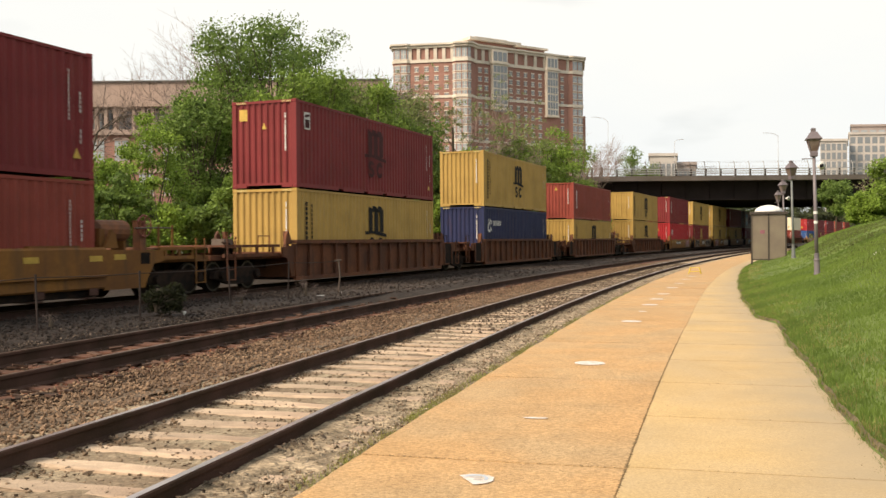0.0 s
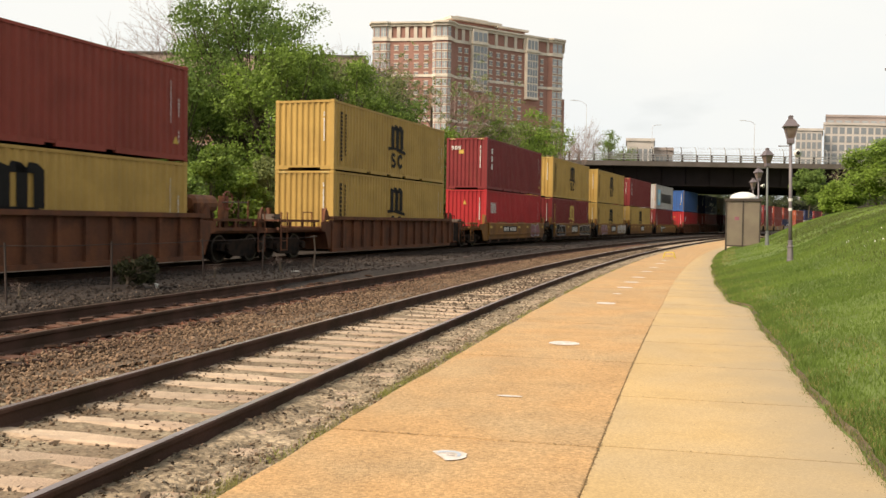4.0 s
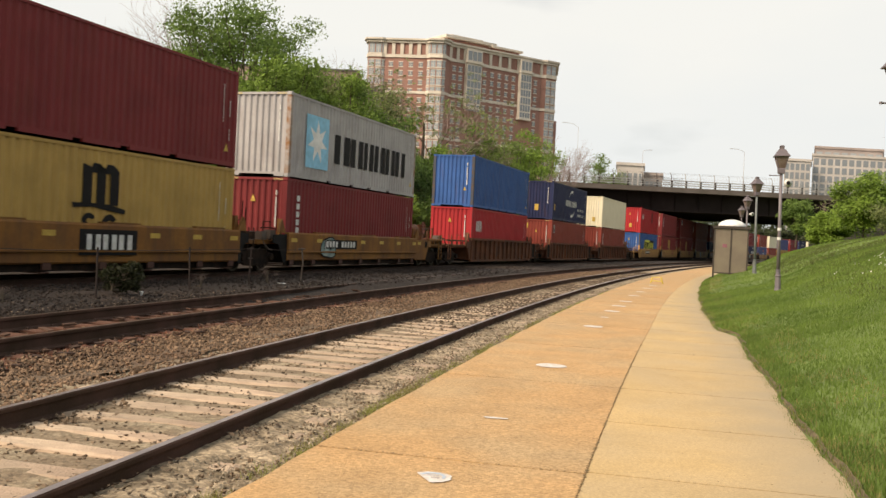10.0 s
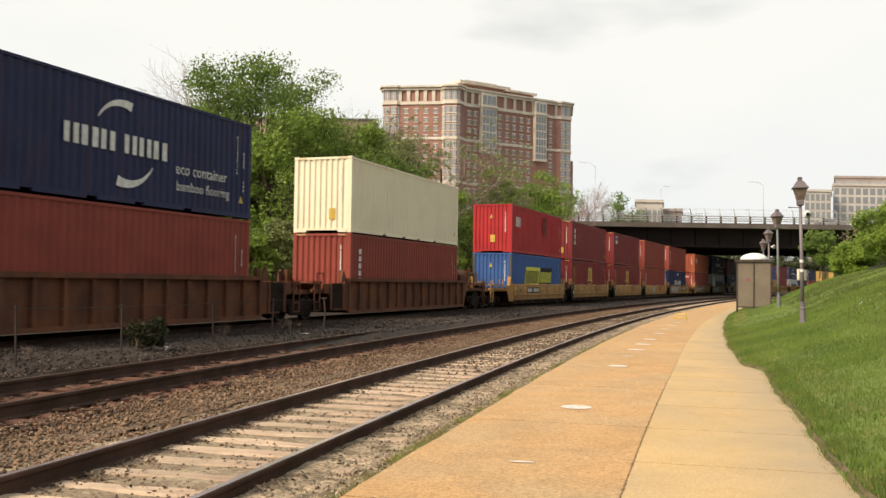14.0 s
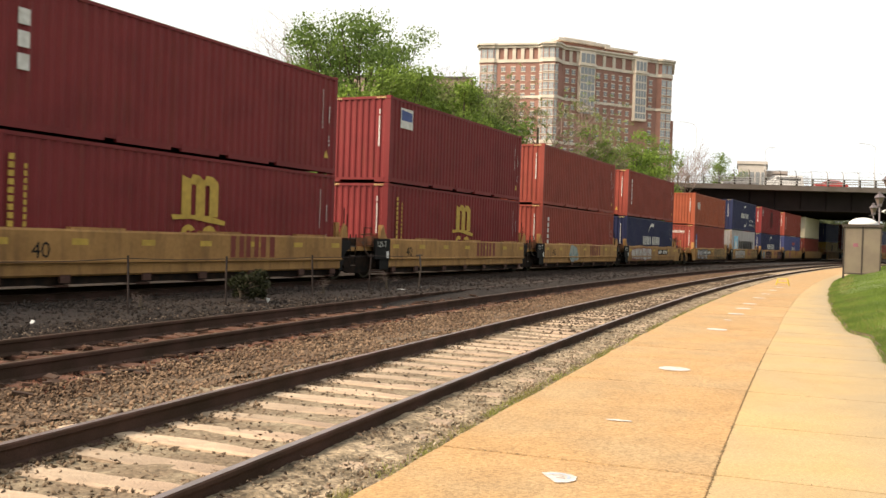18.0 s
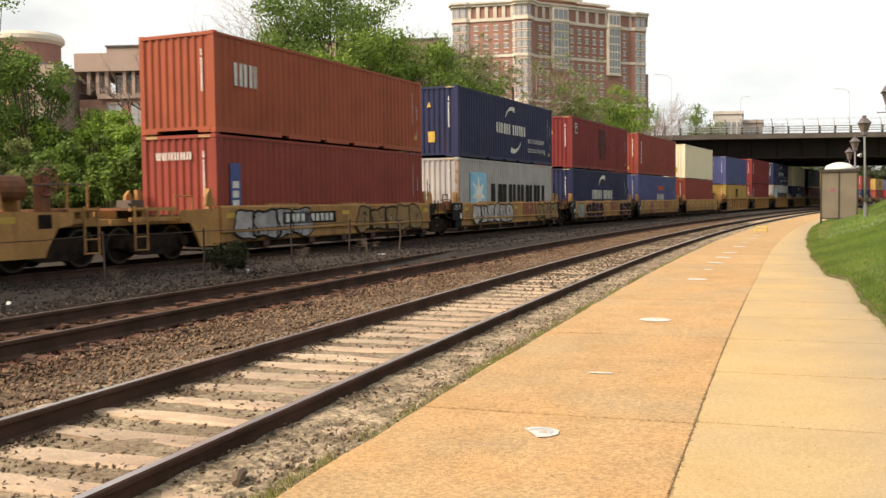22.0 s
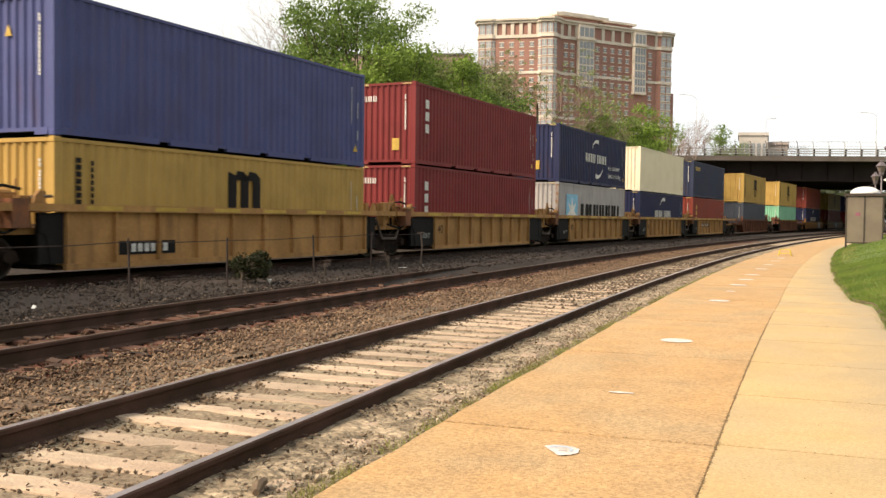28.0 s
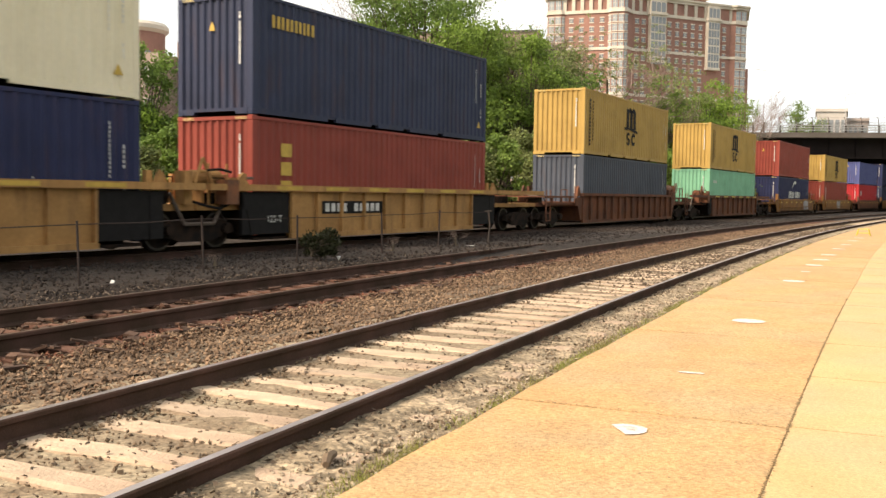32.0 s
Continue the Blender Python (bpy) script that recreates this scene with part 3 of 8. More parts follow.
def track_ties(name, o, meshes, mat, label, s0, s1, gap, z, plates=True):
    rnd = random.Random(int(abs(o) * 100))
    top = thing(name, label, "railway ties", kind="structure")
    s, i = s0, 0
    while s < s1:
        sunk = 0.012 * min(1.0, max(0.0, (s - 13) / 12)) if o > -5 else 0.0
        m = at(s, o, z - sunk + rnd.uniform(-0.008 - sunk, 0.006)) @ pose(0, rnd.uniform(-0.05, 0.05), 0, rnd.uniform(-0.5, 0.5), rnd.uniform(-1.5, 1.5), rnd.uniform(-2.2, 2.2))
        part("tie", meshes[i % len(meshes)], mat, top, m=m)
        if plates and s < 40:
            for q in (-0.755, 0.755):
                part("tie_plate", PLATE, M_PLATE, top, m=at(s, o + q, -0.024))
        s += gap + rnd.uniform(-0.03, 0.03)
        i += 1
    return top


track_ties("ties_near", NEAR_O, TIE_PALE, M_TIE_PALE, "sun-bleached wooden ties half buried in sandy fill", -6, 95, 0.53, -0.150, False)
track_ties("ties_middle", MID_O, TIE_DARK, M_TIE_DARK, "dark reddish wooden ties buried in ballast", -6, 75, 0.53, -0.186)


def stones(name, count, place, size, mat, label, seed):
    rnd = random.Random(seed)
    spins = [Euler((rnd.uniform(0, 6.28), rnd.uniform(0, 6.28), rnd.uniform(0, 6.28))).to_matrix() for _ in range(64)]
    base = [Vector(v).normalized() for v in ((1, 0, 0), (-1, 0, 0), (0, 1, 0), (0, -1, 0), (0, 0, 1), (0.2, 0.1, -0.6))]
    tri = ((0, 2, 4), (2, 1, 4), (1, 3, 4), (3, 0, 4), (2, 0, 5), (1, 2, 5), (3, 1, 5), (0, 3, 5))
    verts, faces = [], []
    for _ in range(count):
        p, k = place(rnd), rnd.uniform(*size)
        n = len(verts)
        turn = spins[rnd.randrange(64)]
        sx, sy, sz = k * rnd.uniform(0.8, 1.4), k * rnd.uniform(0.7, 1.1), k * rnd.uniform(0.55, 0.9)
        for v in base:
            q = turn @ Vector((v.x * sx * rnd.uniform(0.75, 1.2), v.y * sy * rnd.uniform(0.75, 1.2), v.z * sz * rnd.uniform(0.75, 1.2)))
            verts.append((p.x + q.x, p.y + q.y, p.z + q.z * 0.8))
        faces += [tuple(n + i for i in t) for t in tri]
    return tagged(new(name, raw_mesh(name, verts, faces, mat)), label, "gravel", "", "stuff")


def skew(rnd, lo, hi, power=1.8):
    return lo + (hi - lo) * rnd.random() ** power


M_RUSTSTONE = shade("rust_stained_stone", (0.140, 0.055, 0.032), rough=0.93, vary=0.25, fine=20, island=0.5)
stones("rust_stained_stones", 5500, lambda r: along(skew(r, 4, 55, 1.8), r.gauss(-6.85, 0.25), -0.215 + r.uniform(-0.02, 0.02)), (0.020, 0.042), M_RUSTSTONE, "rust-stained stones along the rail of the middle track", 15)
stones("ballast_stones", 44000, lambda r: along(skew(r, -6, 60, 1.6), -5.05 - 1.72 * r.random() ** 1.05, -0.168 + r.uniform(-0.02, 0.025)), (0.013, 0.034), M_STONE, "loose angular brown ballast stones between the tracks", 5)
stones("ballast_stones_middle", 6500, lambda r: along(skew(r, 7, 55, 1.7), r.uniform(-9.8, -7.1), -0.232 + r.uniform(-0.02, 0.03)), (0.022, 0.045), M_STONE, "loose ballast stones between the rails of the middle track", 6)
M_CLOD = shade("mud_clod", (0.150, 0.106, 0.070), rough=0.95, vary=0.3, fine=30, island=0.4)
stones("mud_clods", 22000, lambda r: along(skew(r, -6, 32, 1.25), r.uniform(-5.25, -2.2), -0.172 + r.uniform(-0.015, 0.012)), (0.007, 0.024), M_CLOD, "crumbled mud and small stones between the pale ties", 7)
M_DARKMUD = shade("dark_mud_clod", (0.092, 0.066, 0.046), rough=0.95, vary=0.3, fine=30, island=0.45)
stones("dark_mud", 10000, lambda r: along(skew(r, 15.5, 62, 0.9), r.gauss(-3.83, 0.62), -0.168 + r.uniform(-0.012, 0.014)), (0.014, 0.042), M_DARKMUD, "dark mud and gravel over the ties farther along", 21)
stones("rail_foot_mud", 2800, lambda r: along(skew(r, 3, 40, 1.3), NEAR_O - 0.755 + 0.05 + 0.24 * r.random() ** 1.8, -0.152 + r.uniform(-0.02, 0.012)), (0.008, 0.028), M_CLOD, "brown mud and stones along the foot of the rail", 23)
M_RUBBLE = shade("pale_stone", (0.27, 0.225, 0.165), rough=0.95, vary=0.25, fine=22, island=0.5)
stones("pale_rubble", 6500, lambda r: along(skew(r, 2, 34, 1.2), r.uniform(-2.9, -2.12), -0.152 + r.uniform(-0.02, 0.012)), (0.006, 0.024), M_RUBBLE, "pale broken stones beside the platform edge", 8)
stones("dark_rubble", 5000, lambda r: along(skew(r, 2, 40, 1.2), r.uniform(-2.95, -2.12), -0.156 + r.uniform(-0.02, 0.012)), (0.005, 0.022), M_CLOD, "brown crumbs of soil beside the platform edge", 22)
M_LITTERLEAF = shade("dead_leaf", (0.085, 0.060, 0.040), rough=0.9, vary=0.3, fine=20, island=0.6)


def leaf_litter():
    """Curled dead leaves blown against the rail and between the ties."""
    rnd = random.Random(63)
    verts, faces = [], []
    for _ in range(9000):
        s = skew(rnd, 2, 34, 1.2)
        near = rnd.random() < 0.55
        o = -2.98 + abs(rnd.gauss(0, 0.14)) if near else rnd.uniform(-4.5, -3.1)
        if noise.noise(Vector((s * 1.6, 9.0 if near else o * 1.5, 0))) < rnd.uniform(-0.2, 0.35):
            continue
        p = along(s, o, (-0.13 if near else -0.155) + rnd.uniform(0, 0.02))
        a, r, n = rnd.uniform(0, 6.28), rnd.uniform(0.008, 0.026), len(verts)
        ca, sa = math.cos(a) * r, math.sin(a) * r
        verts += [(p.x - ca, p.y - sa, p.z + rnd.uniform(0, r)), (p.x + sa * 0.5, p.y - ca * 0.5, p.z), (p.x + ca, p.y + sa, p.z + rnd.uniform(0, r)), (p.x - sa * 0.5, p.y + ca * 0.5, p.z + rnd.uniform(0, r))]
        faces += [(n, n + 1, n + 2), (n, n + 2, n + 3)]
    tagged(new("leaf_litter", raw_mesh("leaf_litter", verts, faces, M_LITTERLEAF)), "dark dead leaves blown against the rail", "leaves", "", "stuff")


leaf_litter()
# fence and freight gravel stones, also darkened to carry the train's shade
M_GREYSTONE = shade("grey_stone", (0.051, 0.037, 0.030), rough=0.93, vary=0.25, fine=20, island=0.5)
M_DARKSTONE = shade("train_shaded_stone", (0.036, 0.026, 0.021), rough=0.93, vary=0.25, fine=20, island=0.5)
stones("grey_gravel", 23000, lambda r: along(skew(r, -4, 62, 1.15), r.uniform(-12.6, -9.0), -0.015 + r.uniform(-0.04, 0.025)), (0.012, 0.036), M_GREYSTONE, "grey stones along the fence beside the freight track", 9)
stones("far_gravel", 9000, lambda r: train_at(skew(r, 12, 95, 1.3), r.uniform(1.0, 4.7), 0.0 + r.uniform(-0.05, 0.04)), (0.018, 0.045), M_DARKSTONE, "stones beside the freight track farther along, darkened for shade", 10)
M_PALESTONE = shade("pale_grey_stone", (0.17, 0.13, 0.10), rough=0.93, vary=0.25, fine=20, island=0.5)
stones("pale_gravel", 4200, lambda r: along(skew(r, 2, 62, 1.25), -9.2 - 1.4 * r.random() ** 1.6, -0.02 + r.uniform(-0.04, 0.02)), (0.008, 0.026), M_PALESTONE, "paler broken stones and chips along the fence", 18)
def wood_chips():
    """Flat rotten splinters of old ties and rust flakes along the middle track."""
    rnd = random.Random(44)
    bm = bmesh.new()
    for _ in range(420):
        s, side = skew(rnd, 4, 48, 1.6), rnd.random()
        o = rnd.uniform(-7.05, -6.35) if side < 0.6 else rnd.uniform(-8.6, -7.4)
        m = at(s, o, -0.148 + rnd.uniform(-0.02, 0.012)) @ pose(0, 0, 0, rnd.gauss(0, 8), rnd.gauss(0, 8), 90 + rnd.gauss(0, 40))
        a, b = rnd.uniform(0.05, 0.22), rnd.uniform(0.02, 0.055)
        box(bm, -a / 2, a / 2, -b, b, -0.012, 0.012, m)
    me = bpy.data.meshes.new("wood_chips")
    bm.to_mesh(me)
    bm.free()
    me.materials.append(M_CHIP)
    tagged(new("wood_chips", me), "dark rotten splinters of old ties along the middle track", "wood", "", "stuff")


M_CHIP = shade("rotten_wood", (0.075, 0.040, 0.026), rough=0.95, vary=0.3, scale=3, fine=30, island=0.6)
wood_chips()
# a dark timber offcut beside the rail
off_bm = bmesh.new()
tube(off_bm, [(0, 0, 0), (0.10, 0.01, 0.01), (0.22, 0.0, 0.0)], [0.02, 0.032, 0.025], 7)
thing("timber_offcut", "short rotten piece of timber lying beside the rail", "wood", m=at(4.35, -2.62, -0.13) @ pose(0, 0, 0, 0, 0, 20), data=off_bm, material=M_CLOD)

# ---- platform ----
EDGE_L = -2.10


def edge_r(s):
    return float(np.interp(s, (16.75, 17.45, 22.0, 31.5, 48.0, 150.0), (1.23, 0.98, 0.82, 0.66, 0.45, 0.40))) + 0.02 * math.sin(s * 1.3) + 0.012 * math.sin(s * 5.1)


def joint_o(s):
    return float(np.interp(s, (3.0, 5.0, 9.0, 17.0, 40.0), (-0.395, -0.36, -0.305, -0.19, -0.17)))


strip("platform_base", along, -10, 112, 1.0, [(-2.09, -0.30), (-2.09, -0.022), (1.0, -0.022), (1.0, -0.30)], M_JOINT, "packed earth in the joints under the platform slabs", "ground")
platform = thing("platform", "long concrete station platform with an orange exposed-aggregate strip and a paler walk", "platform", kind="structure")
SMOOTH_SPLITS = [-8.0, -4.2, -0.4, 2.2, 4.05, 5.9, 7.67, 9.53, 11.35, 13.15, 15.0, 16.8, 18.65, 20.5, 22.35, 24.2, 26.05, 29.7, 33.3, 37.0, 40.6, 44.3, 48.0, 55.3, 62.6, 70.0, 77.3, 84.6, 99.2, 112.0]
ROUGH_SPLITS = [-8.0, -5.1, -1.5, 2.15, 5.85, 9.55, 13.05, 16.7, 20.4, 24.1, 27.8, 31.5, 35.2, 38.9, 42.6, 50.0, 57.3, 64.6, 79.3, 94.0, 112.0]


def slab(s0, s1, o0, o1, mat, seed):
    """A concrete slab: rounded edges, a slightly uneven outer edge, 4 mm joints."""
    rnd = random.Random(seed)
    g, drop = 0.0015 if s0 < 9 else 0.0004, 0.003
    n = max(2, int((s1 - s0) / 0.4)) if s1 < 60 else 4
    bm = bmesh.new()
    rows, spot = [], {}
    for i in range(n + 1):
        s = s0 + 0.012 + (s1 - s0 - 0.024) * i / n
        left = o0(s) + g + (rnd.uniform(-0.012, 0.012) if o0(s) < -2 else 0)
        right = o1(s) - g + (rnd.uniform(-0.025, 0.025) if o1(s) > 0.5 else 0)
        lip = drop if i in (0, n) else 0.0
        row = [(left, -0.3), (left, -drop - lip), (left + 0.007, -lip), (right - 0.007, -lip), (right, -drop - lip), (right, -0.3)]
        rows.append([bm.verts.new(along(s, o, z)) for o, z in row])
        for v, (o, z) in zip(rows[-1], row):
            spot[v] = (o1(s) - o, s)
    for a, b in zip(rows, rows[1:]):
        for j in range(5):
            bm.faces.new((a[j], a[j + 1], b[j + 1], b[j]))
    bm.faces.new(rows[0][::-1])
    bm.faces.new(rows[-1])
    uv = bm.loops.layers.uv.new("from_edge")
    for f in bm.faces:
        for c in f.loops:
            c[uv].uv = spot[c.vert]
    return bm


for k, (a, b) in enumerate(zip(ROUGH_SPLITS, ROUGH_SPLITS[1:])):
    part("slab", slab(a, b, lambda s: EDGE_L, lambda s: joint_o(s) - 0.001, M_SLAB_ROUGH, k), M_SLAB_ROUGH, platform)
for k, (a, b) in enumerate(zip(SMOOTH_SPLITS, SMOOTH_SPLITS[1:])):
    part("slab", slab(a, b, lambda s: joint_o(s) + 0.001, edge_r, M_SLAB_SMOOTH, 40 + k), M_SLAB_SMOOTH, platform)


def joint_grit():
    """Crumbs of soil and litter caught in the joints of the platform and along the lawn."""
    rnd = random.Random(91)
    verts, faces = [], []

    def crumb(s, o, r, z=0.001):
        p, a, n = along(s, o, z), rnd.uniform(0, 6.28), len(verts)
        for k in range(4):
            q = r * rnd.uniform(0.6, 1.2)
            verts.append((p.x + q * math.cos(a + k * 1.57), p.y + q * math.sin(a + k * 1.57), p.z))
        verts.append((p.x, p.y, p.z + r * rnd.uniform(0.25, 0.6)))
        for k in range(4):
            faces.append((n + k, n + (k + 1) % 4, n + 4))

    for _ in range(2600):
        s = skew(rnd, 2, 14, 1.2)
        if noise.noise(Vector((s * 1.3, 4, 0))) > rnd.uniform(-0.5, 0.3):
            crumb(s, joint_o(s) + rnd.gauss(0, 0.006), rnd.uniform(0.003, 0.009))
    for splits, lo, hi, n in ((ROUGH_SPLITS, lambda s: EDGE_L, joint_o, 150), (SMOOTH_SPLITS, joint_o, edge_r, 30)):
        for s in splits:
            if 1 < s < 45:
                for _ in range(n):
                    f = rnd.random()
                    if noise.noise(Vector((s * 3.1, f * 4, 0))) > rnd.uniform(-0.4, 0.5):
                        crumb(s + rnd.gauss(0, 0.006), lo(s) + (hi(s) - lo(s)) * f, rnd.uniform(0.003, 0.010))
    for _ in range(1500):
        s = skew(rnd, 2, 30, 1.5)
        crumb(s, edge_r(s) - abs(rnd.gauss(0, 0.05)), rnd.uniform(0.002, 0.006))
    for _ in range(500):
        s = skew(rnd, 2, 30, 1.5)
        crumb(s, rnd.uniform(EDGE_L + 0.03, edge_r(s)), rnd.uniform(0.003, 0.008))
    tagged(new("joint_grit", raw_mesh("joint_grit", verts, faces, M_JOINT)), "crumbs of dark soil and litter on the platform slabs", "soil", "", "stuff")


joint_grit()


# worn round floor stickers
def sticker(s, r, cut, label, w=1.0, turn=0.0, o=-1.14):
    rnd = random.Random(int(s * 10))
    bm = bmesh.new()
    c = bm.verts.new((0, 0, 0.006))
    rim = []
    for i in range(25):
        a = math.radians(cut[0] + (cut[1] - cut[0]) * i / 24)
        k = r * rnd.uniform(0.93, 1.02)
        rim.append(bm.verts.new((k * math.cos(a), w * k * math.sin(a), 0.006)))
    bm.verts.remove(c)
    bm.faces.new(rim if cut[1] - cut[0] < 360 else rim[:-1])
    top = thing("floor_sticker", label, "sticker", "worn distance stickers on the platform", m=at(s, o) @ pose(0, 0, 0, 0, 0, turn), data=bm, material=M_STICKER)
    return top


M_STICKER = shade("worn_vinyl", (0.58, 0.55, 0.52), rough=0.7, vary=0.2, scale=14, fine=60, second=(0.44, 0.38, 0.32), patch=0.55)
M_STICKER_GREY = shade("faded_grey_print", (0.40, 0.37, 0.36), rough=0.7, vary=0.2, fine=40)
M_STICKER_BLUE = shade("faded_blue_print", (0.42, 0.50, 0.60), rough=0.7, vary=0.2, fine=40)
first = sticker(5.36, 0.125, (-172, 62), "half-worn white round sticker with faded blue ring on concrete", 0.95, 0.0, -1.20)
arc_bm = bmesh.new()
for i in range(10):
    a0, a1 = math.radians(-110 + 18 * i), math.radians(-110 + 18 * (i + 1))
    q = [arc_bm.verts.new((r * math.cos(a), 0.9 * r * math.sin(a), 0.0085)) for r, a in ((0.070, a0), (0.070, a1), (0.092, a1), (0.092, a0))]
    arc_bm.faces.new(q)
part("ring_print", arc_bm, M_STICKER_BLUE, first, "faded blue ring")
part("text_bar", boxes((-0.03, -0.012, -0.05, 0.0, 0.0065, 0.009)), M_STICKER_GREY, first, "faded grey print")
part("text_bar", boxes((0.02, 0.038, -0.035, 0.035, 0.0065, 0.009)), M_STICKER_GREY, first, "faded grey print")
sticker(7.34, 0.033, (0, 360), "thin worn remnant of a white sticker on concrete", 3.2, 4, -1.17)
for s, r in ((10.78, 0.18), (16.45, 0.18), (18.76, 0.09), (20.7, 0.18), (22.67, 0.18), (24.8, 0.18), (28.0, 0.18), (30.8, 0.16), (33.9, 0.18), (36.6, 0.18)):
    sticker(s, r, (0, 360), "faded white round sticker on orange concrete")


# yellow step stool far along the platform
def step_stool():
    top = thing("step_stool", "yellow metal step stool standing on the platform", "step stool", m=at(39.4, -1.2) @ Matrix.Scale(0.68, 4))
    for x in (-0.2, 0.2):
        for y in (-0.3, 0.3):
            bm = bmesh.new()
            tube(bm, [(x * 1.2, y * 1.2, 0.0), (x * 0.8, y * 0.85, 0.36)], 0.022, 6)
            part("leg", bm, M_YELLOW_STOOL, top)
    part("tread", boxes((-0.18, 0.18, -0.28, 0.28, 0.355, 0.385)), M_YELLOW_STOOL, top)
    for x in (-0.2, 0.2):
        bm = bmesh.new()
        tube(bm, [(x * 1.1, -0.32, 0.14), (x * 1.1, 0.32, 0.14)], 0.018, 6)
        part("brace", bm, M_YELLOW_STOOL, top)


step_stool()

# ---- grass bank ----
BANK_U = (-0.3, -0.02, 0.0, 0.12, 1.8, 3.9, 5.8, 9.0, 12.0, 60.0, 150.0)
BANK_Z = (-0.12, -0.03, 0.006, 0.05, 0.50, 1.50, 2.15, 2.72, 2.85, 3.0, 3.2)


def bank_o(u, s):
    """The lawn follows the edge of the walk below and runs smoothly above."""
    k = min(1.0, max(0.0, u) / 2.5)
    k = k * k * (3 - 2 * k)
    return edge_r(s) * (1 - k) + k * float(np.interp(s, (6.0, 31.5, 48.0, 150.0), (1.26, 0.66, 0.45, 0.40))) + u


def bank_z(u, s):
    z = float(np.interp(u, BANK_U, BANK_Z))
    return z + (0.05 * noise.noise(Vector((s * 0.35, u * 0.35, 0.0))) + 0.02 * noise.noise(Vector((s * 1.3, u * 1.3, 5.0)))) * min(1.0, max(0.0, u))


bank_v, bank_f = [], []
BANK_COLS = [-0.25, 0.0, 0.15, 0.3, 0.6, 0.9, 1.3, 1.8, 2.3, 2.8, 3.4, 4.0, 4.7, 5.5, 6.5, 7.5, 8.5, 9.5, 11, 13, 16, 20, 28, 40, 70, 150]
bank_rows = 0
s = -30.0
while s < 260:
    for u in BANK_COLS:
        p = along(s, bank_o(u, s), bank_z(u, s))
        bank_v.append(tuple(p))
    bank_rows += 1
    s += 0.5 if s < 40 else 2.0
for i in range(bank_rows - 1):
    for j in range(len(BANK_COLS) - 1):
        a = i * len(BANK_COLS) + j
        bank_f.append((a, a + 1, a + len(BANK_COLS) + 1, a + len(BANK_COLS)))
bank_me = raw_mesh("grass_bank", bank_v, bank_f, M_GRASS_SOIL)
for p in bank_me.polygons:
    p.use_smooth = True
tagged(new("grass_bank", bank_me), "mown green grass bank rising beside the platform", "grass", "", "structure")


def edge_dirt():
    """Trodden soil between the walk and the lawn."""
    verts, faces, n = [], [], 0
    s = 2.0
    while s < 60:
        w = 0.018 + 0.03 * noise.noise(Vector((s * 1.1, 0, 0))) + 0.025 * noise.noise(Vector((s * 4.0, 7, 0)))
        q = 0.010 + 0.02 * noise.noise(Vector((s * 2.3, 3, 1))) + 0.02 * noise.noise(Vector((s * 9.0, 3, 1)))
        for u, z in ((-max(0.004, q), 0.003), (0.0, 0.012), (max(0.012, w), 0.05)):
            verts.append(tuple(along(s, edge_r(s) + u, max(z, bank_z(u, s) + 0.006) if u > -0.01 else 0.004)))
        s += 0.12 if s < 25 else 0.4
        n += 1
    for i in range(n - 1):
        for j in range(2):
            a = i * 3 + j
            faces.append((a, a + 1, a + 4, a + 3))
    tagged(new("dirt_edge", raw_mesh("dirt_edge", verts, faces, M_DIRT)), "dark trodden soil along the edge of the lawn", "soil", "", "structure")


M_DIRT = shade("trodden_soil", (0.125, 0.098, 0.058), rough=0.95, vary=0.3, scale=5, fine=40, second=(0.08, 0.064, 0.036), speck=0.3, speck_scale=60, bump=0.6)
edge_dirt()


def blades(name, count, place, height, mat, label, seed, lean=0.35, width=0.006):
    rnd = random.Random(seed)
    verts, faces = [], []
    for _ in range(count):
        p, h, a = place(rnd), rnd.uniform(*height), rnd.uniform(0, 6.28)
        if p is None:
            continue
        b, k = rnd.uniform(0, 6.28), rnd.uniform(0, lean) * h
        dx, dy = math.cos(a) * width, math.sin(a) * width
        n = len(verts)
        verts += [(p.x - dx, p.y - dy, p.z - 0.01), (p.x + dx, p.y + dy, p.z - 0.01), (p.x + k * math.cos(b), p.y + k * math.sin(b), p.z + h)]
        faces.append((n, n + 1, n + 2))
    return tagged(new(name, raw_mesh(name, verts, faces, mat)), label, "grass", "", "stuff")


def bank_place(s0, s1, u0, u1, power=1.6, upow=1.0):
    def f(rnd):
        s = skew(rnd, s0, s1, power)
        u = u0 + (u1 - u0) * rnd.random() ** upow
        return along(s, bank_o(u, s), bank_z(u, s))
    return f


def clumped(fn, limit=0.0, scale=1.1):
    def f(rnd):
        p = fn(rnd)
        return p if noise.noise(p * scale) > limit + rnd.uniform(-0.25, 0.25) else None
    return f


M_TUFT = leafy("tuft_blade", (0.215, 0.300, 0.070), (0.165, 0.235, 0.055), 0.2)
blades("grass_near", 300000, bank_place(1, 30, -0.02, 9.0, 1.1), (0.020, 0.058), M_BLADE, "short green lawn grass on the bank", 11, 0.75, 0.0065)
blades("grass_far", 120000, bank_place(14, 80, 0.0, 13.0, 1.2), (0.02, 0.055), M_BLADE, "green grass higher on the bank", 12, 0.6, 0.012)
blades("grass_fringe", 34000, clumped(bank_place(3, 50, -0.09, 0.30, 1.4), -0.25, 2.3), (0.02, 0.07), M_BLADE, "longer grass along the platform edge", 13, 0.9, 0.005)
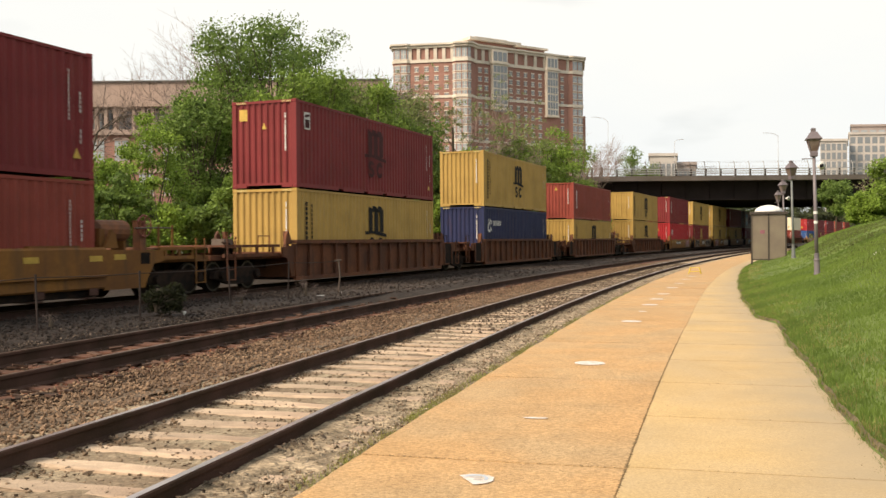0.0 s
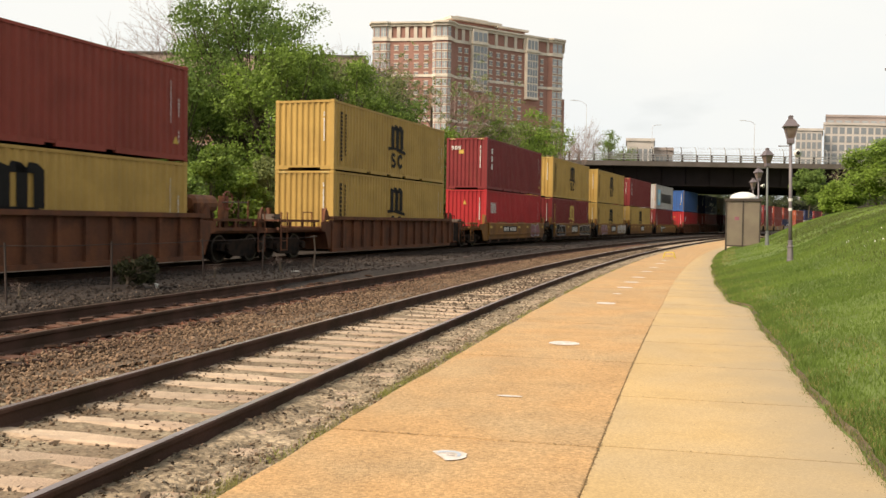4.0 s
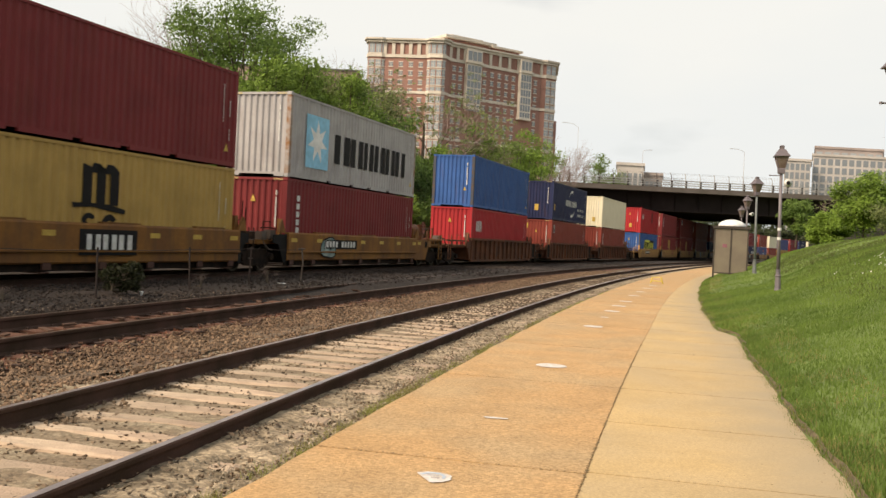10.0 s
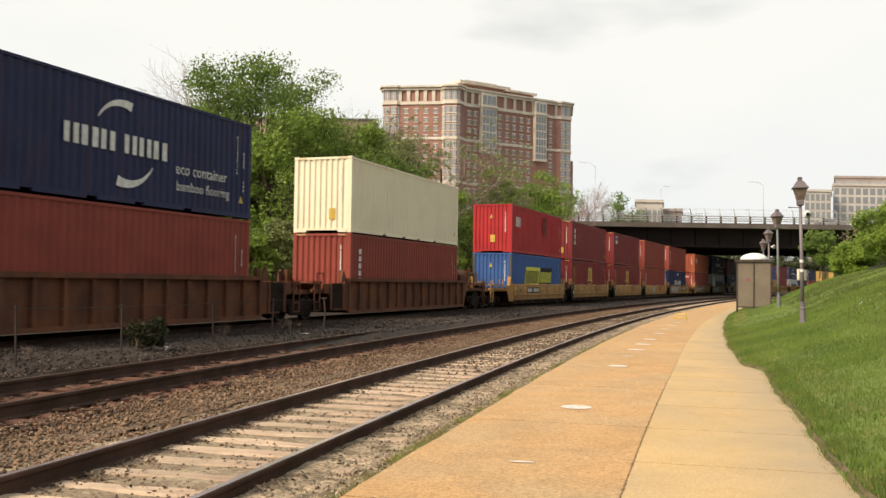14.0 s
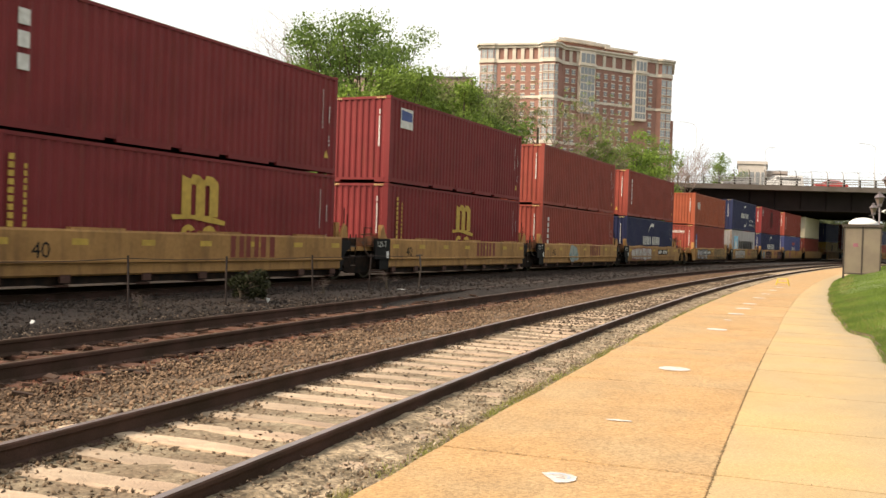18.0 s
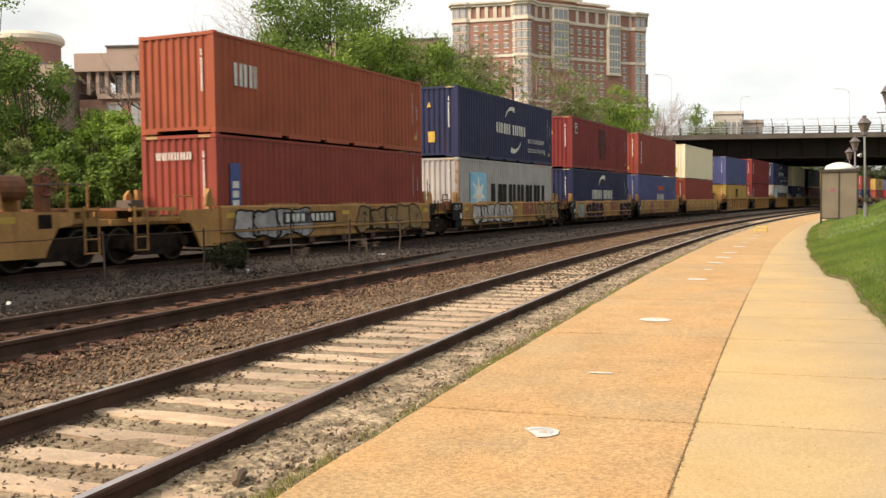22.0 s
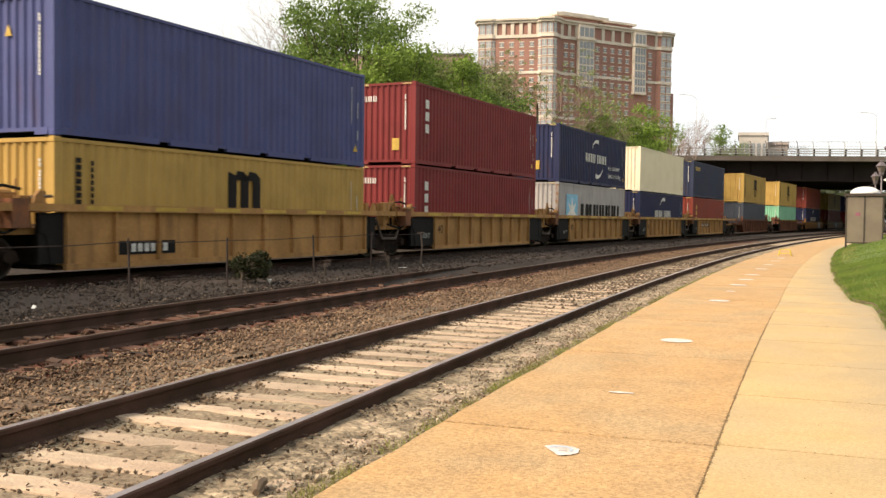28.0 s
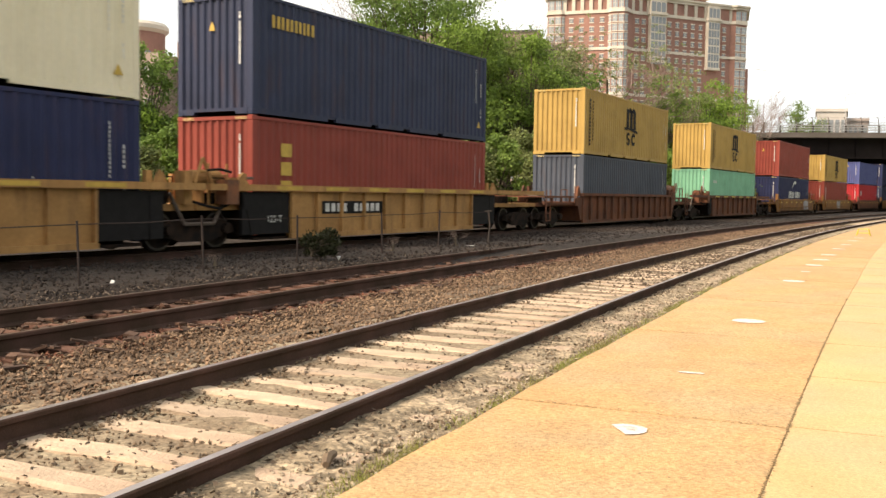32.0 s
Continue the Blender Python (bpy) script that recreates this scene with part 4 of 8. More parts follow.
blades("pale_grass", 60000, clumped(bank_place(2, 40, 0.0, 8.0, 1.2), 0.10, 1.3), (0.03, 0.085), M_TUFT, "longer pale green tufts in the lawn", 19, 0.8, 0.005)
blades("dry_grass", 44000, clumped(bank_place(3, 50, -0.07, 0.8, 1.4, 2.2), -0.02, 0.9), (0.015, 0.05), M_STRAW, "dry straw patches in the grass", 14, 0.9, 0.005)
M_WEED = leafy("weed_leaf", (0.245, 0.265, 0.072), (0.215, 0.200, 0.072), 0.4)
blades("weeds", 90000, clumped(lambda r: along(skew(r, -4, 45, 1.4), EDGE_L - 0.005 - 0.34 * r.random() ** 1.5, -0.162), -0.04, 2.1), (0.020, 0.062), M_WEED, "weeds growing along the platform edge", 15, 1.4, 0.0032)
M_DAISY = shade("petals", (0.8, 0.8, 0.74), rough=0.8, vary=0.05)
flower_spot = clumped(bank_place(18.0, 24.0, 2.7, 4.0, 1.0), 0.10, 0.7)


def flower_place(rnd):
    p = flower_spot(rnd)
    return p and p + Vector((0, 0, 0.055))


blades("white_flowers", 170, flower_place, (0.018, 0.028), M_DAISY, "small white flowers scattered in the grass", 16, 0.3, 0.016)
M_SEDGE = leafy("brown_grass", (0.105, 0.120, 0.040), (0.082, 0.096, 0.033), 0.3)
blades("brown_grass", 80000, clumped(bank_place(9, 46, 2.2, 11.0, 1.2, 0.8), -0.12, 0.35), (0.03, 0.075), M_SEDGE, "dull brownish seed heads higher on the bank", 20, 0.5, 0.011)
blades("edge_dirt_weeds", 3500, clumped(bank_place(3, 30, -0.1, 0.1, 1.5), 0.0, 1.5), (0.02, 0.07), M_STRAW, "withered weeds in the dirt beside the walk", 17, 0.8, 0.006)


# ---- street lamps along the platform ----
def lamp_meshes():
    d = {}
    bm = bmesh.new()
    lathe(bm, [(0.088, 0.0), (0.088, 0.03), (0.076, 0.05), (0.066, 0.34), (0.080, 0.36), (0.080, 0.385), (0.058, 0.40), (0.054, 0.49), (0.066, 0.50), (0.066, 0.52), (0.048, 0.53)], 12)
    d["base"] = mesh_of("base", bm, M_POST)
    bm = bmesh.new()
    lathe(bm, [(0.048, 0.525), (0.043, 1.6), (0.038, 2.96)], 10)
    d["post"] = mesh_of("post", bm, M_POST, True)
    bm = bmesh.new()
    lathe(bm, [(0.05, 2.945), (0.105, 2.96), (0.118, 2.985), (0.118, 3.065), (0.108, 3.10)], 4, spin=math.pi / 4)
    d["collar"] = mesh_of("collar", bm, M_LAMPHEAD)
    bm = bmesh.new()
    lathe(bm, [(0.108, 3.095), (0.205, 3.385)], 4, spin=math.pi / 4)
    d["lantern"] = mesh_of("lantern", bm, M_LANTERN)
    bm = bmesh.new()
    for k in range(4):
        a = math.pi / 4 + k * math.pi / 2
        tube(bm, [(0.111 * math.cos(a), 0.111 * math.sin(a), 3.09), (0.210 * math.cos(a), 0.210 * math.sin(a), 3.39)], 0.012, 5)
    d["frame"] = mesh_of("frame", bm, M_LAMPHEAD)
    bm = bmesh.new()
    lathe(bm, [(0.262, 3.385), (0.27, 3.40), (0.205, 3.46), (0.125, 3.56), (0.085, 3.58), (0.075, 3.585), (0.075, 3.64), (0.085, 3.655), (0.04, 3.68)], 4, spin=math.pi / 4)
    d["cap"] = mesh_of("cap", bm, M_LAMPHEAD)
    bm = bmesh.new()
    tube(bm, [(0, 0, 2.91), (-0.05, 0.28, 2.91)], 0.012, 6)
    lathe(bm, [(0.02, 2.895), (0.022, 2.925)], 6, -0.05, 0.28)
    d["ladder_bar"] = mesh_of("ladder_bar", bm, M_POST)
    bm = bmesh.new()
    tube(bm, [(-0.06, -0.10, 2.72), (-0.14, -0.12, 2.72), (-0.24, -0.14, 2.71)], [0.04, 0.05, 0.105], 14)
    d["horn"] = mesh_of("loudspeaker_horn", bm, M_WHITE, True)
    bm = bmesh.new()
    tube(bm, [(-0.238, -0.14, 2.71), (-0.246, -0.1415, 2.71)], [0.05, 0.05], 14)
    d["mouth"] = mesh_of("horn_mouth", bm, M_BLACK)
    bm = bmesh.new()
    lathe(bm, [(0.050, 0), (0.050, 0.07)], 10)
    d["label"] = mesh_of("wrap_label", bm, M_WHITE)
    return d


LAMP = lamp_meshes()


def street_lamp(x, y, z, turn, paint, horn, wrap, label, tilt=0.0):
    top = thing("street_lamp", label, "street lamp", "lamps along the platform", m=Matrix.Translation((x, y, z)) @ Matrix.Rotation(radians(tilt), 4, Vector((x, y, 0)).normalized()) @ pose(0, 0, 0, 0, 0, turn))
    for k in ("base", "post", "collar", "cap", "ladder_bar"):
        part(k, LAMP[k], M_LAMPHEAD if k in ("collar", "cap") else paint, top)
    lan = part("lantern", LAMP["lantern"], M_LANTERN, top, "smoky amber glass lantern")
    part("frame", LAMP["frame"], M_LAMPHEAD, lan)
    if horn:
        h = part("loudspeaker", LAMP["horn"], M_WHITE, top, "small white horn loudspeaker")
        part("mouth", LAMP["mouth"], M_BLACK, h)
    if wrap:
        for z in (1.28, 1.52):
            part("label_wrap", LAMP["label"], M_WHITE, top, "white paper label round the post", m=pose(0, 0, z))


def lamp_on(az, d, paint, horn, wrap, label, z, turn=0.0, tilt=-1.2):
    street_lamp(d * math.sin(radians(az)), d * math.cos(radians(az)), z, 90 - az + turn, paint, horn, wrap, label, tilt)


lamp_on(28.1, 13.4, M_POST, False, False, "grey cast-metal lamp post with a four-sided lantern on the grass", 0.50, 24, -2.0)
lamp_on(21.85, 25.3, M_POST, True, True, "grey lamp post with white labels and a horn loudspeaker", 0.50, 8)
lamp_on(20.55, 37.7, M_POST_TEAL, False, False, "greenish grey lamp post with a lantern near the shelter", 0.66, 34)
lamp_on(20.05, 50.5, M_POST, True, False, "grey lamp post with a horn loudspeaker behind the shelter", 0.70, 34)
lamp_on(19.75, 63.0, M_POST, False, False, "grey lamp post standing far along the platform", 0.75, 34)


# ---- waiting shelter ----
def waiting_shelter():
    top = thing("waiting_shelter", "small bronze-framed waiting shelter with smoked panels and a white dome roof", "shelter", m=Matrix.Translation((49.0 * math.sin(radians(18.25)), 49.0 * math.cos(radians(18.25)), 0.10)) @ pose(0, 0, 0, 0, 0, 90 - 19.2))
    # local: x along the track, y to the left; it reaches 1.9 m to the right of the walk
    W, D, H = 1.60, 1.5, 2.50
    for x in (0.0, D):
        for y in (0.0, -W / 2, -W):
            part("post", boxes((x - 0.035, x + 0.035, y - 0.035, y + 0.035, -0.05, H)), M_SHELTER, top)
    for x in (0.0, D):
        for a, b in ((0.0, -W / 2), (-W / 2, -W)):
            part("panel", boxes((x - 0.012, x + 0.012, b + 0.036, a - 0.036, 0.30, H - 0.02)), M_SHELTER_PANEL, top)
        part("bottom_rail", boxes((x - 0.025, x + 0.025, -W + 0.036, -0.036, 0.24, 0.298)), M_SHELTER, top)
    part("panel", boxes((0.04, D - 0.04, -W - 0.012, -W + 0.012, 0.30, H - 0.02)), M_SHELTER_PANEL, top)
    part("fascia", boxes((-0.10, D + 0.10, -W - 0.10, 0.10, H, H + 0.12)), M_SHELTER, top)
    bm = bmesh.new()
    prof = []
    for i in range(9):
        a = math.pi / 2 * i / 8
        prof.append((math.cos(a) + 1e-3, H + 0.12 + 0.36 * math.sin(a)))
    rings = []
    for r, z in prof:
        rings.append([bm.verts.new((D / 2 + r * D * 0.52 * math.cos(t), -W / 2 + r * W * 0.42 * math.sin(t), z)) for t in [2 * math.pi * k / 20 for k in range(20)]])
    for a, b in zip(rings, rings[1:]):
        for k in range(20):
            bm.faces.new((a[k], a[(k + 1) % 20], b[(k + 1) % 20], b[k]))
    bm.faces.new(rings[0][::-1])
    part("dome", bm, M_DOME, top, "white translucent domed roof", smooth=True)
    part("notice", boxes((-0.018, -0.014, -0.62, -0.40, 1.55, 1.72)), M_TAG_PINK, top, "faded notice")


waiting_shelter()


# ---- fence between the middle and the freight track ----
def wire_fence():
    top = thing("wire_fence", "low rusty post-and-wire fence in the gravel beside the freight track", "fence", kind="structure")
    rnd = random.Random(21)
    tops = []
    for k, s in enumerate(FENCE_S):
        p = along(s, FENCE_O + rnd.uniform(-0.04, 0.04), -0.05)
        lean = Vector((rnd.uniform(-0.06, 0.06), rnd.uniform(-0.06, 0.06), 0))
        bm = bmesh.new()
        h = 0.98 + rnd.uniform(-0.03, 0.03)
        if s > 24:
            # the last post is paler and bent, with a short arm at its head
            tube(bm, [p, p + Vector((0.05, 0, h * 0.55)), p + lean + Vector((0, 0, h))], 0.024, 6)
            tube(bm, [p + lean + Vector((-0.10, -0.02, h - 0.03)), p + lean + Vector((0.09, 0.02, h - 0.02))], 0.016, 5)
            part("post", bm, M_CASTING, top, "bent grey steel post")
        else:
            tube(bm, [p, p + lean + Vector((0, 0, h))], 0.020, 6)
            part("post", bm, M_FENCEPOST, top)
        tops.append(p + lean + Vector((0, 0, h - 0.05)))
    for a, b in zip(tops, tops[1:]):
        bm = bmesh.new()
        tube(bm, [a, (a + b) / 2 - Vector((0, 0, 0.02)), b], 0.008, 5)
        part("top_wire", bm, M_FENCEPOST, top)


FENCE_S, FENCE_O = (1.7, 4.4, 7.1, 9.82, 12.48, 15.12, 18.46, 21.3, 24.33), -10.05
wire_fence()


# ---- trees ----
def leaf_cloud(rnd, clumps, per, leaf, spread):
    """Leaves round clump centres: a few broad sprays inside, many fine leaves on the shell."""
    verts, faces = [], []
    for c, r in clumps:
        for i in range(int(per * 1.2)):
            inside = i < per * 0.38
            d = Vector((rnd.gauss(0, 1), rnd.gauss(0, 1), rnd.gauss(0, 0.8))).normalized()
            d *= 0.8 * rnd.random() ** 0.5 if inside else (0.45 + 0.55 * rnd.random() ** 0.5) * (1.0 + 0.22 * noise.noise(d * 2.3 + c))
            p = c + Vector((d.x, d.y, d.z * 0.75)) * r * spread
            a = Vector((rnd.gauss(0, 1), rnd.gauss(0, 1), rnd.gauss(0, 1))).normalized()
            b = a.orthogonal().normalized()
            k = leaf * (rnd.uniform(0.75, 1.15) if inside else rnd.uniform(0.38, 0.70))
            a, b, n = a * k, b * k * 0.62, len(verts)
            verts += [tuple(p - a), tuple(p + b), tuple(p + a), tuple(p - b)]
            faces.append((n, n + 1, n + 2, n + 3))
    return verts, faces


def twigs(thick, thin, rnd, start, way, length, r, depth, ends, full):
    """A limb that bends a little and forks into thinner ones; the outer ones go into the mesh of thin twigs."""
    bm = thick if depth > full - 2 else thin
    bend = Vector((rnd.gauss(0, 0.16), rnd.gauss(0, 0.16), rnd.gauss(0.05, 0.12)))
    mid = start + (way + bend * 0.5).normalized() * length * 0.5
    tip = mid + (way + bend).normalized() * length * 0.5
    tube(bm, [start, mid, tip], [r, r * 0.8, r * 0.55], 5 if depth > 3 else 3, caps=False)
    if depth == 0:
        ends.append(tip)
        return
    for k in range(rnd.choice((3, 3, 4))):
        f = rnd.uniform(0.35, 1.0) if k else 1.0
        base = start.lerp(mid, f * 2) if f < 0.5 else mid.lerp(tip, f * 2 - 1)
        side = Vector((rnd.gauss(0, 1), rnd.gauss(0, 1), rnd.gauss(0.15, 0.6))).normalized()
        twigs(thick, thin, rnd, base, (way + side * rnd.uniform(0.6, 1.15)).normalized(), length * rnd.uniform(0.58, 0.80), r * 0.58, depth - 1, ends, full)


def tree(name, x, y, z, height, width, trunk_h, label, mat, seed, clumps=46, per=95, leaf=0.16, bare=0.0, squash=1.0, group="trees behind the tracks", low=0.0, boxy=2.0, lump_r=(0.10, 0.19)):
    """A tapered trunk, limbs to each clump, twigs, and a crown of leaves in uneven clumps."""
    rnd = random.Random(seed)
    top = thing(name, label, "tree" if name != "shrub" else "shrub", group, m=pose(x, y, z))
    crown_c, rz = Vector((0, 0, trunk_h + (height - trunk_h) / 2)), (height - trunk_h) / 2
    cl = []
    tries = 0
    while len(cl) < clumps and tries < 4000:
        tries += 1
        v = Vector((rnd.uniform(-1, 1), rnd.uniform(-1, 1), rnd.uniform(-1, 1)))
        if (abs(v.x) ** boxy + abs(v.y) ** boxy + abs(v.z) ** boxy) > 1 or (v.length < 0.45 and rnd.random() < 0.75):
            continue
        p = Vector((v.x * width / 2, v.y * width / 2 * squash, v.z * rz)) + crown_c
        p = crown_c + (p - crown_c) * min(1.04, 0.92 + 0.34 * noise.noise(v.normalized() * 1.9 + Vector((seed, 0, 0))))
        if p.z < low:
            continue
        cl.append((p, width * rnd.uniform(*lump_r)))
    bm = bmesh.new()
    lean = Vector((rnd.uniform(-0.3, 0.3), rnd.uniform(-0.3, 0.3), 0))
    fork = Vector((0, 0, trunk_h)) + lean
    r0 = max(0.05, height * 0.018)
    tube(bm, [(0, 0, -0.5), lean * 0.4 + Vector((0, 0, trunk_h * 0.5)), fork, fork + Vector((0, 0, (height - trunk_h) * 0.5))], [r0, r0 * 0.85, r0 * 0.7, r0 * 0.25], 8)
    part("trunk", bm, M_BARK, top)
    bm = bmesh.new()
    if bare >= 0.5:
        # bare crowns: forking limbs out of the trunk, leaves only as buds at their tips
        ends, cr = [], height - trunk_h
        r1, full, limbs = 0.0062 * height, 5 if cr > 9 else 4, bmesh.new()
        for k in range(4):
            a = 6.28 * (k + rnd.uniform(-0.3, 0.3)) / 4
            out = width * 0.85 / max(0.6, cr) * rnd.uniform(0.5, 1.4)
            twigs(limbs, bm, rnd, Vector((lean.x, lean.y, trunk_h * rnd.uniform(0.75, 1.0))), Vector((math.cos(a) * out, math.sin(a) * out, 1.0)).normalized(), cr * 0.36, r1, full, ends, full)
        part("bough", limbs, M_BARK, top)
        cl = [(q, width * 0.035) for q in ends[::4]]
        per = int(per / 8)
        r0 = r1
    for p, r in cl if bare < 0.5 else ():
        k = rnd.uniform(0.0, 0.45)
        start = fork + Vector((0, 0, (height - trunk_h) * 0.5 * k))
        mid = start.lerp(p, 0.5) + Vector((rnd.uniform(-0.3, 0.3), rnd.uniform(-0.3, 0.3), rnd.uniform(0.1, 0.5))) * width * 0.08
        tube(bm, [start, mid, p], [r0 * 0.32, r0 * 0.2, r0 * 0.07], 5, caps=False)
        if bare:
            for _ in range(int(10 * bare)):
                q = p + Vector((rnd.gauss(0, 1), rnd.gauss(0, 1), rnd.gauss(0.5, 0.8))) * r * 1.3
                tube(bm, [mid.lerp(p, rnd.uniform(0.2, 1)), p.lerp(q, 0.55) + Vector((rnd.gauss(0, 0.12), rnd.gauss(0, 0.12), 0)), q], [r0 * 0.09, r0 * 0.06, r0 * 0.025], 3, caps=False)
    part("branching", bm, M_TWIG if bare > 0.5 else M_BARK, top)
    if per:
        v, f = leaf_cloud(rnd, cl, per, leaf, 1.25)
        part("crown", raw_mesh("crown", v, f, mat), mat, top)
    return top


def polar(az, d):
    return d * math.sin(radians(az)), d * math.cos(radians(az))


def tree_at(az, d, top_el, width_deg, trunk, label, mat, seed, name="tree", base=-0.6, **kw):
    """By bearing, distance, the rise of its top above the eye and its breadth in degrees."""
    x, y = polar(az, d)
    h = top_el * d + EYE - base
    return tree(name, x, y, base, h, 2 * d * math.tan(radians(width_deg / 2)), trunk, label, mat, seed, **kw)


L0, L1, L2, L3, L5, L4 = M_LEAF
tree_at(-10.4, 62, 0.2430, 10.0, 2.5, "tall broad tree in fresh spring leaf behind the tracks", L1, 31, clumps=150, per=215, leaf=0.14, low=3.0, boxy=3.0, lump_r=(0.08, 0.155))
tree_at(-14.2, 58, 0.1790, 6.2, 1.6, "leafy tree with a low dense crown behind the tracks", L1, 32, clumps=62, per=218, leaf=0.15)
tree_at(-8.40, 56, 0.2030, 6.60, 1.5, "leafy green tree in the row behind the tracks", L0, 33, clumps=62, per=209, leaf=0.15)
tree_at(-14.3, 70, 0.2400, 5.2, 4.0, "bare grey tree with fine twigs just budding", L2, 34, clumps=34, per=0, bare=0.7)
tree_at(-4.91, 72, 0.188, 4.69, 3.0, "thin grey-green tree just coming into leaf", L2, 35, clumps=54, per=260, leaf=0.15, bare=0.3)
tree_at(-2.35, 66, 0.165, 4.91, 2.0, "leafy tree with dull green leaves behind the tracks", L2, 36, clumps=60, per=180, leaf=0.14, bare=0.4)
tree_at(-0.64, 60, 0.1120, 3.20, 1.0, "rounded green tree behind the tracks", L1, 37, clumps=44, per=190, leaf=0.13)
tree_at(0.53, 80, 0.2027, 5.33, 5.0, "bare brown tree with budding twigs before the tower", L2, 38, clumps=30, per=110, leaf=0.12, bare=0.7)
tree_at(3.20, 86, 0.1440, 4.80, 4.0, "bare spreading tree with long side branches", L2, 39, clumps=26, per=50, leaf=0.12, bare=0.7)
tree_at(5.4, 88, 0.1290, 4.1, 2.0, "bright green leafy tree near the bridge", L0, 40, clumps=54, per=180, leaf=0.15)
tree_at(7.6, 96, 0.1160, 3.5, 2.0, "bright green leafy tree beside the bridge", L0, 41, clumps=50, per=180, leaf=0.15)
tree_at(2.99, 84, 0.0939, 3.63, 1.0, "green bushy tree below the tower", L1, 42, clumps=46, per=171, leaf=0.15)
tree_at(9.18, 120, 0.1259, 1.71, 5.0, "small bare tree beside the bridge end", L2, 43, clumps=26, per=0, bare=1.0)
tree_at(12.0, 190, 0.0970, 3.1, 6.0, "green tree standing beyond the bridge", L1, 44, clumps=36, per=133, leaf=0.26)
tree_at(-4.16, 96, 0.1515, 3.20, 4.0, "distant grey-green tree behind the row", L2, 45, clumps=36, per=114, leaf=0.19, bare=0.5)
tree_at(-3.6, 60, 0.186, 5.0, 1.0, "full leafy green tree in the row behind the tracks", L0, 46, clumps=60, per=190, leaf=0.14)
tree_at(-1.0, 64, 0.132, 4.6, 1.0, "full leafy green tree in the row behind the tracks", L1, 47, clumps=60, per=190, leaf=0.14)
tree_at(1.4, 68, 0.098, 4.0, 1.0, "low leafy green tree behind the tracks", L3, 48, clumps=50, per=170, leaf=0.14)
tree_at(-6.6, 60, 0.190, 4.8, 1.5, "full leafy green tree beside the tall one", L0, 49, clumps=60, per=190, leaf=0.14)
tree_at(4.1, 82, 0.122, 3.4, 1.0, "bright green leafy tree below the tower", L0, 82, clumps=50, per=150, leaf=0.16)
tree_at(6.5, 90, 0.124, 3.6, 1.0, "bright green leafy tree near the bridge", L3, 83, clumps=50, per=150, leaf=0.16)
tree_at(-5.5, 74, 0.2080, 2.6, 6.0, "slim bare grey tree just budding beside the tall one", L2, 84, clumps=30, per=0, bare=0.7)
# scrub in front of the long building
for k, (az, d, el, w, mat) in enumerate(((-28.0, 52, 0.092, 5.8, L0), (-24.5, 50, 0.106, 4.9, L3), (-21.8, 46, 0.115, 3.8, L3), (-19.4, 50, 0.094, 4.6, L3), (-17.4, 53, 0.128, 4.4, L3), (-32.2, 50, 0.222, 6.0, L1), (-35.0, 52, 0.16, 6.0, L1))):
    tree_at(az, d, el, w, 0.6, "leafy green bush beside the tracks", mat, 50 + k, name="shrub", clumps=44, per=199, leaf=0.12, group="bushes behind the tracks")
tree_at(-27.2, 50, 0.1750, 4.6, 1.5, "leafy green tree close to the tracks", L1, 85, clumps=60, per=150, leaf=0.13)
tree_at(-29.3, 60, 0.2030, 5.0, 2.5, "slender leafy tree before the round brick tower", L1, 58, clumps=56, per=152, leaf=0.14)
tree_at(-21.2, 60, 0.2000, 5.6, 7.3, "bare young tree with spreading branches", L2, 59, clumps=24, per=0, bare=0.6)
tree_at(-25.61, 66, 0.1600, 4.48, 3.5, "bare young tree before the long building", L2, 60, clumps=26, per=0, bare=1.0)

# the green thicket along the far side of the freight track
rnd_h = random.Random(77)
az = -37.0
while az < 8.5:
    a = radians(az)
    d = 16.1 / (0.3754 * math.cos(a) - math.sin(a)) + 13.0 + rnd_h.uniform(0, 4)
    el = 0.070 + 0.03 * noise.noise(Vector((az * 0.35, 2.0, 0.0))) - (0.025 if az > -2 else 0.0)
    tree_at(az, d, el, 3.6, 0.3, "leafy green thicket beside the freight track", (L0, L3, L2, L1)[int(rnd_h.random() * 4)], 200 + int(az * 3), name="shrub", clumps=34, per=115, leaf=0.12 + d * 0.0004, group="bushes behind the tracks")
    az += 2.3 * 34 / d
# woods beyond the bridge
for k in range(13):
    az = 13.2 + 0.9 * k
    tree_at(az, (225 if az < 17 else 335) + 9 * (k % 3), 0.0355 + 0.003 * (k % 2), 2.0, 0.5, "dark green tree in the woods beyond the bridge", L5, 300 + k, clumps=60, per=70, leaf=0.5, group="woods beyond the bridge")
# right of the platform
tree_at(26.2, 74, 0.0850, 3.7, 0.6, "rounded green bush on the bank", L3, 61, name="shrub", base=2.7, clumps=60, per=209, leaf=0.13, group="bushes on the bank")
tree_at(24.4, 78, 0.0440, 2.4, 0.4, "low green shrubs beside the bridge end", L3, 62, name="shrub", base=1.9, clumps=60, per=190, leaf=0.13, group="bushes on the bank")
tree_at(31.5, 66, 0.1350, 4.9, 1.0, "dense dark green tree on the bank", L1, 63, base=2.6, clumps=64, per=247, leaf=0.13, group="trees on the bank")
tree_at(28.70, 70, 0.0619, 3.84, 0.6, "yellow-green bush below the dense tree", L2, 64, name="shrub", base=2.6, clumps=42, per=180, leaf=0.13, group="bushes on the bank")
tree_at(30.09, 92, 0.1600, 3.84, 5.0, "bare pinkish tree behind the dense one", L2, 65, base=2.8, clumps=34, per=6, leaf=0.12, bare=1.1, group="trees on the bank")
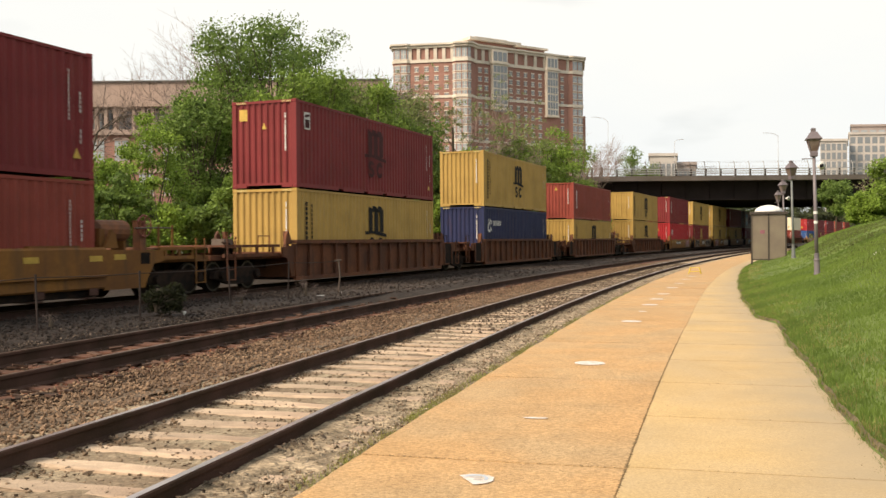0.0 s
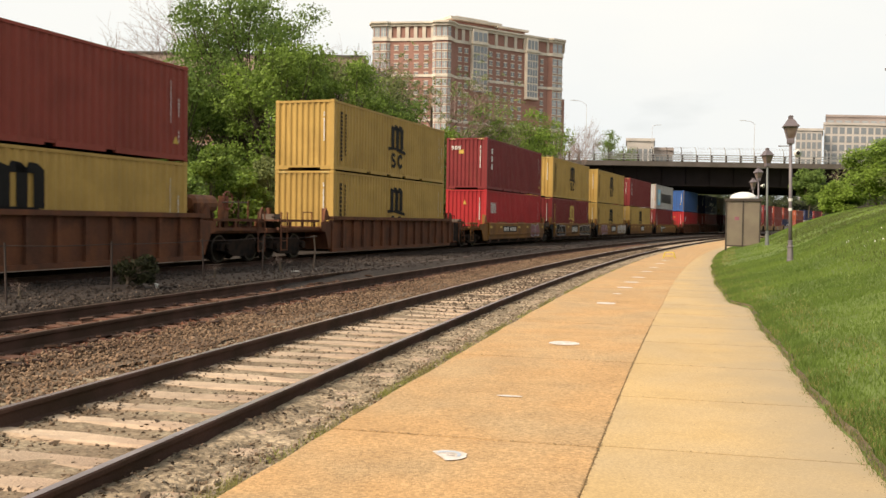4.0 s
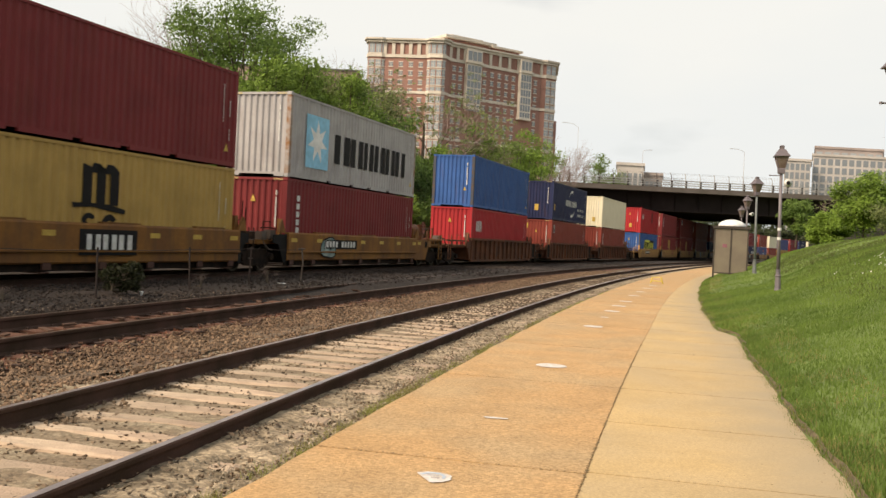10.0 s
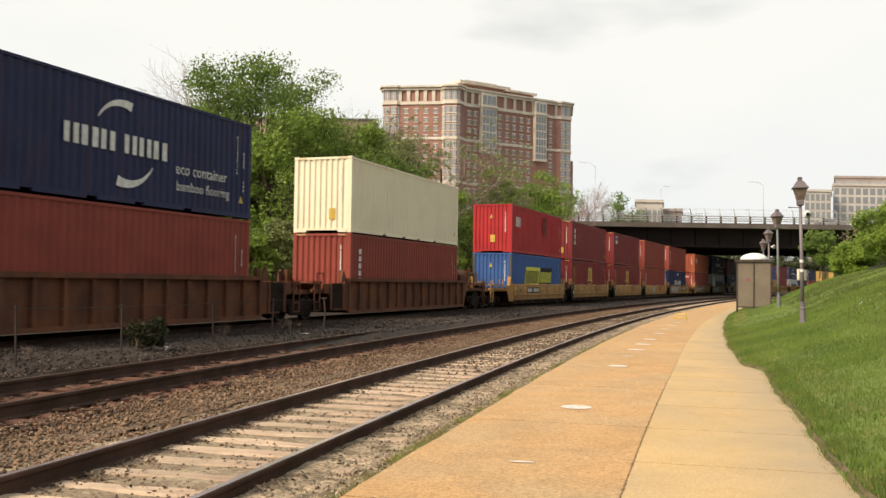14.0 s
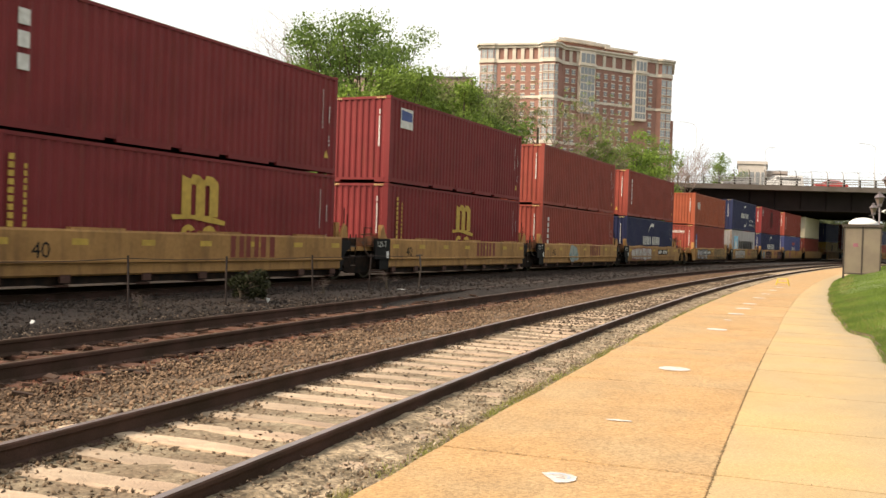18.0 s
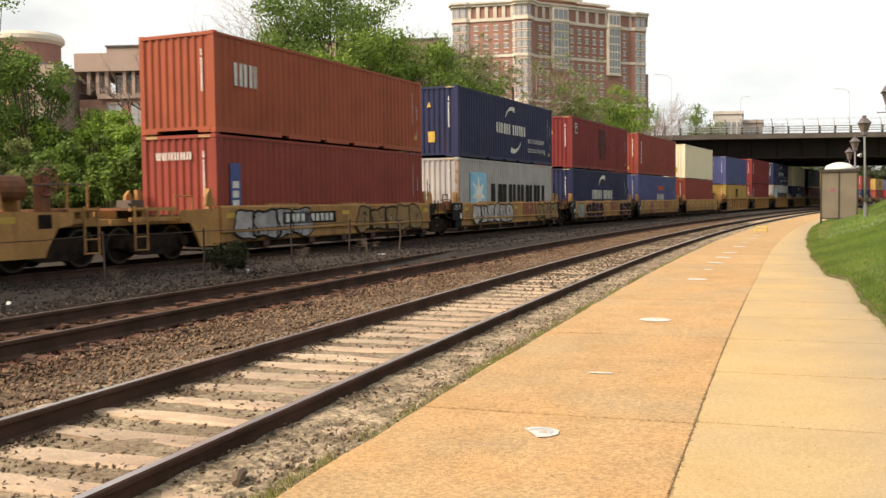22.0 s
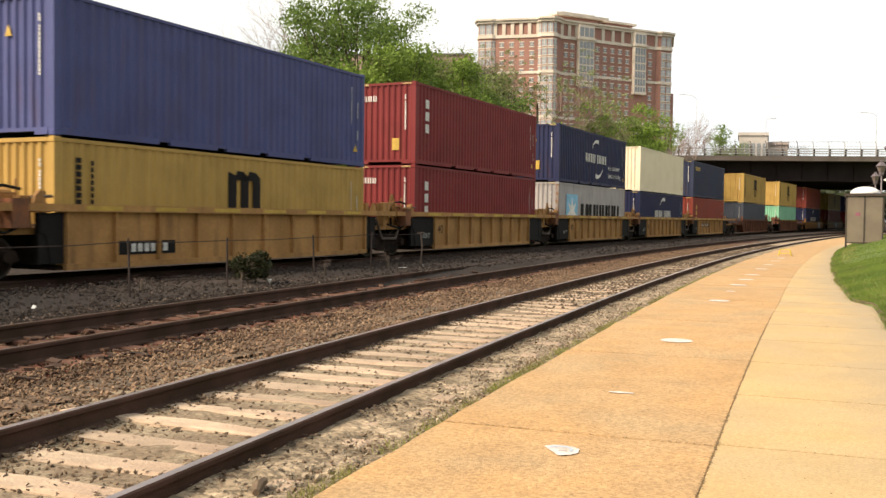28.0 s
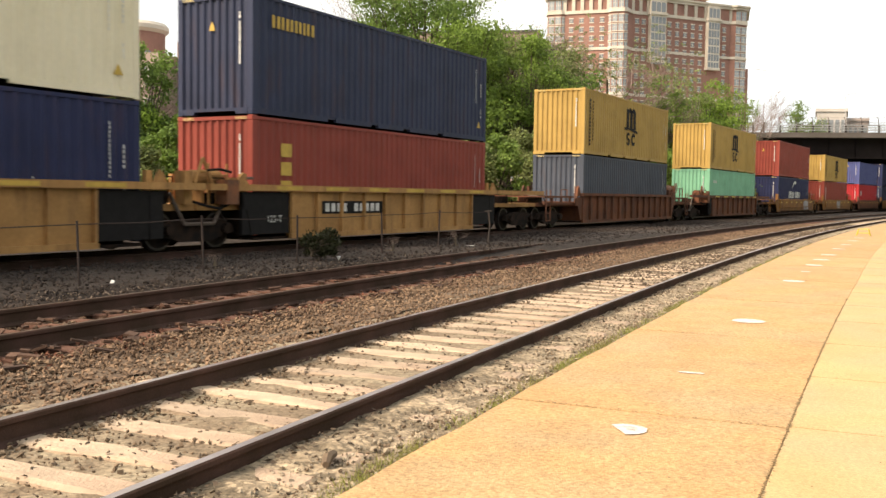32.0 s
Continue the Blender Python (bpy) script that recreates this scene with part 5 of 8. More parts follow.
tree_at(22.7, 126, 0.0560, 1.9, 1.2, "dense dark tree at the end of the bridge", L1, 66, base=3.0, clumps=56, per=150, leaf=0.2, group="trees on the bank")
tree_at(24.6, 118, 0.0720, 2.2, 4.0, "thin bare tree behind the bush", L2, 67, base=1.0, clumps=20, per=24, leaf=0.15, bare=0.7, group="trees on the bank")
tree_at(35.74, 60, 0.1280, 6.40, 1.0, "dense green tree on the bank", L1, 68, base=2.8, clumps=56, per=209, leaf=0.15, group="trees on the bank")
# the small dark bush by the fence
FENCE_BUSH = (16.05, -10.1)
bush_p = along(FENCE_BUSH[0], FENCE_BUSH[1], 0.02)
tree("shrub", bush_p.x, bush_p.y, bush_p.z, 0.64, 0.90, 0.08, "small dark evergreen bush in the gravel by the fence", L4, 70, clumps=30, per=60, leaf=0.045, group="bushes by the fence")
for k, (s, o) in enumerate(((13.3, -10.5), (19.5, -10.6), (22.7, -10.2))):
    q = along(s, o, -0.02)
    tree("shrub", q.x, q.y, q.z, 0.4 + 0.1 * k, 0.45, 0.05, "withered weed stalks in the gravel", L2, 80 + k, clumps=8, per=3, leaf=0.03, bare=0.8, group="bushes by the fence")
M_LITTER = shade("litter", (0.7, 0.7, 0.68), rough=0.7, vary=0.1)
for k, (s, o, w, h) in enumerate(((16.1, -9.72, 0.1, 0.13), (22.6, -9.75, 0.3, 0.04), (24.0, -9.8, 0.22, 0.04), (10.4, -10.0, 0.12, 0.05))):
    bm = bmesh.new()
    rnd = random.Random(90 + k)
    pts = [bm.verts.new((rnd.uniform(-w, w) / 2, rnd.uniform(-w, w) / 2, rnd.uniform(0.0, h))) for _ in range(7)]
    bmesh.ops.convex_hull(bm, input=pts)
    thing("litter", "crumpled scrap of pale litter on the gravel", "litter", "litter by the fence", m=at(s, o, -0.01), data=bm, material=M_LITTER)


# ---- road bridge over the tracks ----
def prism(pts, z0, z1):
    bm = bmesh.new()
    lo, hi = [bm.verts.new((*p, z0)) for p in pts], [bm.verts.new((*p, z1)) for p in pts]
    for i in range(len(pts)):
        j = (i + 1) % len(pts)
        bm.faces.new((lo[i], lo[j], hi[j], hi[i]))
    bm.faces.new(lo[::-1])
    bm.faces.new(hi)
    return bm


BY0, BY1, DECK_Z = 130.0, 170.0, 9.50


def road_bridge():
    top = thing("road_bridge", "dark steel girder road bridge with railings and curved mesh fence", "bridge", kind="structure")
    part("deck", boxes((-5, 122, BY0, BY1, DECK_Z, DECK_Z + 0.28)), M_BRIDGE_CONC, top)
    for y in (BY0 - 0.25, BY1 + 0.02):
        part("fascia", boxes((-5, 122, y, y + 0.23, DECK_Z - 0.05, DECK_Z + 0.62)), M_BRIDGE_CONC, top)
    for k in range(12):
        y = BY0 + 2.2 + k * 3.15
        part("girder", boxes((20.3, 88, y - 0.02, y + 0.02, 6.95, DECK_Z - 0.004), (20.3, 88, y - 0.25, y + 0.25, 6.85, 6.946)), M_BRIDGE, top)
    for k in range(9):
        x = 24 + k * 3.4
        part("stiffener", boxes((x, x + 0.03, BY0 + 2.0, BY0 + 2.176, 6.95, DECK_Z - 0.01)), M_BRIDGE, top)
    # abutments are set close in to keep light from beneath the deck
    part("abutment", prism([(-5, BY0 + 0.3), (30.5, BY0 + 0.3), (47, BY1 - 0.3), (-5, BY1 - 0.3)], -0.8, 6.84), M_BRIDGE_SHADE, top)
    part("abutment", prism([(56.5, BY0 + 0.3), (92, BY0 + 0.3), (92, BY1 - 0.3), (73.5, BY1 - 0.3)], -0.8, 6.84), M_BRIDGE_SHADE, top)
    zr = DECK_Z + 0.62
    for k in range(46):
        x = 18 + 2.05 * k
        part("rail_post", boxes((x - 0.09, x + 0.09, BY0 - 0.22, BY0 - 0.04, zr, zr + 0.95)), M_BRIDGE, top)
    for z in (zr + 0.25, zr + 0.55, zr + 0.88):
        part("handrail", boxes((-4, 121, BY0 - 0.30, BY0 - 0.222, z, z + 0.11)), M_FENCE, top)
    # mesh fence that curves inward at its top
    for k in range(46):
        x = 18 + 2.05 * k
        bm = bmesh.new()
        pts = [(x, BY0 + 0.35, zr)] + [(x, BY0 + 0.35 + 1.0 - 1.0 * math.cos(a), zr + 1.35 + 0.75 * math.sin(a)) for a in (0, 0.4, 0.8, 1.2)]
        tube(bm, pts, 0.06, 5, caps=False)
        part("fence_rib", bm, M_FENCE if x > 38 else M_FENCE_DARK, top)
    bm = bmesh.new()
    for k in range(230):
        x = 18 + 0.41 * k
        tube(bm, [(x, BY0 + 0.36, zr), (x, BY0 + 0.36, zr + 1.35), (x, BY0 + 0.66, zr + 1.89), (x, BY0 + 1.0, zr + 2.05)], 0.007, 3, caps=False)
    for z, y in ((zr + 0.45, 0.36), (zr + 0.9, 0.36), (zr + 1.35, 0.36), (zr + 1.85, 0.64), (zr + 2.05, 1.0)):
        tube(bm, [(18, BY0 + y, z), (112, BY0 + y, z)], 0.012, 3, caps=False)
    tagged(part("fence_mesh", bm, M_FENCE, top, "fine steel mesh"), kind="stuff")
    bm = bmesh.new()
    for k in range(130):
        x = 18 + 0.155 * k
        tube(bm, [(x, BY0 + 0.40, zr), (x, BY0 + 0.40, zr + 1.4)], 0.018, 3, caps=False)
    tagged(part("fence_mesh", bm, M_FENCE_DARK, top, "rusty steel mesh"), kind="stuff")


road_bridge()


def highway_lamp(x, y, z, h, reach, label):
    top = thing("road_lamp", label, "street lamp", "tall lamps on the bridge", m=pose(x, y, z))
    bm = bmesh.new()
    tube(bm, [(0, 0, 0), (0, 0, h * 0.93)], [0.05, 0.028], 8)
    part("pole", bm, M_HAZED_STEEL, top)
    if reach:
        bm = bmesh.new()
        tube(bm, [(0, 0, h * 0.925), (reach * 0.3, 0, h * 0.98), (reach * 0.9, 0, h)], [0.035, 0.03, 0.03], 6)
        part("arm", bm, M_HAZED_STEEL, top)
        part("lamp_head", boxes((reach * 0.88, reach * 0.88 + (0.7 if reach > 0 else -0.7), -0.07, 0.07, h - 0.03, h + 0.03)), M_HAZED_STEEL, top)


highway_lamp(24.4, 138, 9.78, 9.6, -2.0, "tall grey road lamp with an arm on the bridge")
highway_lamp(33.4, 135, 9.78, 5.9, 0.7, "slim grey road lamp with a short arm on the bridge")
highway_lamp(47.2, 132, 9.78, 6.4, -1.6, "tall grey road lamp with an arm above the railing")

M_TAIL = shade("tail_lamp", (0.3, 0.02, 0.02), rough=0.3)


def road_vehicle(name, x, y, z, turn, paint, label, van=False):
    top = thing(name, label, "car" if not van else "van", "vehicles", m=pose(x, y, z, 0, 0, turn))
    L, W, H = (5.0, 1.9, 1.95) if van else (4.5, 1.78, 1.45)
    bm = bmesh.new()
    prof = [(0, 0.35), (0.02, 0.85), (0.10, 0.98)] + ([(0.32, 1.10), (1.25, H - 0.05), (1.6, H), (L - 0.15, H), (L - 0.02, 0.9), (L, 0.38)] if van else [(1.1, 1.02), (1.75, H - 0.03), (2.2, H), (3.2, H - 0.02), (3.9, 1.03), (L - 0.05, 0.95), (L, 0.4)])
    left, right = [[bm.verts.new((px, sy * (W / 2 - (0.16 if pz > 1.15 else 0.0)), pz)) for px, pz in prof] for sy in (-1, 1)]
    for i in range(len(prof)):
        j = (i + 1) % len(prof)
        bm.faces.new((left[i], left[j], right[j], right[i]))
    bm.faces.new(left[::-1])
    bm.faces.new(right)
    part("body", bm, paint, top)
    for sy in (-1, 1):
        yy = sy * (W / 2 - 0.075)
        a, b = (1.3, L - 0.4) if van else (1.55, 3.45)
        part("side_window", boxes((a, b, yy - 0.02, yy + 0.02, 1.08 if not van else 1.2, (H - 0.12) if not van else H - 0.25)), M_PANE_DARK, top)
        for px in (0.85, L - 0.95):
            bm = bmesh.new()
            tube(bm, [(px, sy * (W / 2 - 0.2), 0.33), (px, sy * (W / 2 + 0.01), 0.33)], 0.33, 14)
            wheel = part("wheel", bm, M_TYRE, top)
            bm = bmesh.new()
            tube(bm, [(px, sy * (W / 2 + 0.012), 0.33), (px, sy * (W / 2 + 0.02), 0.33)], 0.2, 10)
            part("rim", bm, M_FENCE, wheel)
        part("headlight", boxes((-0.01, 0.06, sy * 0.62 - 0.15, sy * 0.62 + 0.15, 0.66, 0.80)), M_WHITE, top)
        part("tail_light", boxes((L - 0.06, L + 0.01, sy * 0.68 - 0.1, sy * 0.68 + 0.1, 0.7, 0.95)), M_TAIL, top)
    if van:
        m = pose(0.32, 0, 1.10, 0, -42, 0)
        bm = bmesh.new()
        box(bm, 0.12, 1.15, -0.70, 0.70, 0.0, 0.03, m)
        part("windscreen", bm, M_PANE_DARK, top)
    return top


vx, vy = polar(31.3, 52.0)
road_vehicle("van", vx, vy, 2.78, -25, M_CARWHITE, "white van parked at the top of the grass bank", True)
traffic = [(road_vehicle("van", 102.4, 134.5, DECK_Z + 0.285, 0, M_CARWHITE, "white van driving over the bridge", True), -6.5), (road_vehicle("car", 108.9, 134.5, DECK_Z + 0.285, 0, M_CARRED, "red car driving over the bridge"), 0.0),
           (road_vehicle("car", 96.4, 134.5, DECK_Z + 0.285, 0, M_CARGREY, "dark grey car driving over the bridge"), -12.4)]
M_PALEPOST = shade("pale_post", (0.55, 0.52, 0.30), rough=0.6, vary=0.1, fine=30)
for k, (az, d, h, mat, label) in enumerate(((28.35, 50, 1.25, M_PALEPOST, "slim pale yellow marker post on the bank"), (29.2, 48, 0.45, M_YELLOW_STOOL, "short yellow marker post in the grass"), (30.3, 48, 0.6, M_WHITE, "short white marker post in the grass"))):
    px, py = polar(az, d)
    bm = bmesh.new()
    lathe(bm, [(0.03, 0), (0.03, h), (0.02, h + 0.03)], 8)
    thing("marker_post", label, "post", "marker posts", m=pose(px, py, 2.62), data=bm, material=mat)


# ---- buildings ----
def windows(parent, p0, p1, cols, rows, z0, dz, ww, wh, mat, frame_mat=None, name="window", skip=lambda c, r: False, sill=True, span=(0.0, 1.0)):
    """A grid of windows on the vertical plane from p0 to p1 (in plan), each a pane in a frame."""
    a, b = Vector((*p0, 0)), Vector((*p1, 0))
    d = (b - a).normalized()
    ang = math.degrees(math.atan2(d.y, d.x))
    bm = boxes((-ww / 2, ww / 2, -0.06, 0.10, 0, wh))
    pane = mesh_of("pane", bm, mat)
    fm = None
    if frame_mat:
        fm = mesh_of("window", boxes((-ww / 2 - 0.14, ww / 2 + 0.14, -0.16, 0.1, -0.30, -0.004), (-ww / 2 - 0.14, ww / 2 + 0.14, -0.16, 0.1, wh + 0.004, wh + 0.30), (-0.05, 0.05, -0.10, -0.064, 0, wh), (-ww / 2, -0.054, -0.10, -0.064, wh * 0.5 - 0.04, wh * 0.5 + 0.04), (0.054, ww / 2, -0.10, -0.064, wh * 0.5 - 0.04, wh * 0.5 + 0.04)), frame_mat)
    for c in range(cols):
        for r in range(rows):
            if skip(c, r):
                continue
            k = span[0] + (span[1] - span[0]) * (c + 0.5) / cols
            p = a.lerp(b, k)
            m = pose(p.x, p.y, z0 + r * dz, 0, 0, ang)
            if fm:
                w = part(name, fm, frame_mat, parent, m=m)
                part("pane", pane, mat, w)
            else:
                part(name, pane, mat, parent, m=m)


def grow(pts, k):
    """A closed outline pushed outward by k."""
    out, n = [], len(pts)
    for i in range(n):
        a, b, c = Vector(pts[i - 1]), Vector(pts[i]), Vector(pts[(i + 1) % n])
        e, f = (b - a).normalized(), (c - b).normalized()
        m = Vector((e.y, -e.x)) + Vector((f.y, -f.x))
        m = m / max(0.3, m.length_squared) * 2
        out.append(tuple(b + m * k))
    return out


def apartment_tower():
    top = thing("apartment_tower", "tall red-brick apartment tower with pale stone bands and bay windows", "building")
    T, FLOOR = 70.4, 3.15
    A, B, C, D = Vector((-17.8, 339.0)), Vector((10.6, 334.6)), Vector((12.2, 338.4)), Vector((56.0, 367.0))

    def front(p, q):
        u = (q - p).normalized()
        return lambda a, o: tuple(p + u * a + Vector((u.y, -u.x)) * o)
    qa, qb = front(A, B), front(C, D)
    la, lb = (B - A).length, (D - C).length
    ang_b = math.degrees(math.atan2(D.y - C.y, D.x - C.x))
    outline = [qa(0, -1.8), qa(0.9, 0.5), qa(5.6, 0.7), qa(6.7, 0.0), qa(22.0, 0.0), qa(23.4, 1.5), qa(27.6, 1.5), qa(la, 0.3), qb(0, 0), qb(31.0, 0.0), qb(lb - 9.0, 0.0), qb(lb - 7.6, 1.2), qb(lb - 2.4, 1.2), qb(lb, -2.0), (57.6, 388.0), (-13.5, 366.0)]
    part("wall", prism(outline, -1, T), M_BRICK, top)
    part("cornice", prism(grow(outline, 0.7), T, T + 0.9), M_CAST_STONE, top)
    part("cornice", prism(grow(outline, 1.3), T + 0.9, T + 1.5), M_CAST_STONE, top)
    part("stone_band", prism(grow(outline, 0.35), T - 5.2, T - 4.1), M_CAST_STONE, top)
    part("stone_band", prism(grow(outline, 0.28), T - 17.9, T - 17.0), M_CAST_STONE, top)
    part("stone_band", prism(grow(outline, 0.28), T - 33.6, T - 32.8), M_CAST_STONE, top)
    part("penthouse", prism([qb(0.6, -3), qb(20.5, -3), qb(20.5, -17), qb(0.6, -17)], T + 1.5, T + 3.6), M_BRICK, top)
    part("penthouse_cornice", prism([qb(-1.2, -1.4), qb(22, -1.4), qb(22, -18), qb(-1.2, -18)], T + 3.6, T + 4.6), M_CAST_STONE, top)
    part("penthouse_cornice", prism([qb(2.5, -3.4), qb(17, -3.4), qb(17, -16), qb(2.5, -16)], T + 4.6, T + 5.4), M_CAST_STONE, top)
    part("penthouse", prism([qb(20.6, -2), qb(33.5, -2), qb(33.5, -14), qb(20.6, -14)], T + 1.5, T + 3.0), M_BRICK, top)
    part("penthouse_cornice", prism([qb(19.6, -0.9), qb(34.6, -0.9), qb(34.6, -15), qb(19.6, -15)], T + 3.0, T + 3.7), M_CAST_STONE, top)
    # top storey: stone piers between dark panels
    for q, a0, a1, o, c in ((qa, 6.7, 22.0, 0.0, 5), (qb, 0.0, 6.5, 0.0, 2), (qb, 13.7, 31.8, 0.0, 4), (qb, 37.7, lb - 9.0, 0.0, 1)):
        P, Q = Vector(q(a0, o)), Vector(q(a1, o))
        ang = math.degrees(math.atan2(Q.y - P.y, Q.x - P.x))
        for k in range(c + 1):
            p = P.lerp(Q, k / c)
            part("pier", boxes((-0.62, 0.62, -0.40, 0.3, T - 4.1, T)), M_CAST_STONE, top, m=pose(p.x, p.y, 0, 0, 0, ang))
    # brick walls with windows between pale sills and lintels
    for q, a0, a1, c in ((qa, 7.2, 21.6, 4), (qb, 0.6, 6.2, 2), (qb, 14.2, 31.4, 5), (qb, 38.0, lb - 9.2, 1)):
        windows(top, q(a0, 0), q(a1, 0), c, 13, T - 8.3 - 12 * FLOOR, FLOOR, 1.45, 1.45, M_PANE, M_CAST_STONE)
    # glazed corner bays
    for p, q, c in ((outline[0], outline[1], 1), (outline[1], outline[2], 2), (outline[2], outline[3], 1), (outline[4], outline[5], 1), (outline[5], outline[6], 2), (outline[6], outline[7], 1), (outline[11], outline[12], 2), (outline[12], outline[13], 1)):
        pp, qq = Vector(p), Vector(q)
        w = (qq - pp).length / c * 0.80
        windows(top, p, q, c, 13, T - 8.5 - 12 * FLOOR, FLOOR, w, 2.25, M_PANE_PALE, M_CAST_STONE)
        windows(top, p, q, c, 1, T - 3.7, FLOOR, w, 3.2, M_PANE_PALE, M_CAST_STONE)
    # two tall projecting glazed bays
    for a0, a1, zb in ((6.5, 13.7, T - 20.6), (31.8, 37.7, T - 21.7)):
        p, w = Vector(qb(a0, 0)), a1 - a0
        m = pose(p.x, p.y, 0, 0, 0, ang_b)
        bay = part("bay", boxes((0.2, w - 0.2, -1.5, 0.2, zb, T + 0.3)), M_CAST_STONE, top, "pale stone and glass bay", m=m)
        part("bay_foot", boxes((0.0, w, -1.7, 0.2, zb - 0.9, zb - 0.004)), M_CAST_STONE, bay)
        part("bay_cornice", boxes((-0.2, w + 0.2, -2.0, 0.2, T - 4.9, T - 4.2)), M_CAST_STONE, bay)
        for r in range(6):
            z0 = T - 5.3 - (r + 1) * 2.85 + (0 if r else 0)
            for k in range(4):
                x0 = 0.55 + k * (w - 0.9) / 4
                part("pane", boxes((x0, x0 + (w - 0.9) / 4 - 0.28, -1.56, -1.49, z0 + 0.25, z0 + 2.55)), M_PANE, bay)
        for k in range(3):
            x0 = 0.6 + k * (w - 0.9) / 3
            part("pane", boxes((x0, x0 + (w - 0.9) / 3 - 0.4, -1.56, -1.49, T - 3.8, T - 0.5)), M_PANE, bay)
    part("low_wing", prism([(54.0, 372.0), (57.1, 374.0), (56.8, 387.0), (52.0, 387.0)], -1, T - 20.0), M_BRICK, top)


apartment_tower()


def long_building():
    top = thing("long_building", "long brown-brick office building with a stone attic and colonnade", "building")
    y = 116.0
    part("wall", boxes((-53, -7, y, y + 18, -1, 14.8)), M_BRICK, top)
    part("attic", boxes((-49.2, -7, y - 0.4, y + 18, 18.25, 21.2)), M_TAN, top)
    part("attic", boxes((-53.4, -49.2, y - 0.4, y + 18, 18.25, 20.5)), M_TAN, top)
    part("roof_edge", boxes((-49.3, -6.8, y - 0.6, y + 18, 21.204, 21.4)), M_GREYROOF, top)
    part("back_wall", boxes((-49, -8, y + 1.6, y + 17, 15.0, 18.25)), M_PANE_DARK, top)
    part("ledge", boxes((-50.5, -6.9, y - 0.5, y + 1.7, 14.8, 15.4)), M_TAN, top)
    for k in range(38):
        x = -52 + k * 1.15
        if k % 4 == 3:
            continue
        part("column", boxes((x, x + 0.42, y + 0.0, y + 0.5, 15.4, 18.25)), M_TAN, top)
    windows(top, (-52, y + 1.52), (-8, y + 1.52), 17, 1, 15.75, 3, 1.2, 1.9, M_PANE, M_CAST_STONE)
    windows(top, (-50, y), (-8, y), 14, 3, 3.4, 4.1, 1.7, 2.5, M_PANE_PALE, M_TAN)
    part("stone_band", boxes((-50.2, -7, y - 0.18, y - 0.004, 10.1, 10.5)), M_TAN, top)


long_building()


def round_tower():
    top = thing("round_tower", "round red-brick tower with a pale stone cornice", "building")
    x, y = polar(-27.1, 132)
    bm = bmesh.new()
    lathe(bm, [(3.8, -1), (3.8, 22.0)], 28, x, y)
    part("wall", bm, M_BRICK, top)
    bm = bmesh.new()
    lathe(bm, [(3.9, 21.9), (4.3, 22.3), (4.3, 22.8), (4.0, 23.2)], 28, x, y)
    part("cornice", bm, M_CAST_STONE, top)
    for r in range(4):
        for k in range(7):
            a = radians(190 + k * 26)
            part("window", boxes((-0.45, 0.45, -0.08, 0.1, 3.2 + r * 4.6, 5.6 + r * 4.6)), M_PANE, top, m=pose(x + 3.8 * math.cos(a), y + 3.8 * math.sin(a), 0, 0, 0, math.degrees(a) + 90))
    side = thing("brick_wing", "brown-brick building wing beside the round tower", "building")
    part("wall", boxes((x + 2.5, -53.8, y - 6, y + 10, -1, 18.6)), M_TAN, side)
    part("wall", boxes((x - 26, x - 3, y - 4, y + 12, -1, 19.4)), M_BRICK, side)
    windows(side, (x + 3.5, y - 6), (-54, y - 6), 1, 4, 2.6, 4.0, 1.3, 2.2, M_PANE_PALE, M_CAST_STONE)
    windows(side, (x - 25, y - 4), (x - 5, y - 4), 6, 4, 2.6, 4.2, 1.4, 2.2, M_PANE_PALE, M_CAST_STONE)


round_tower()


M_PINKWALL = shade("pinkish_panel", (0.36, 0.30, 0.275), rough=0.85, vary=0.1, scale=0.1, fine=1)


def far_office(name, x0, x1, y, z1, cols, rows, wall, pane, label, base=-0.8, frame=None):
    top = thing(name, label, "building", "distant office buildings")
    k = (y + 22) / y
    plan = [(x0, y), (x1, y), (x1 * k, y + 22), (x0 * k, y + 22)]
    part("wall", prism(plan, base, z1), wall, top)
    part("parapet", prism(grow(plan, 0.4), z1, z1 + 1.0), wall, top)
    dz = (z1 - base - 1.5) / rows
    windows(top, (x0, y), (x1, y), cols, rows, base + 1.4, dz, (x1 - x0) / cols * 0.70, dz * 0.74, pane, None)
    return top


def far_x(az, y):
    return y * math.tan(radians(az))


far_office("office_block", far_x(21.9, 400), far_x(23.3, 400), 400, 42.4, 5, 11, M_PALEWALL, M_PANE, "pale stone office block with rows of narrow windows")
far_office("office_block", far_x(23.4, 410), far_x(27.4, 410), 410, 46.2, 11, 12, M_PALEWALL, M_PANE, "pale office block with wide bands of glass")
far_office("office_block", far_x(23.5, 434), far_x(27.0, 434), 434, 52.5, 8, 9, M_PINKWALL, M_PANE_PALE, "taller pale office block standing behind another")
far_office("office_block", far_x(27.45, 412), far_x(29.4, 412), 412, 43.5, 1, 1, M_GREYROOF, M_GREYROOF, "plain grey side wall of an office block")
far_office("office_block", far_x(12.44, 330), far_x(14.0, 330), 330, 30.5, 5, 3, M_PALEWALL, M_PANE, "low pale building beyond the bridge")
far_office("office_block", far_x(13.6, 345), far_x(15.1, 345), 345, 28.6, 6, 3, M_PINKWALL, M_PANE, "low pinkish grey building beyond the bridge")
far_office("office_block", -9.8, -5.0, 118.5, 18.8, 2, 3, M_GREYROOF, M_PANE_DARK, "dark grey end of the long building behind trees", -0.8)


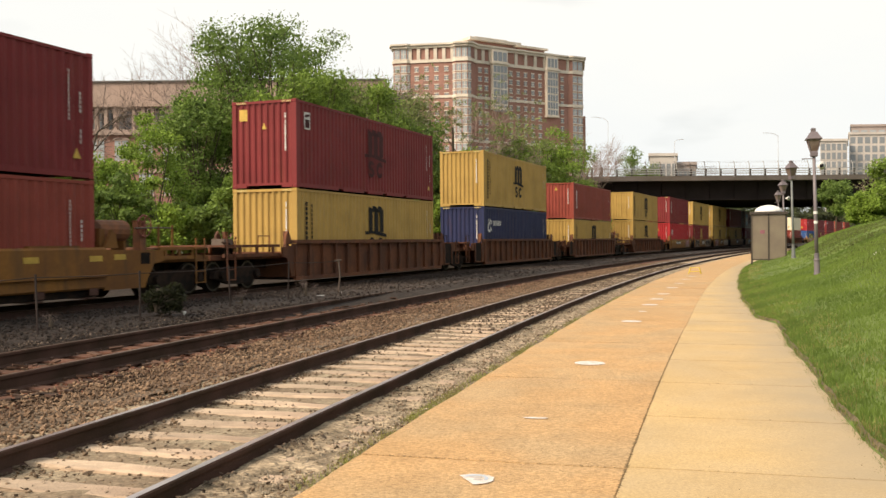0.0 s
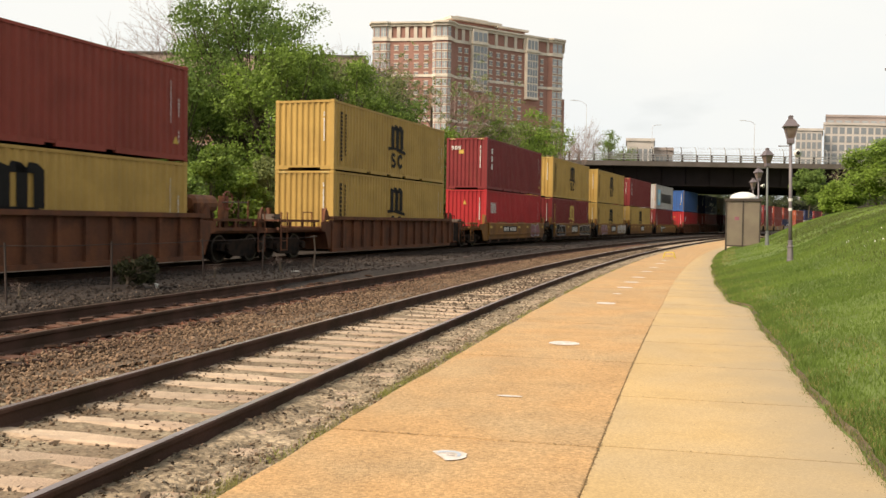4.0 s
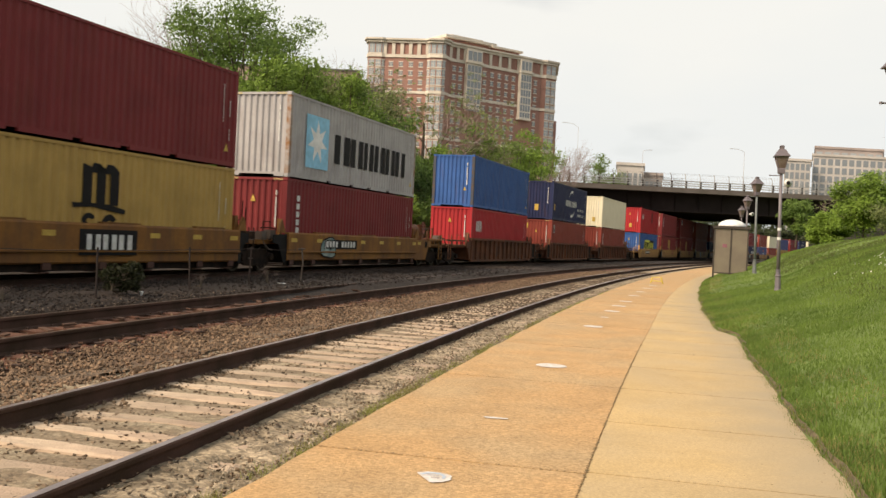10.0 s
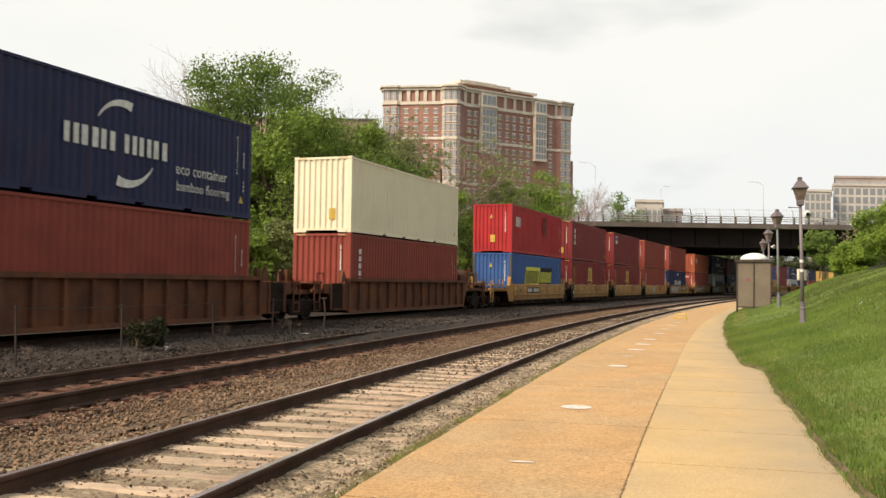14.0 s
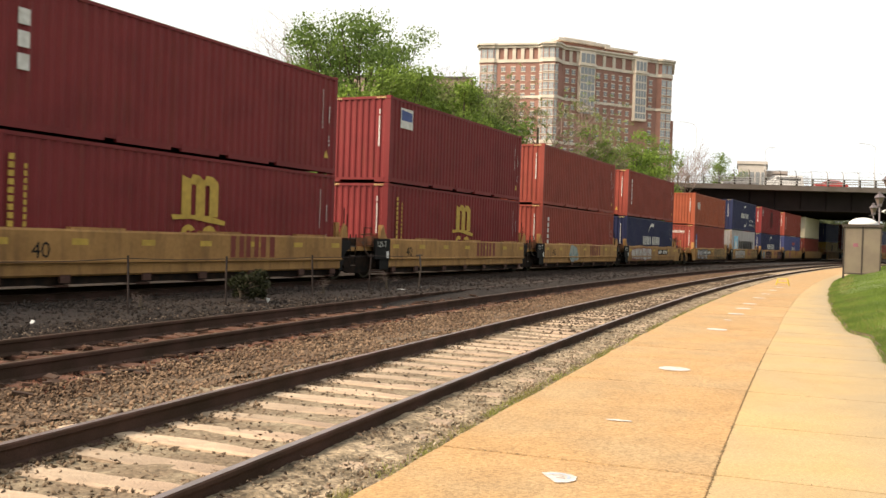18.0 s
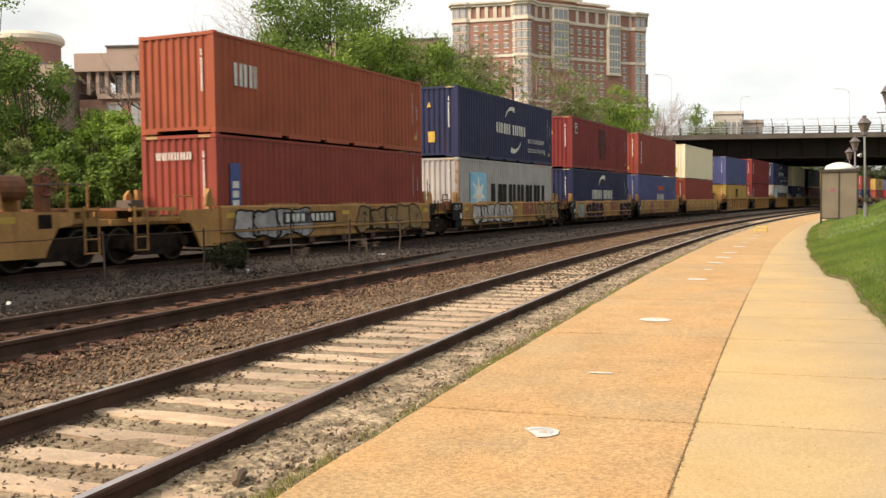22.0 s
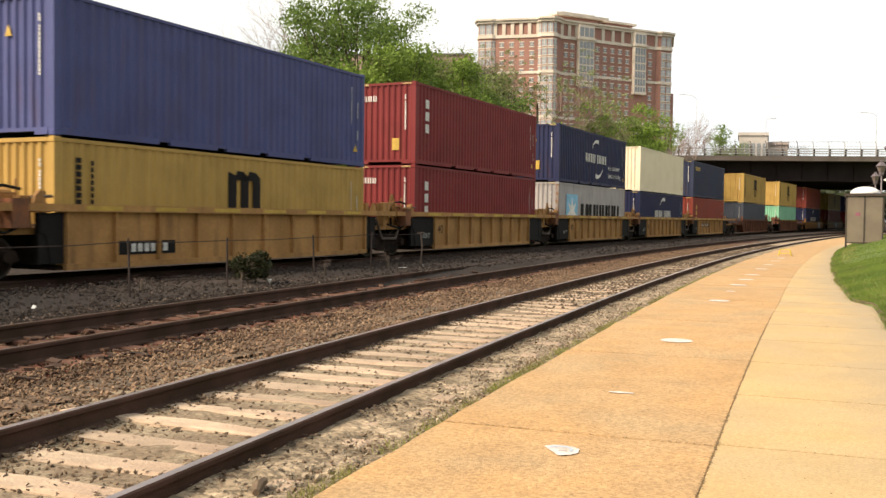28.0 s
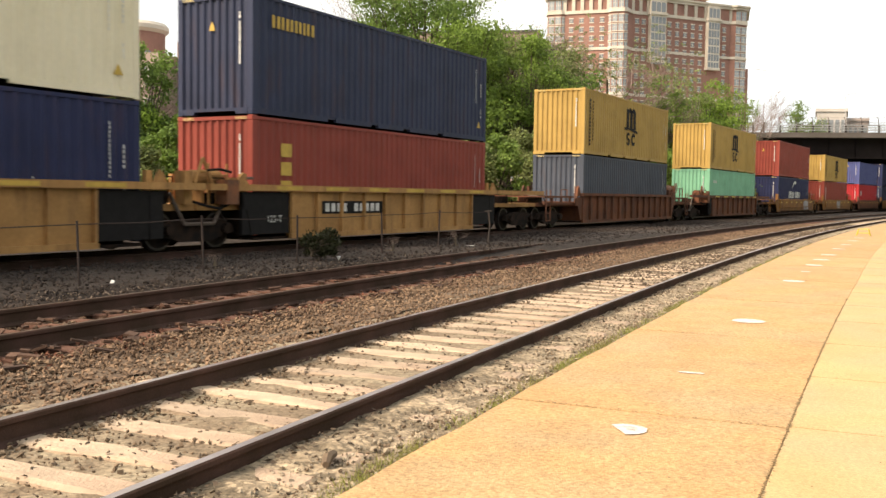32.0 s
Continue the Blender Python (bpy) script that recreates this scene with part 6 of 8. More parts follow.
# ---- the freight train ----
M_RUSTY = shade("rusty_casting", (0.20, 0.075, 0.032), rough=0.8, vary=0.3, scale=4, fine=30, second=(0.11, 0.05, 0.028))
M_BEARER = shade("rusty_bearer", (0.085, 0.038, 0.028), rough=0.85, vary=0.3, scale=4, fine=30)
M_HANDWHEEL = shade("faded_red_enamel", (0.26, 0.075, 0.055), rough=0.6, vary=0.2, scale=4, fine=30)
M_TAG_PALE = shade("spray_paint_pale", (0.46, 0.44, 0.42), rough=0.7, vary=0.2, scale=3.0, fine=20, second=(0.34, 0.31, 0.30))
M_TAG_OCHRE = shade("spray_paint_ochre", (0.26, 0.16, 0.06), rough=0.7, vary=0.2, scale=3.0, fine=20, second=(0.18, 0.11, 0.05))
M_SIGNBLUE = shade("sign_blue", (0.04, 0.075, 0.24), rough=0.6, vary=0.1, fine=20)
BOX_L, BOX_W = 12.19, 2.44


def ribbed_wall(length, z0, z1, depth, pitch, flip):
    """A corrugated sheet along x in the plane y = 0, its ribs going inward by depth (towards +y if flip is 1)."""
    bm = bmesh.new()
    n = int(round(length / pitch))
    p = length / n
    prof = []
    for i in range(n):
        x = i * p
        prof += [(x, 0.0), (x + 0.30 * p, 0.0), (x + 0.50 * p, depth), (x + 0.80 * p, depth)]
    prof.append((length, 0.0))
    lo, hi = [bm.verts.new((x, flip * y, z0)) for x, y in prof], [bm.verts.new((x, flip * y, z1)) for x, y in prof]
    for i in range(len(prof) - 1):
        bm.faces.new((lo[i], lo[i + 1], hi[i + 1], hi[i]))
    return bm


def box_meshes(h):
    d = {}
    d["side_wall"] = mesh_of("side_wall", ribbed_wall(11.87, 0.17, h - 0.10, 0.036, 0.2785, 1), None)
    d["far_wall"] = mesh_of("side_wall", ribbed_wall(11.87, 0.17, h - 0.10, 0.036, 0.2785, -1), None)
    d["end_wall"] = mesh_of("end_wall", ribbed_wall(2.12, 0.17, h - 0.10, 0.045, 0.235, -1), None)
    # smooth-sided, lightly grooved variant
    d["roof"] = mesh_of("roof", boxes((0.12, 12.07, 0.05, 2.39, h - 0.06, h - 0.02)), None)
    d["floor"] = mesh_of("floor", boxes((0.1, 12.09, 0.06, 2.38, 0.12, 0.15)), None)
    bm = bmesh.new()
    for a, b in ((0.162, 3.0), (3.36, 5.05), (5.41, 6.78), (7.14, 8.83), (9.19, 12.028)):
        box(bm, a, b, 0.006, 0.10, 0.03, 0.166)
    box(bm, 0.162, 12.028, 0.02, 0.09, 0.10, 0.160)
    d["bottom_rail"] = mesh_of("bottom_rail", bm, None)
    d["top_rail"] = mesh_of("top_rail", boxes((0.162, 12.028, 0.004, 0.075, h - 0.102, h - 0.03)), None)
    d["end_sill"] = mesh_of("end_sill", boxes((0.004, 0.14, 0.18, 0.55, 0.02, 0.166), (0.004, 0.14, 1.89, 2.26, 0.02, 0.166), (0.006, 0.14, 0.164, 2.276, 0.09, 0.168)), None)
    d["end_header"] = mesh_of("end_header", boxes((0.004, 0.12, 0.164, 2.276, h - 0.105, h - 0.02)), None)
    d["corner_post"] = mesh_of("corner_post", boxes((0.008, 0.158, 0.008, 0.158, 0.12, h - 0.12)), None)
    bm = boxes((0.0, 0.178, 0.0, 0.162, 0.0, 0.118))
    bmesh.ops.bevel(bm, geom=bm.edges[:], offset=0.012, segments=1, affect="EDGES")
    d["casting"] = mesh_of("corner_casting", bm, None)
    bm = bmesh.new()
    zs = [0.17]
    for z in np.linspace(0.42, h - 0.42, 5):
        zs += [z - 0.18, z - 0.14, z + 0.14, z + 0.18]
    zs.append(h - 0.11)
    outer = [bm.verts.new((0.02 if i % 4 in (2, 3) and 0 < i < len(zs) - 1 else 0.04, 0.0, z)) for i, z in enumerate(zs)]
    inner = [bm.verts.new((v.co.x, 1.04, v.co.z)) for v in outer]
    for i in range(len(zs) - 1):
        bm.faces.new((outer[i], inner[i], inner[i + 1], outer[i + 1]))
    ext = bmesh.ops.extrude_face_region(bm, geom=bm.faces[:])
    for v in ext["geom"]:
        if isinstance(v, bmesh.types.BMVert):
            v.co.x = 0.09
    d["door"] = mesh_of("door", bm, None)
    bm = bmesh.new()
    for y in (0.48, 0.95, 1.49, 1.96):
        tube(bm, [(-0.005, y, 0.12), (-0.005, y, h - 0.12)], 0.018, 6)
        for z in (0.35, 1.2, 1.6, h - 0.4):
            box(bm, -0.03, 0.02, y - 0.05, y + 0.05, z - 0.03, z + 0.03)
    d["lock_bar"] = mesh_of("lock_bar", bm, None)
    return d


stripe_bm = bmesh.new()
for k in range(5):
    q = 0.075 * k
    lo, hi = [[stripe_bm.verts.new((x, y, z)) for y, z in ((q, -0.098), (q + 0.04, -0.098), (q + 0.065, -0.035), (q + 0.025, -0.035))] for x in (0.0, 0.003)]
    stripe_bm.faces.new(lo)
    stripe_bm.faces.new(hi[::-1])
STRIPE = mesh_of("height_stripe", stripe_bm, None)
BOXES = {2.896: box_meshes(2.896), 2.591: box_meshes(2.591)}
LABEL_CACHE = {}


def flat_shape(polys, y, key):
    """Plain painted shapes, just proud of a side wall; polys: lists of (x, z)."""
    if key not in LABEL_CACHE:
        bm = bmesh.new()
        for poly in polys:
            bm.faces.new([bm.verts.new((x, y, z)) for x, z in poly])
        LABEL_CACHE[key] = mesh_of("emblem", bm, None)
    return LABEL_CACHE[key]


def rect(x0, x1, z0, z1):
    return [(x0, z0), (x1, z0), (x1, z1), (x0, z1)]


def arc_band(cx, cz, r0, r1, a0, a1, n=8, sx=1.0):
    out = []
    for i in range(n):
        p, q = radians(a0 + (a1 - a0) * i / n), radians(a0 + (a1 - a0) * (i + 1) / n)
        out.append([(cx + sx * r0 * math.cos(p), cz + r0 * math.sin(p)), (cx + sx * r1 * math.cos(p), cz + r1 * math.sin(p)), (cx + sx * r1 * math.cos(q), cz + r1 * math.sin(q)), (cx + sx * r0 * math.cos(q), cz + r0 * math.sin(q))])
    return out


def swoosh(cx, cz, r, a0, a1, fat, n=9):
    out = []
    for i in range(n):
        p, q = a0 + (a1 - a0) * i / n, a0 + (a1 - a0) * (i + 1) / n
        f0, f1 = fat * i / n, fat * (i + 1) / n
        pp, qq = radians(p), radians(q)
        out.append([(cx + (r - f0) * math.cos(pp) * 1.15, cz + (r - f0) * math.sin(pp)), (cx + r * math.cos(pp) * 1.15, cz + r * math.sin(pp)), (cx + r * math.cos(qq) * 1.15, cz + r * math.sin(qq)), (cx + (r - f1) * math.cos(qq) * 1.15, cz + (r - f1) * math.sin(qq))])
    return [p for p in out if len(set(p)) == 4]


def wave_emblem(h, both=True):
    """Three upright bars under two arches, a wave line, and two rounded blocks below."""
    x0, w = 5.45, 1.34
    zt = h * 0.86 if both else h * 0.84
    zb = zt - 1.0
    out = [rect(x0 + k * 0.50, x0 + k * 0.50 + 0.33, zb, zt - 0.24 + 0.004 * k) for k in range(3)]
    for k in range(2):
        a = x0 + k * 0.50
        out.append([(a, zt - 0.24), (a + 0.83, zt - 0.24), (a + 0.83, zt - 0.16), (a + 0.62, zt - 0.02), (a + 0.36, zt), (a + 0.30, zt - 0.12), (a, zt - 0.04)])
    out += [[(x0 - 0.34, zb + 0.02), (x0 - 0.30, zb - 0.10), (x0 + 0.35, zb - 0.06), (x0 + 0.35, zb + 0.03)], [(x0 + 0.35, zb - 0.06), (x0 + 1.0, zb - 0.14), (x0 + 1.60, zb - 0.20), (x0 + 1.62, zb - 0.09), (x0 + 1.0, zb + 0.02), (x0 + 0.35, zb + 0.03)]]
    out += arc_band(x0 + 0.26, zb - 0.39, 0.06, 0.19, 20, 275, 8, 1.3) + arc_band(x0 + 0.26, zb - 0.65, 0.06, 0.19, -160, 85, 8, 1.3)
    out += arc_band(x0 + 1.02, zb - 0.52, 0.15, 0.31, 35, 325, 10)
    return out


def bar_row(x0, widths, gap, z0, z1, slant=0.0):
    """A row of plain upright bars, two to each painted character's width."""
    out, x = [], x0
    for w in widths:
        t = w * 0.36
        for a in (x, x + w - t):
            out.append([(a, z0), (a + t, z0), (a + t + slant, z1), (a + slant, z1)])
        x += w + gap
    return out


block_row = bar_row


def star(cx, cz, r, k=7):
    pts = []
    for i in range(2 * k):
        a = math.pi / 2 + math.pi * i / k
        q = r if i % 2 == 0 else r * 0.42
        pts.append((cx + q * math.cos(a), cz + q * math.sin(a)))
    return [[(cx, cz), pts[i], pts[(i + 1) % (2 * k)]] for i in range(2 * k)]


def tall_marks(x, z0, z1, n, w):
    """Upright column of small plain bars, as wide as vertical lettering."""
    out, dz = [], (z1 - z0) / n
    for i in range(n):
        out.append(rect(x, x + w, z0 + i * dz, z0 + (i + 0.72) * dz))
    return out


TEXT_CACHE = {}


def lettering(body, size):
    if (body, size) not in TEXT_CACHE:
        cu = bpy.data.curves.new("lettering", "FONT")
        cu.body, cu.size, cu.extrude, cu.resolution_u = body, size, 0.0, 2
        ob = bpy.data.objects.new("lettering", cu)
        scene.collection.objects.link(ob)
        me = bpy.data.meshes.new_from_object(ob)
        bpy.data.objects.remove(ob)
        me.materials.clear()
        me.materials.append(None)
        TEXT_CACHE[(body, size)] = me
    return TEXT_CACHE[(body, size)]


def write_on(body, size, x, z, y, mat, parent, label):
    """Letters on a side that faces -y."""
    tagged(part("lettering", lettering(body, size), mat, parent, label, m=pose(x, y, z, 90, 0, 0)), kind="stuff")


COLOUR_WORD = {"maroon": "dark red", "red": "bright red", "brown": "brownish red", "yellow": "mustard yellow", "navy": "navy blue", "blue": "mid blue", "violet_blue": "faded blue", "grey": "light grey", "cream": "cream white", "orange": "rusty orange",
               "slate": "slate grey", "green": "pale green", "dark_blue": "dark grey-blue"}


def emblem(ob, kind, h, y=-0.006):
    if "+" in kind:
        for one in kind.split("+"):
            emblem(ob, one, h, y)
        return

    def put(polys, mat, key, label):
        art = part("emblem", flat_shape(polys, y, (key, h)), mat, ob, label)
        if len(polys) > 1:
            tagged(art, kind="stuff")
    if kind in ("wave", "wave_low"):
        put(wave_emblem(h, kind == "wave"), M_BLACK, kind, "black arched emblem")
        tagged(part("painted_column", flat_shape(tall_marks(0.55, h * 0.14, h * 0.86, 13, 0.15) + tall_marks(0.95, h * 0.22, h * 0.84, 12, 0.08), y, ("wave_column", h)), M_BLACK, ob, "upright row of small black painted bars"), kind="stuff")
    elif kind == "wave_dark":
        put([[(5.42, h * 0.86 - 1.72), (6.72, h * 0.86 - 1.76), (6.78, h * 0.86 - 0.9), (6.74, h * 0.86 - 0.02), (5.40, h * 0.86)]], M_OVERPAINT, "overpaint", "dark overpainted patch")
        part("emblem", flat_shape(wave_emblem(h), y - 0.004, ("wave_over", h)), M_DARKLOGO, ob, "dark faded arched emblem")
    elif kind == "wave_gold":
        put(wave_emblem(h, False), M_GOLD, "wave_low", "gold arched emblem")
        tagged(part("painted_column", flat_shape(tall_marks(0.62, h * 0.14, h * 0.86, 13, 0.13) + tall_marks(0.98, h * 0.22, h * 0.80, 12, 0.07), y, ("gold_column", h)), M_GOLD, ob, "upright row of small gold painted bars"), kind="stuff")
    elif kind == "star":
        put([rect(1.2, 3.0, 0.45, 2.32)], M_SKYBLUE, "star_field", "light blue square")
        tagged(part("emblem", flat_shape(star(2.1, 1.40, 0.80), y - 0.004, ("star", h)), M_DOME, ob, "white seven-pointed star"), kind="stuff")
        put(bar_row(3.55, [1.35, 1.15, 0.95, 1.10, 1.0, 1.10], 0.13, 0.78, 1.86), M_BLACK, "star_bars", "row of black painted bars")
    elif kind in ("swoosh", "swoosh_big"):
        k = 0.9 if kind == "swoosh" else 1.05
        x0, z0 = (4.25, h * 0.43) if kind == "swoosh" else (3.9, h * 0.40)
        put(block_row(x0, [0.52 * k, 0.62 * k, 0.55 * k], 0.10, z0, z0 + 0.52 * k) + block_row(x0 + 2.3 * k, [0.52 * k, 0.52 * k, 0.62 * k], 0.10, z0, z0 + 0.52 * k), M_WHITE, kind + "_bars", "row of white painted blocks")
        put(swoosh(x0 + 2.3 * k, z0 + 0.35, 1.05 * k, 165, 75, 0.26 * k), M_WHITE, kind + "_arc", "white curved stroke")
        if kind == "swoosh":
            put(swoosh(x0 + 2.1, z0 + 0.2, 1.05, -15, -105, 0.26), M_WHITE, "swoosh_arc_low", "white curved stroke")
    if kind == "swoosh" and h > 2.7:
        write_on("eco container", 0.44, 8.4, 0.98, y, M_WHITE, ob, "small white lettering")
        write_on("bamboo flooring", 0.38, 8.45, 0.54, y, M_WHITE, ob, "small white lettering")
    elif kind == "low_words":
        write_on("eco container", 0.42, 7.9, 1.02, y, M_WHITE, ob, "small white lettering")
    elif kind == "blocks":
        put(block_row(0.82, [0.36, 0.36, 0.13], 0.07, h - 1.32, h - 0.72), M_WHITE, "blocks", "small white painted blocks")
    elif kind == "tall":
        put(tall_marks(0.72, 0.75, h - 0.5, 6, 0.22), M_WHITE, "tall", "upright row of white painted blocks")
    elif kind == "tall_gold":
        put(tall_marks(1.05, 0.55, h - 0.5, 4, 0.42), M_GOLD, "tall_gold", "upright row of gold painted blocks")
    elif kind == "gold_word":
        put(block_row(0.7, [0.30, 0.28, 0.28, 0.26, 0.30], 0.06, h - 0.75, h - 0.45), M_GOLD, "gold_word", "small gold painted blocks")
    elif kind == "three":
        put(tall_marks(0.75, h - 1.75, h - 0.45, 3, 0.28), M_WHITE, "three", "three white painted blocks")
    elif kind == "beacon":
        put([rect(0.72, 1.62, h - 1.0, h - 0.32)], M_WHITE, "beacon", "white sign panel")
        part("emblem", flat_shape([[(0.78, h - 0.74), (1.56, h - 0.74), (1.56, h - 0.44), (0.78, h - 0.38)]], y - 0.004, ("beacon_in", h)), M_SIGNBLUE, ob, "dark blue stripe")
    elif kind == "icon":
        put([rect(0.52, 0.92, h - 0.95, h - 0.38)], M_WHITE, "icon", "small white sign plate")
        tagged(part("emblem", flat_shape([rect(0.57, 0.87, h - 0.90, h - 0.62), [(0.57, h - 0.58), (0.87, h - 0.50), (0.87, h - 0.43), (0.57, h - 0.47)]], y - 0.004, ("icon_in", h)), M_DARKLOGO, ob, "dark picture on the plate"), kind="stuff")
    elif kind == "patch":
        put([rect(7.0, 7.95, h - 1.55, h - 0.35)], M_OVERPAINT, "patch", "dark overpainted patch")
    elif kind == "side_square":
        put([rect(0.40, 0.66, 0.75, 1.18)], M_GOLD, "side_square", "yellow square sticker")
    elif kind == "horse":
        put(arc_band(0.82, h - 1.08, 0.14, 0.28, 60, 330, 8) + arc_band(1.02, h - 0.82, 0.06, 0.16, -60, 200, 7) + [[(0.98, h - 1.12), (1.2, h - 1.3), (1.24, h - 1.22), (1.06, h - 1.02)], [(0.6, h - 0.8), (0.78, h - 0.74), (0.8, h - 0.6), (0.72, h - 0.62)]] + block_row(1.42, [0.2, 0.18, 0.2, 0.2, 0.2, 0.18], 0.035, h - 0.98, h - 0.72), M_WHITE, "horse", "white curled emblem and painted blocks")
    elif kind == "lime":
        put([[(2.7, 0.9), (6.1, 0.9), (6.5, 2.12), (3.1, 2.12)]], M_LIME, "lime_field", "lime yellow painted panel")
        put([[(6.2, 0.9), (9.1, 0.9), (9.5, 2.12), (6.6, 2.12)]], M_BLACK, "lime_black", "black painted panel")
        tagged(part("emblem", flat_shape(block_row(2.98, [0.44, 0.44, 0.40, 0.44, 0.44, 0.40], 0.07, 1.1, 1.9, 0.2), y - 0.004, ("lime_a", h)), M_BLACK, ob, "slanting black painted blocks"), kind="stuff")
        tagged(part("emblem", flat_shape(block_row(6.4, [0.3, 0.34, 0.34, 0.12, 0.3, 0.3, 0.34, 0.3], 0.06, 1.15, 1.85, 0.2), y - 0.004, ("lime_b", h)), M_LIME, ob, "slanting lime painted blocks"), kind="stuff")
    elif kind == "eagle":
        put([[(5.6, 2.12), (8.0, 2.12), (7.6, 1.78), (6.0, 1.78)]], M_REDPAINT, "eagle_top", "red winged emblem")
        put(block_row(5.6, [0.72, 0.72, 0.5], 0.12, 0.75, 1.5), M_WHITE, "eagle_bars", "white painted blocks")
    elif kind == "blue_sign":
        put([rect(0.55, 1.0, 0.35, h - 0.75)], M_SIGNBLUE, "blue_sign", "upright blue sign panel")
        tagged(part("emblem", flat_shape(tall_marks(0.64, 0.5, h - 1.15, 5, 0.27), y - 0.004, ("blue_sign_in", h)), M_WHITE, ob, "white painted blocks"), kind="stuff")
    elif kind == "green_tag":
        put(block_row(0.9, [0.2, 0.2, 0.2], 0.05, h - 0.9, h - 0.7), M_WHITE, "green_tag", "small white painted blocks")


# stickers on the near end: across, up, half width, height; the narrow ones are triangles
END_STICKERS = {1: ((1.30, 2.05, 0.10, 0.24),), 2: ((0.80, 0.5, 0.14, 0.42),), 3: ((1.30, 2.05, 0.10, 0.24), (1.20, 0.62, 0.15, 0.44)), 4: ((2.0, 2.24, 0.15, 0.38), (1.21, 1.94, 0.09, 0.22)), 5: ((0.52, 0.92, 0.09, 0.22),),
                6: ((1.27, 0.68, 0.15, 0.46),), 7: ((1.30, 0.62, 0.10, 0.24),), 8: ((1.55, 2.0, 0.14, 0.22),), 9: ((1.60, 0.36, 0.12, 0.22), (0.72, 0.36, 0.10, 0.22))}


def shipping_container(colour, h, art, end_art, doors, label):
    top = thing("shipping_container", label, "container", "containers on the freight train")
    d, mat = BOXES[h], PAINT[colour]
    part("side_wall", d["side_wall"], mat, top, m=pose(0.16, 0.016, 0))
    part("side_wall", d["far_wall"], mat, top, m=pose(0.16, BOX_W - 0.016, 0))
    if doors:
        for y0 in (0.17, 1.23):
            part("door", d["door"], mat, top, m=pose(0, y0, 0))
        part("lock_bar", d["lock_bar"], M_FENCE, top)
    else:
        part("end_wall", d["end_wall"], mat, top, m=pose(0.02, 0.16, 0, 0, 0, 90))
    part("end_wall", d["end_wall"], mat, top, m=pose(BOX_L - 0.02, BOX_W - 0.16, 0, 0, 0, -90))
    part("roof", d["roof"], mat, top)
    part("floor", d["floor"], M_STEEL_DARK, top)
    for m in (Matrix(), pose(BOX_L, BOX_W, 0, 0, 0, 180)):
        part("bottom_rail", d["bottom_rail"], mat, top, m=m)
        part("top_rail", d["top_rail"], mat, top, m=m)
        part("end_sill", d["end_sill"], mat, top, m=m)
        part("end_header", d["end_header"], mat, top, m=m)
    for x, y, r in ((0, 0, 0), (BOX_L, 0, 90), (BOX_L, BOX_W, 180), (0, BOX_W, 270)):
        m = pose(x, y, 0, 0, 0, r)
        part("corner_post", d["corner_post"], WORN_POST.get(colour, mat), top, m=m)
        part("corner_casting", d["casting"], mat, top, m=m)
        part("corner_casting", d["casting"], mat, top, m=m @ pose(0, 0, h - 0.118))
    if h > 2.7 and colour not in ("blue", "red"):
        for y0 in (0.18, 1.90):
            part("height_stripe", STRIPE, M_PALEGOLD, top, "hatched yellow height warning stripes", m=pose(0, y0, h))
    emblem(top, art, h)
    if art in ("three", "blue_sign"):
        n, y0 = (3, 2.12) if art == "three" else (6, 1.95)
        key = ("end_word", art, h)
        if key not in LABEL_CACHE:
            bm = bmesh.new()
            for i in range(n):
                for j in (0, 0.09):
                    q, z = y0 - 0.20 * i - j, h - 0.66
                    bm.faces.new([bm.verts.new((0.010, *v)) for v in ((q, z), (q - 0.05, z), (q - 0.05, z + 0.2), (q, z + 0.2))])
            LABEL_CACHE[key] = mesh_of("end_word", bm, None)
        tagged(part("end_word", LABEL_CACHE[key], M_WHITE, top, "small white painted bars"), kind="stuff")
    # upright marks on the end and small stickers
    if not doors:
        key = ("end", h)
        if key not in LABEL_CACHE:
            bm = bmesh.new()
            rnd = random.Random(4)
            z = h - 0.45
            while z > h * 0.42:
                dz = rnd.uniform(0.05, 0.10)
                y = 0.44
                bm.faces.new([bm.verts.new(p) for p in ((0.012, y, z), (0.012, y - 0.05, z), (0.012, y - 0.05, z - dz), (0.012, y, z - dz))])
                z -= dz + rnd.choice((0.014, 0.014, 0.014, 0.07))
            LABEL_CACHE[key] = mesh_of("number_bars", bm, None)
        tagged(part("number_marking", LABEL_CACHE[key], M_WHITE, top, "upright white number bars"), kind="stuff")
    key = ("far_marks", h)
    if key not in LABEL_CACHE:
        LABEL_CACHE[key] = flat_shape(tall_marks(11.38, h - 1.6, h - 0.45, 13, 0.03) + tall_marks(11.73, h - 1.4, h - 0.9, 5, 0.045) + tall_marks(11.74, h - 2.1, h - 1.75, 3, 0.035), -0.006, key + (1,))
    tagged(part("number_marking", LABEL_CACHE[key], M_WHITE, top, "small white number bars"), kind="stuff")
    for y, z, w, tall in END_STICKERS.get(end_art, ()):
        bm = bmesh.new()
        ring_pts = [(y + w, z), (y - w, z), (y - w, z + tall), (y + w, z + tall)] if w > 0.11 else [(y + w, z), (y - w, z), (y, z + tall)]
        bm.faces.new([bm.verts.new((0.012, py, pz)) for py, pz in ring_pts])
        part("warning_sticker", bm, M_GOLD, top, "yellow square sticker" if w > 0.11 else "small yellow triangle sticker")
    bm = bmesh.new()
    bm.faces.new([bm.verts.new((x, -0.006, z)) for x, z in ((11.5, 0.45), (11.75, 0.45), (11.625, 0.68))])
    part("warning_sticker", bm, M_GOLD, top, "small yellow triangle sticker")
    return top


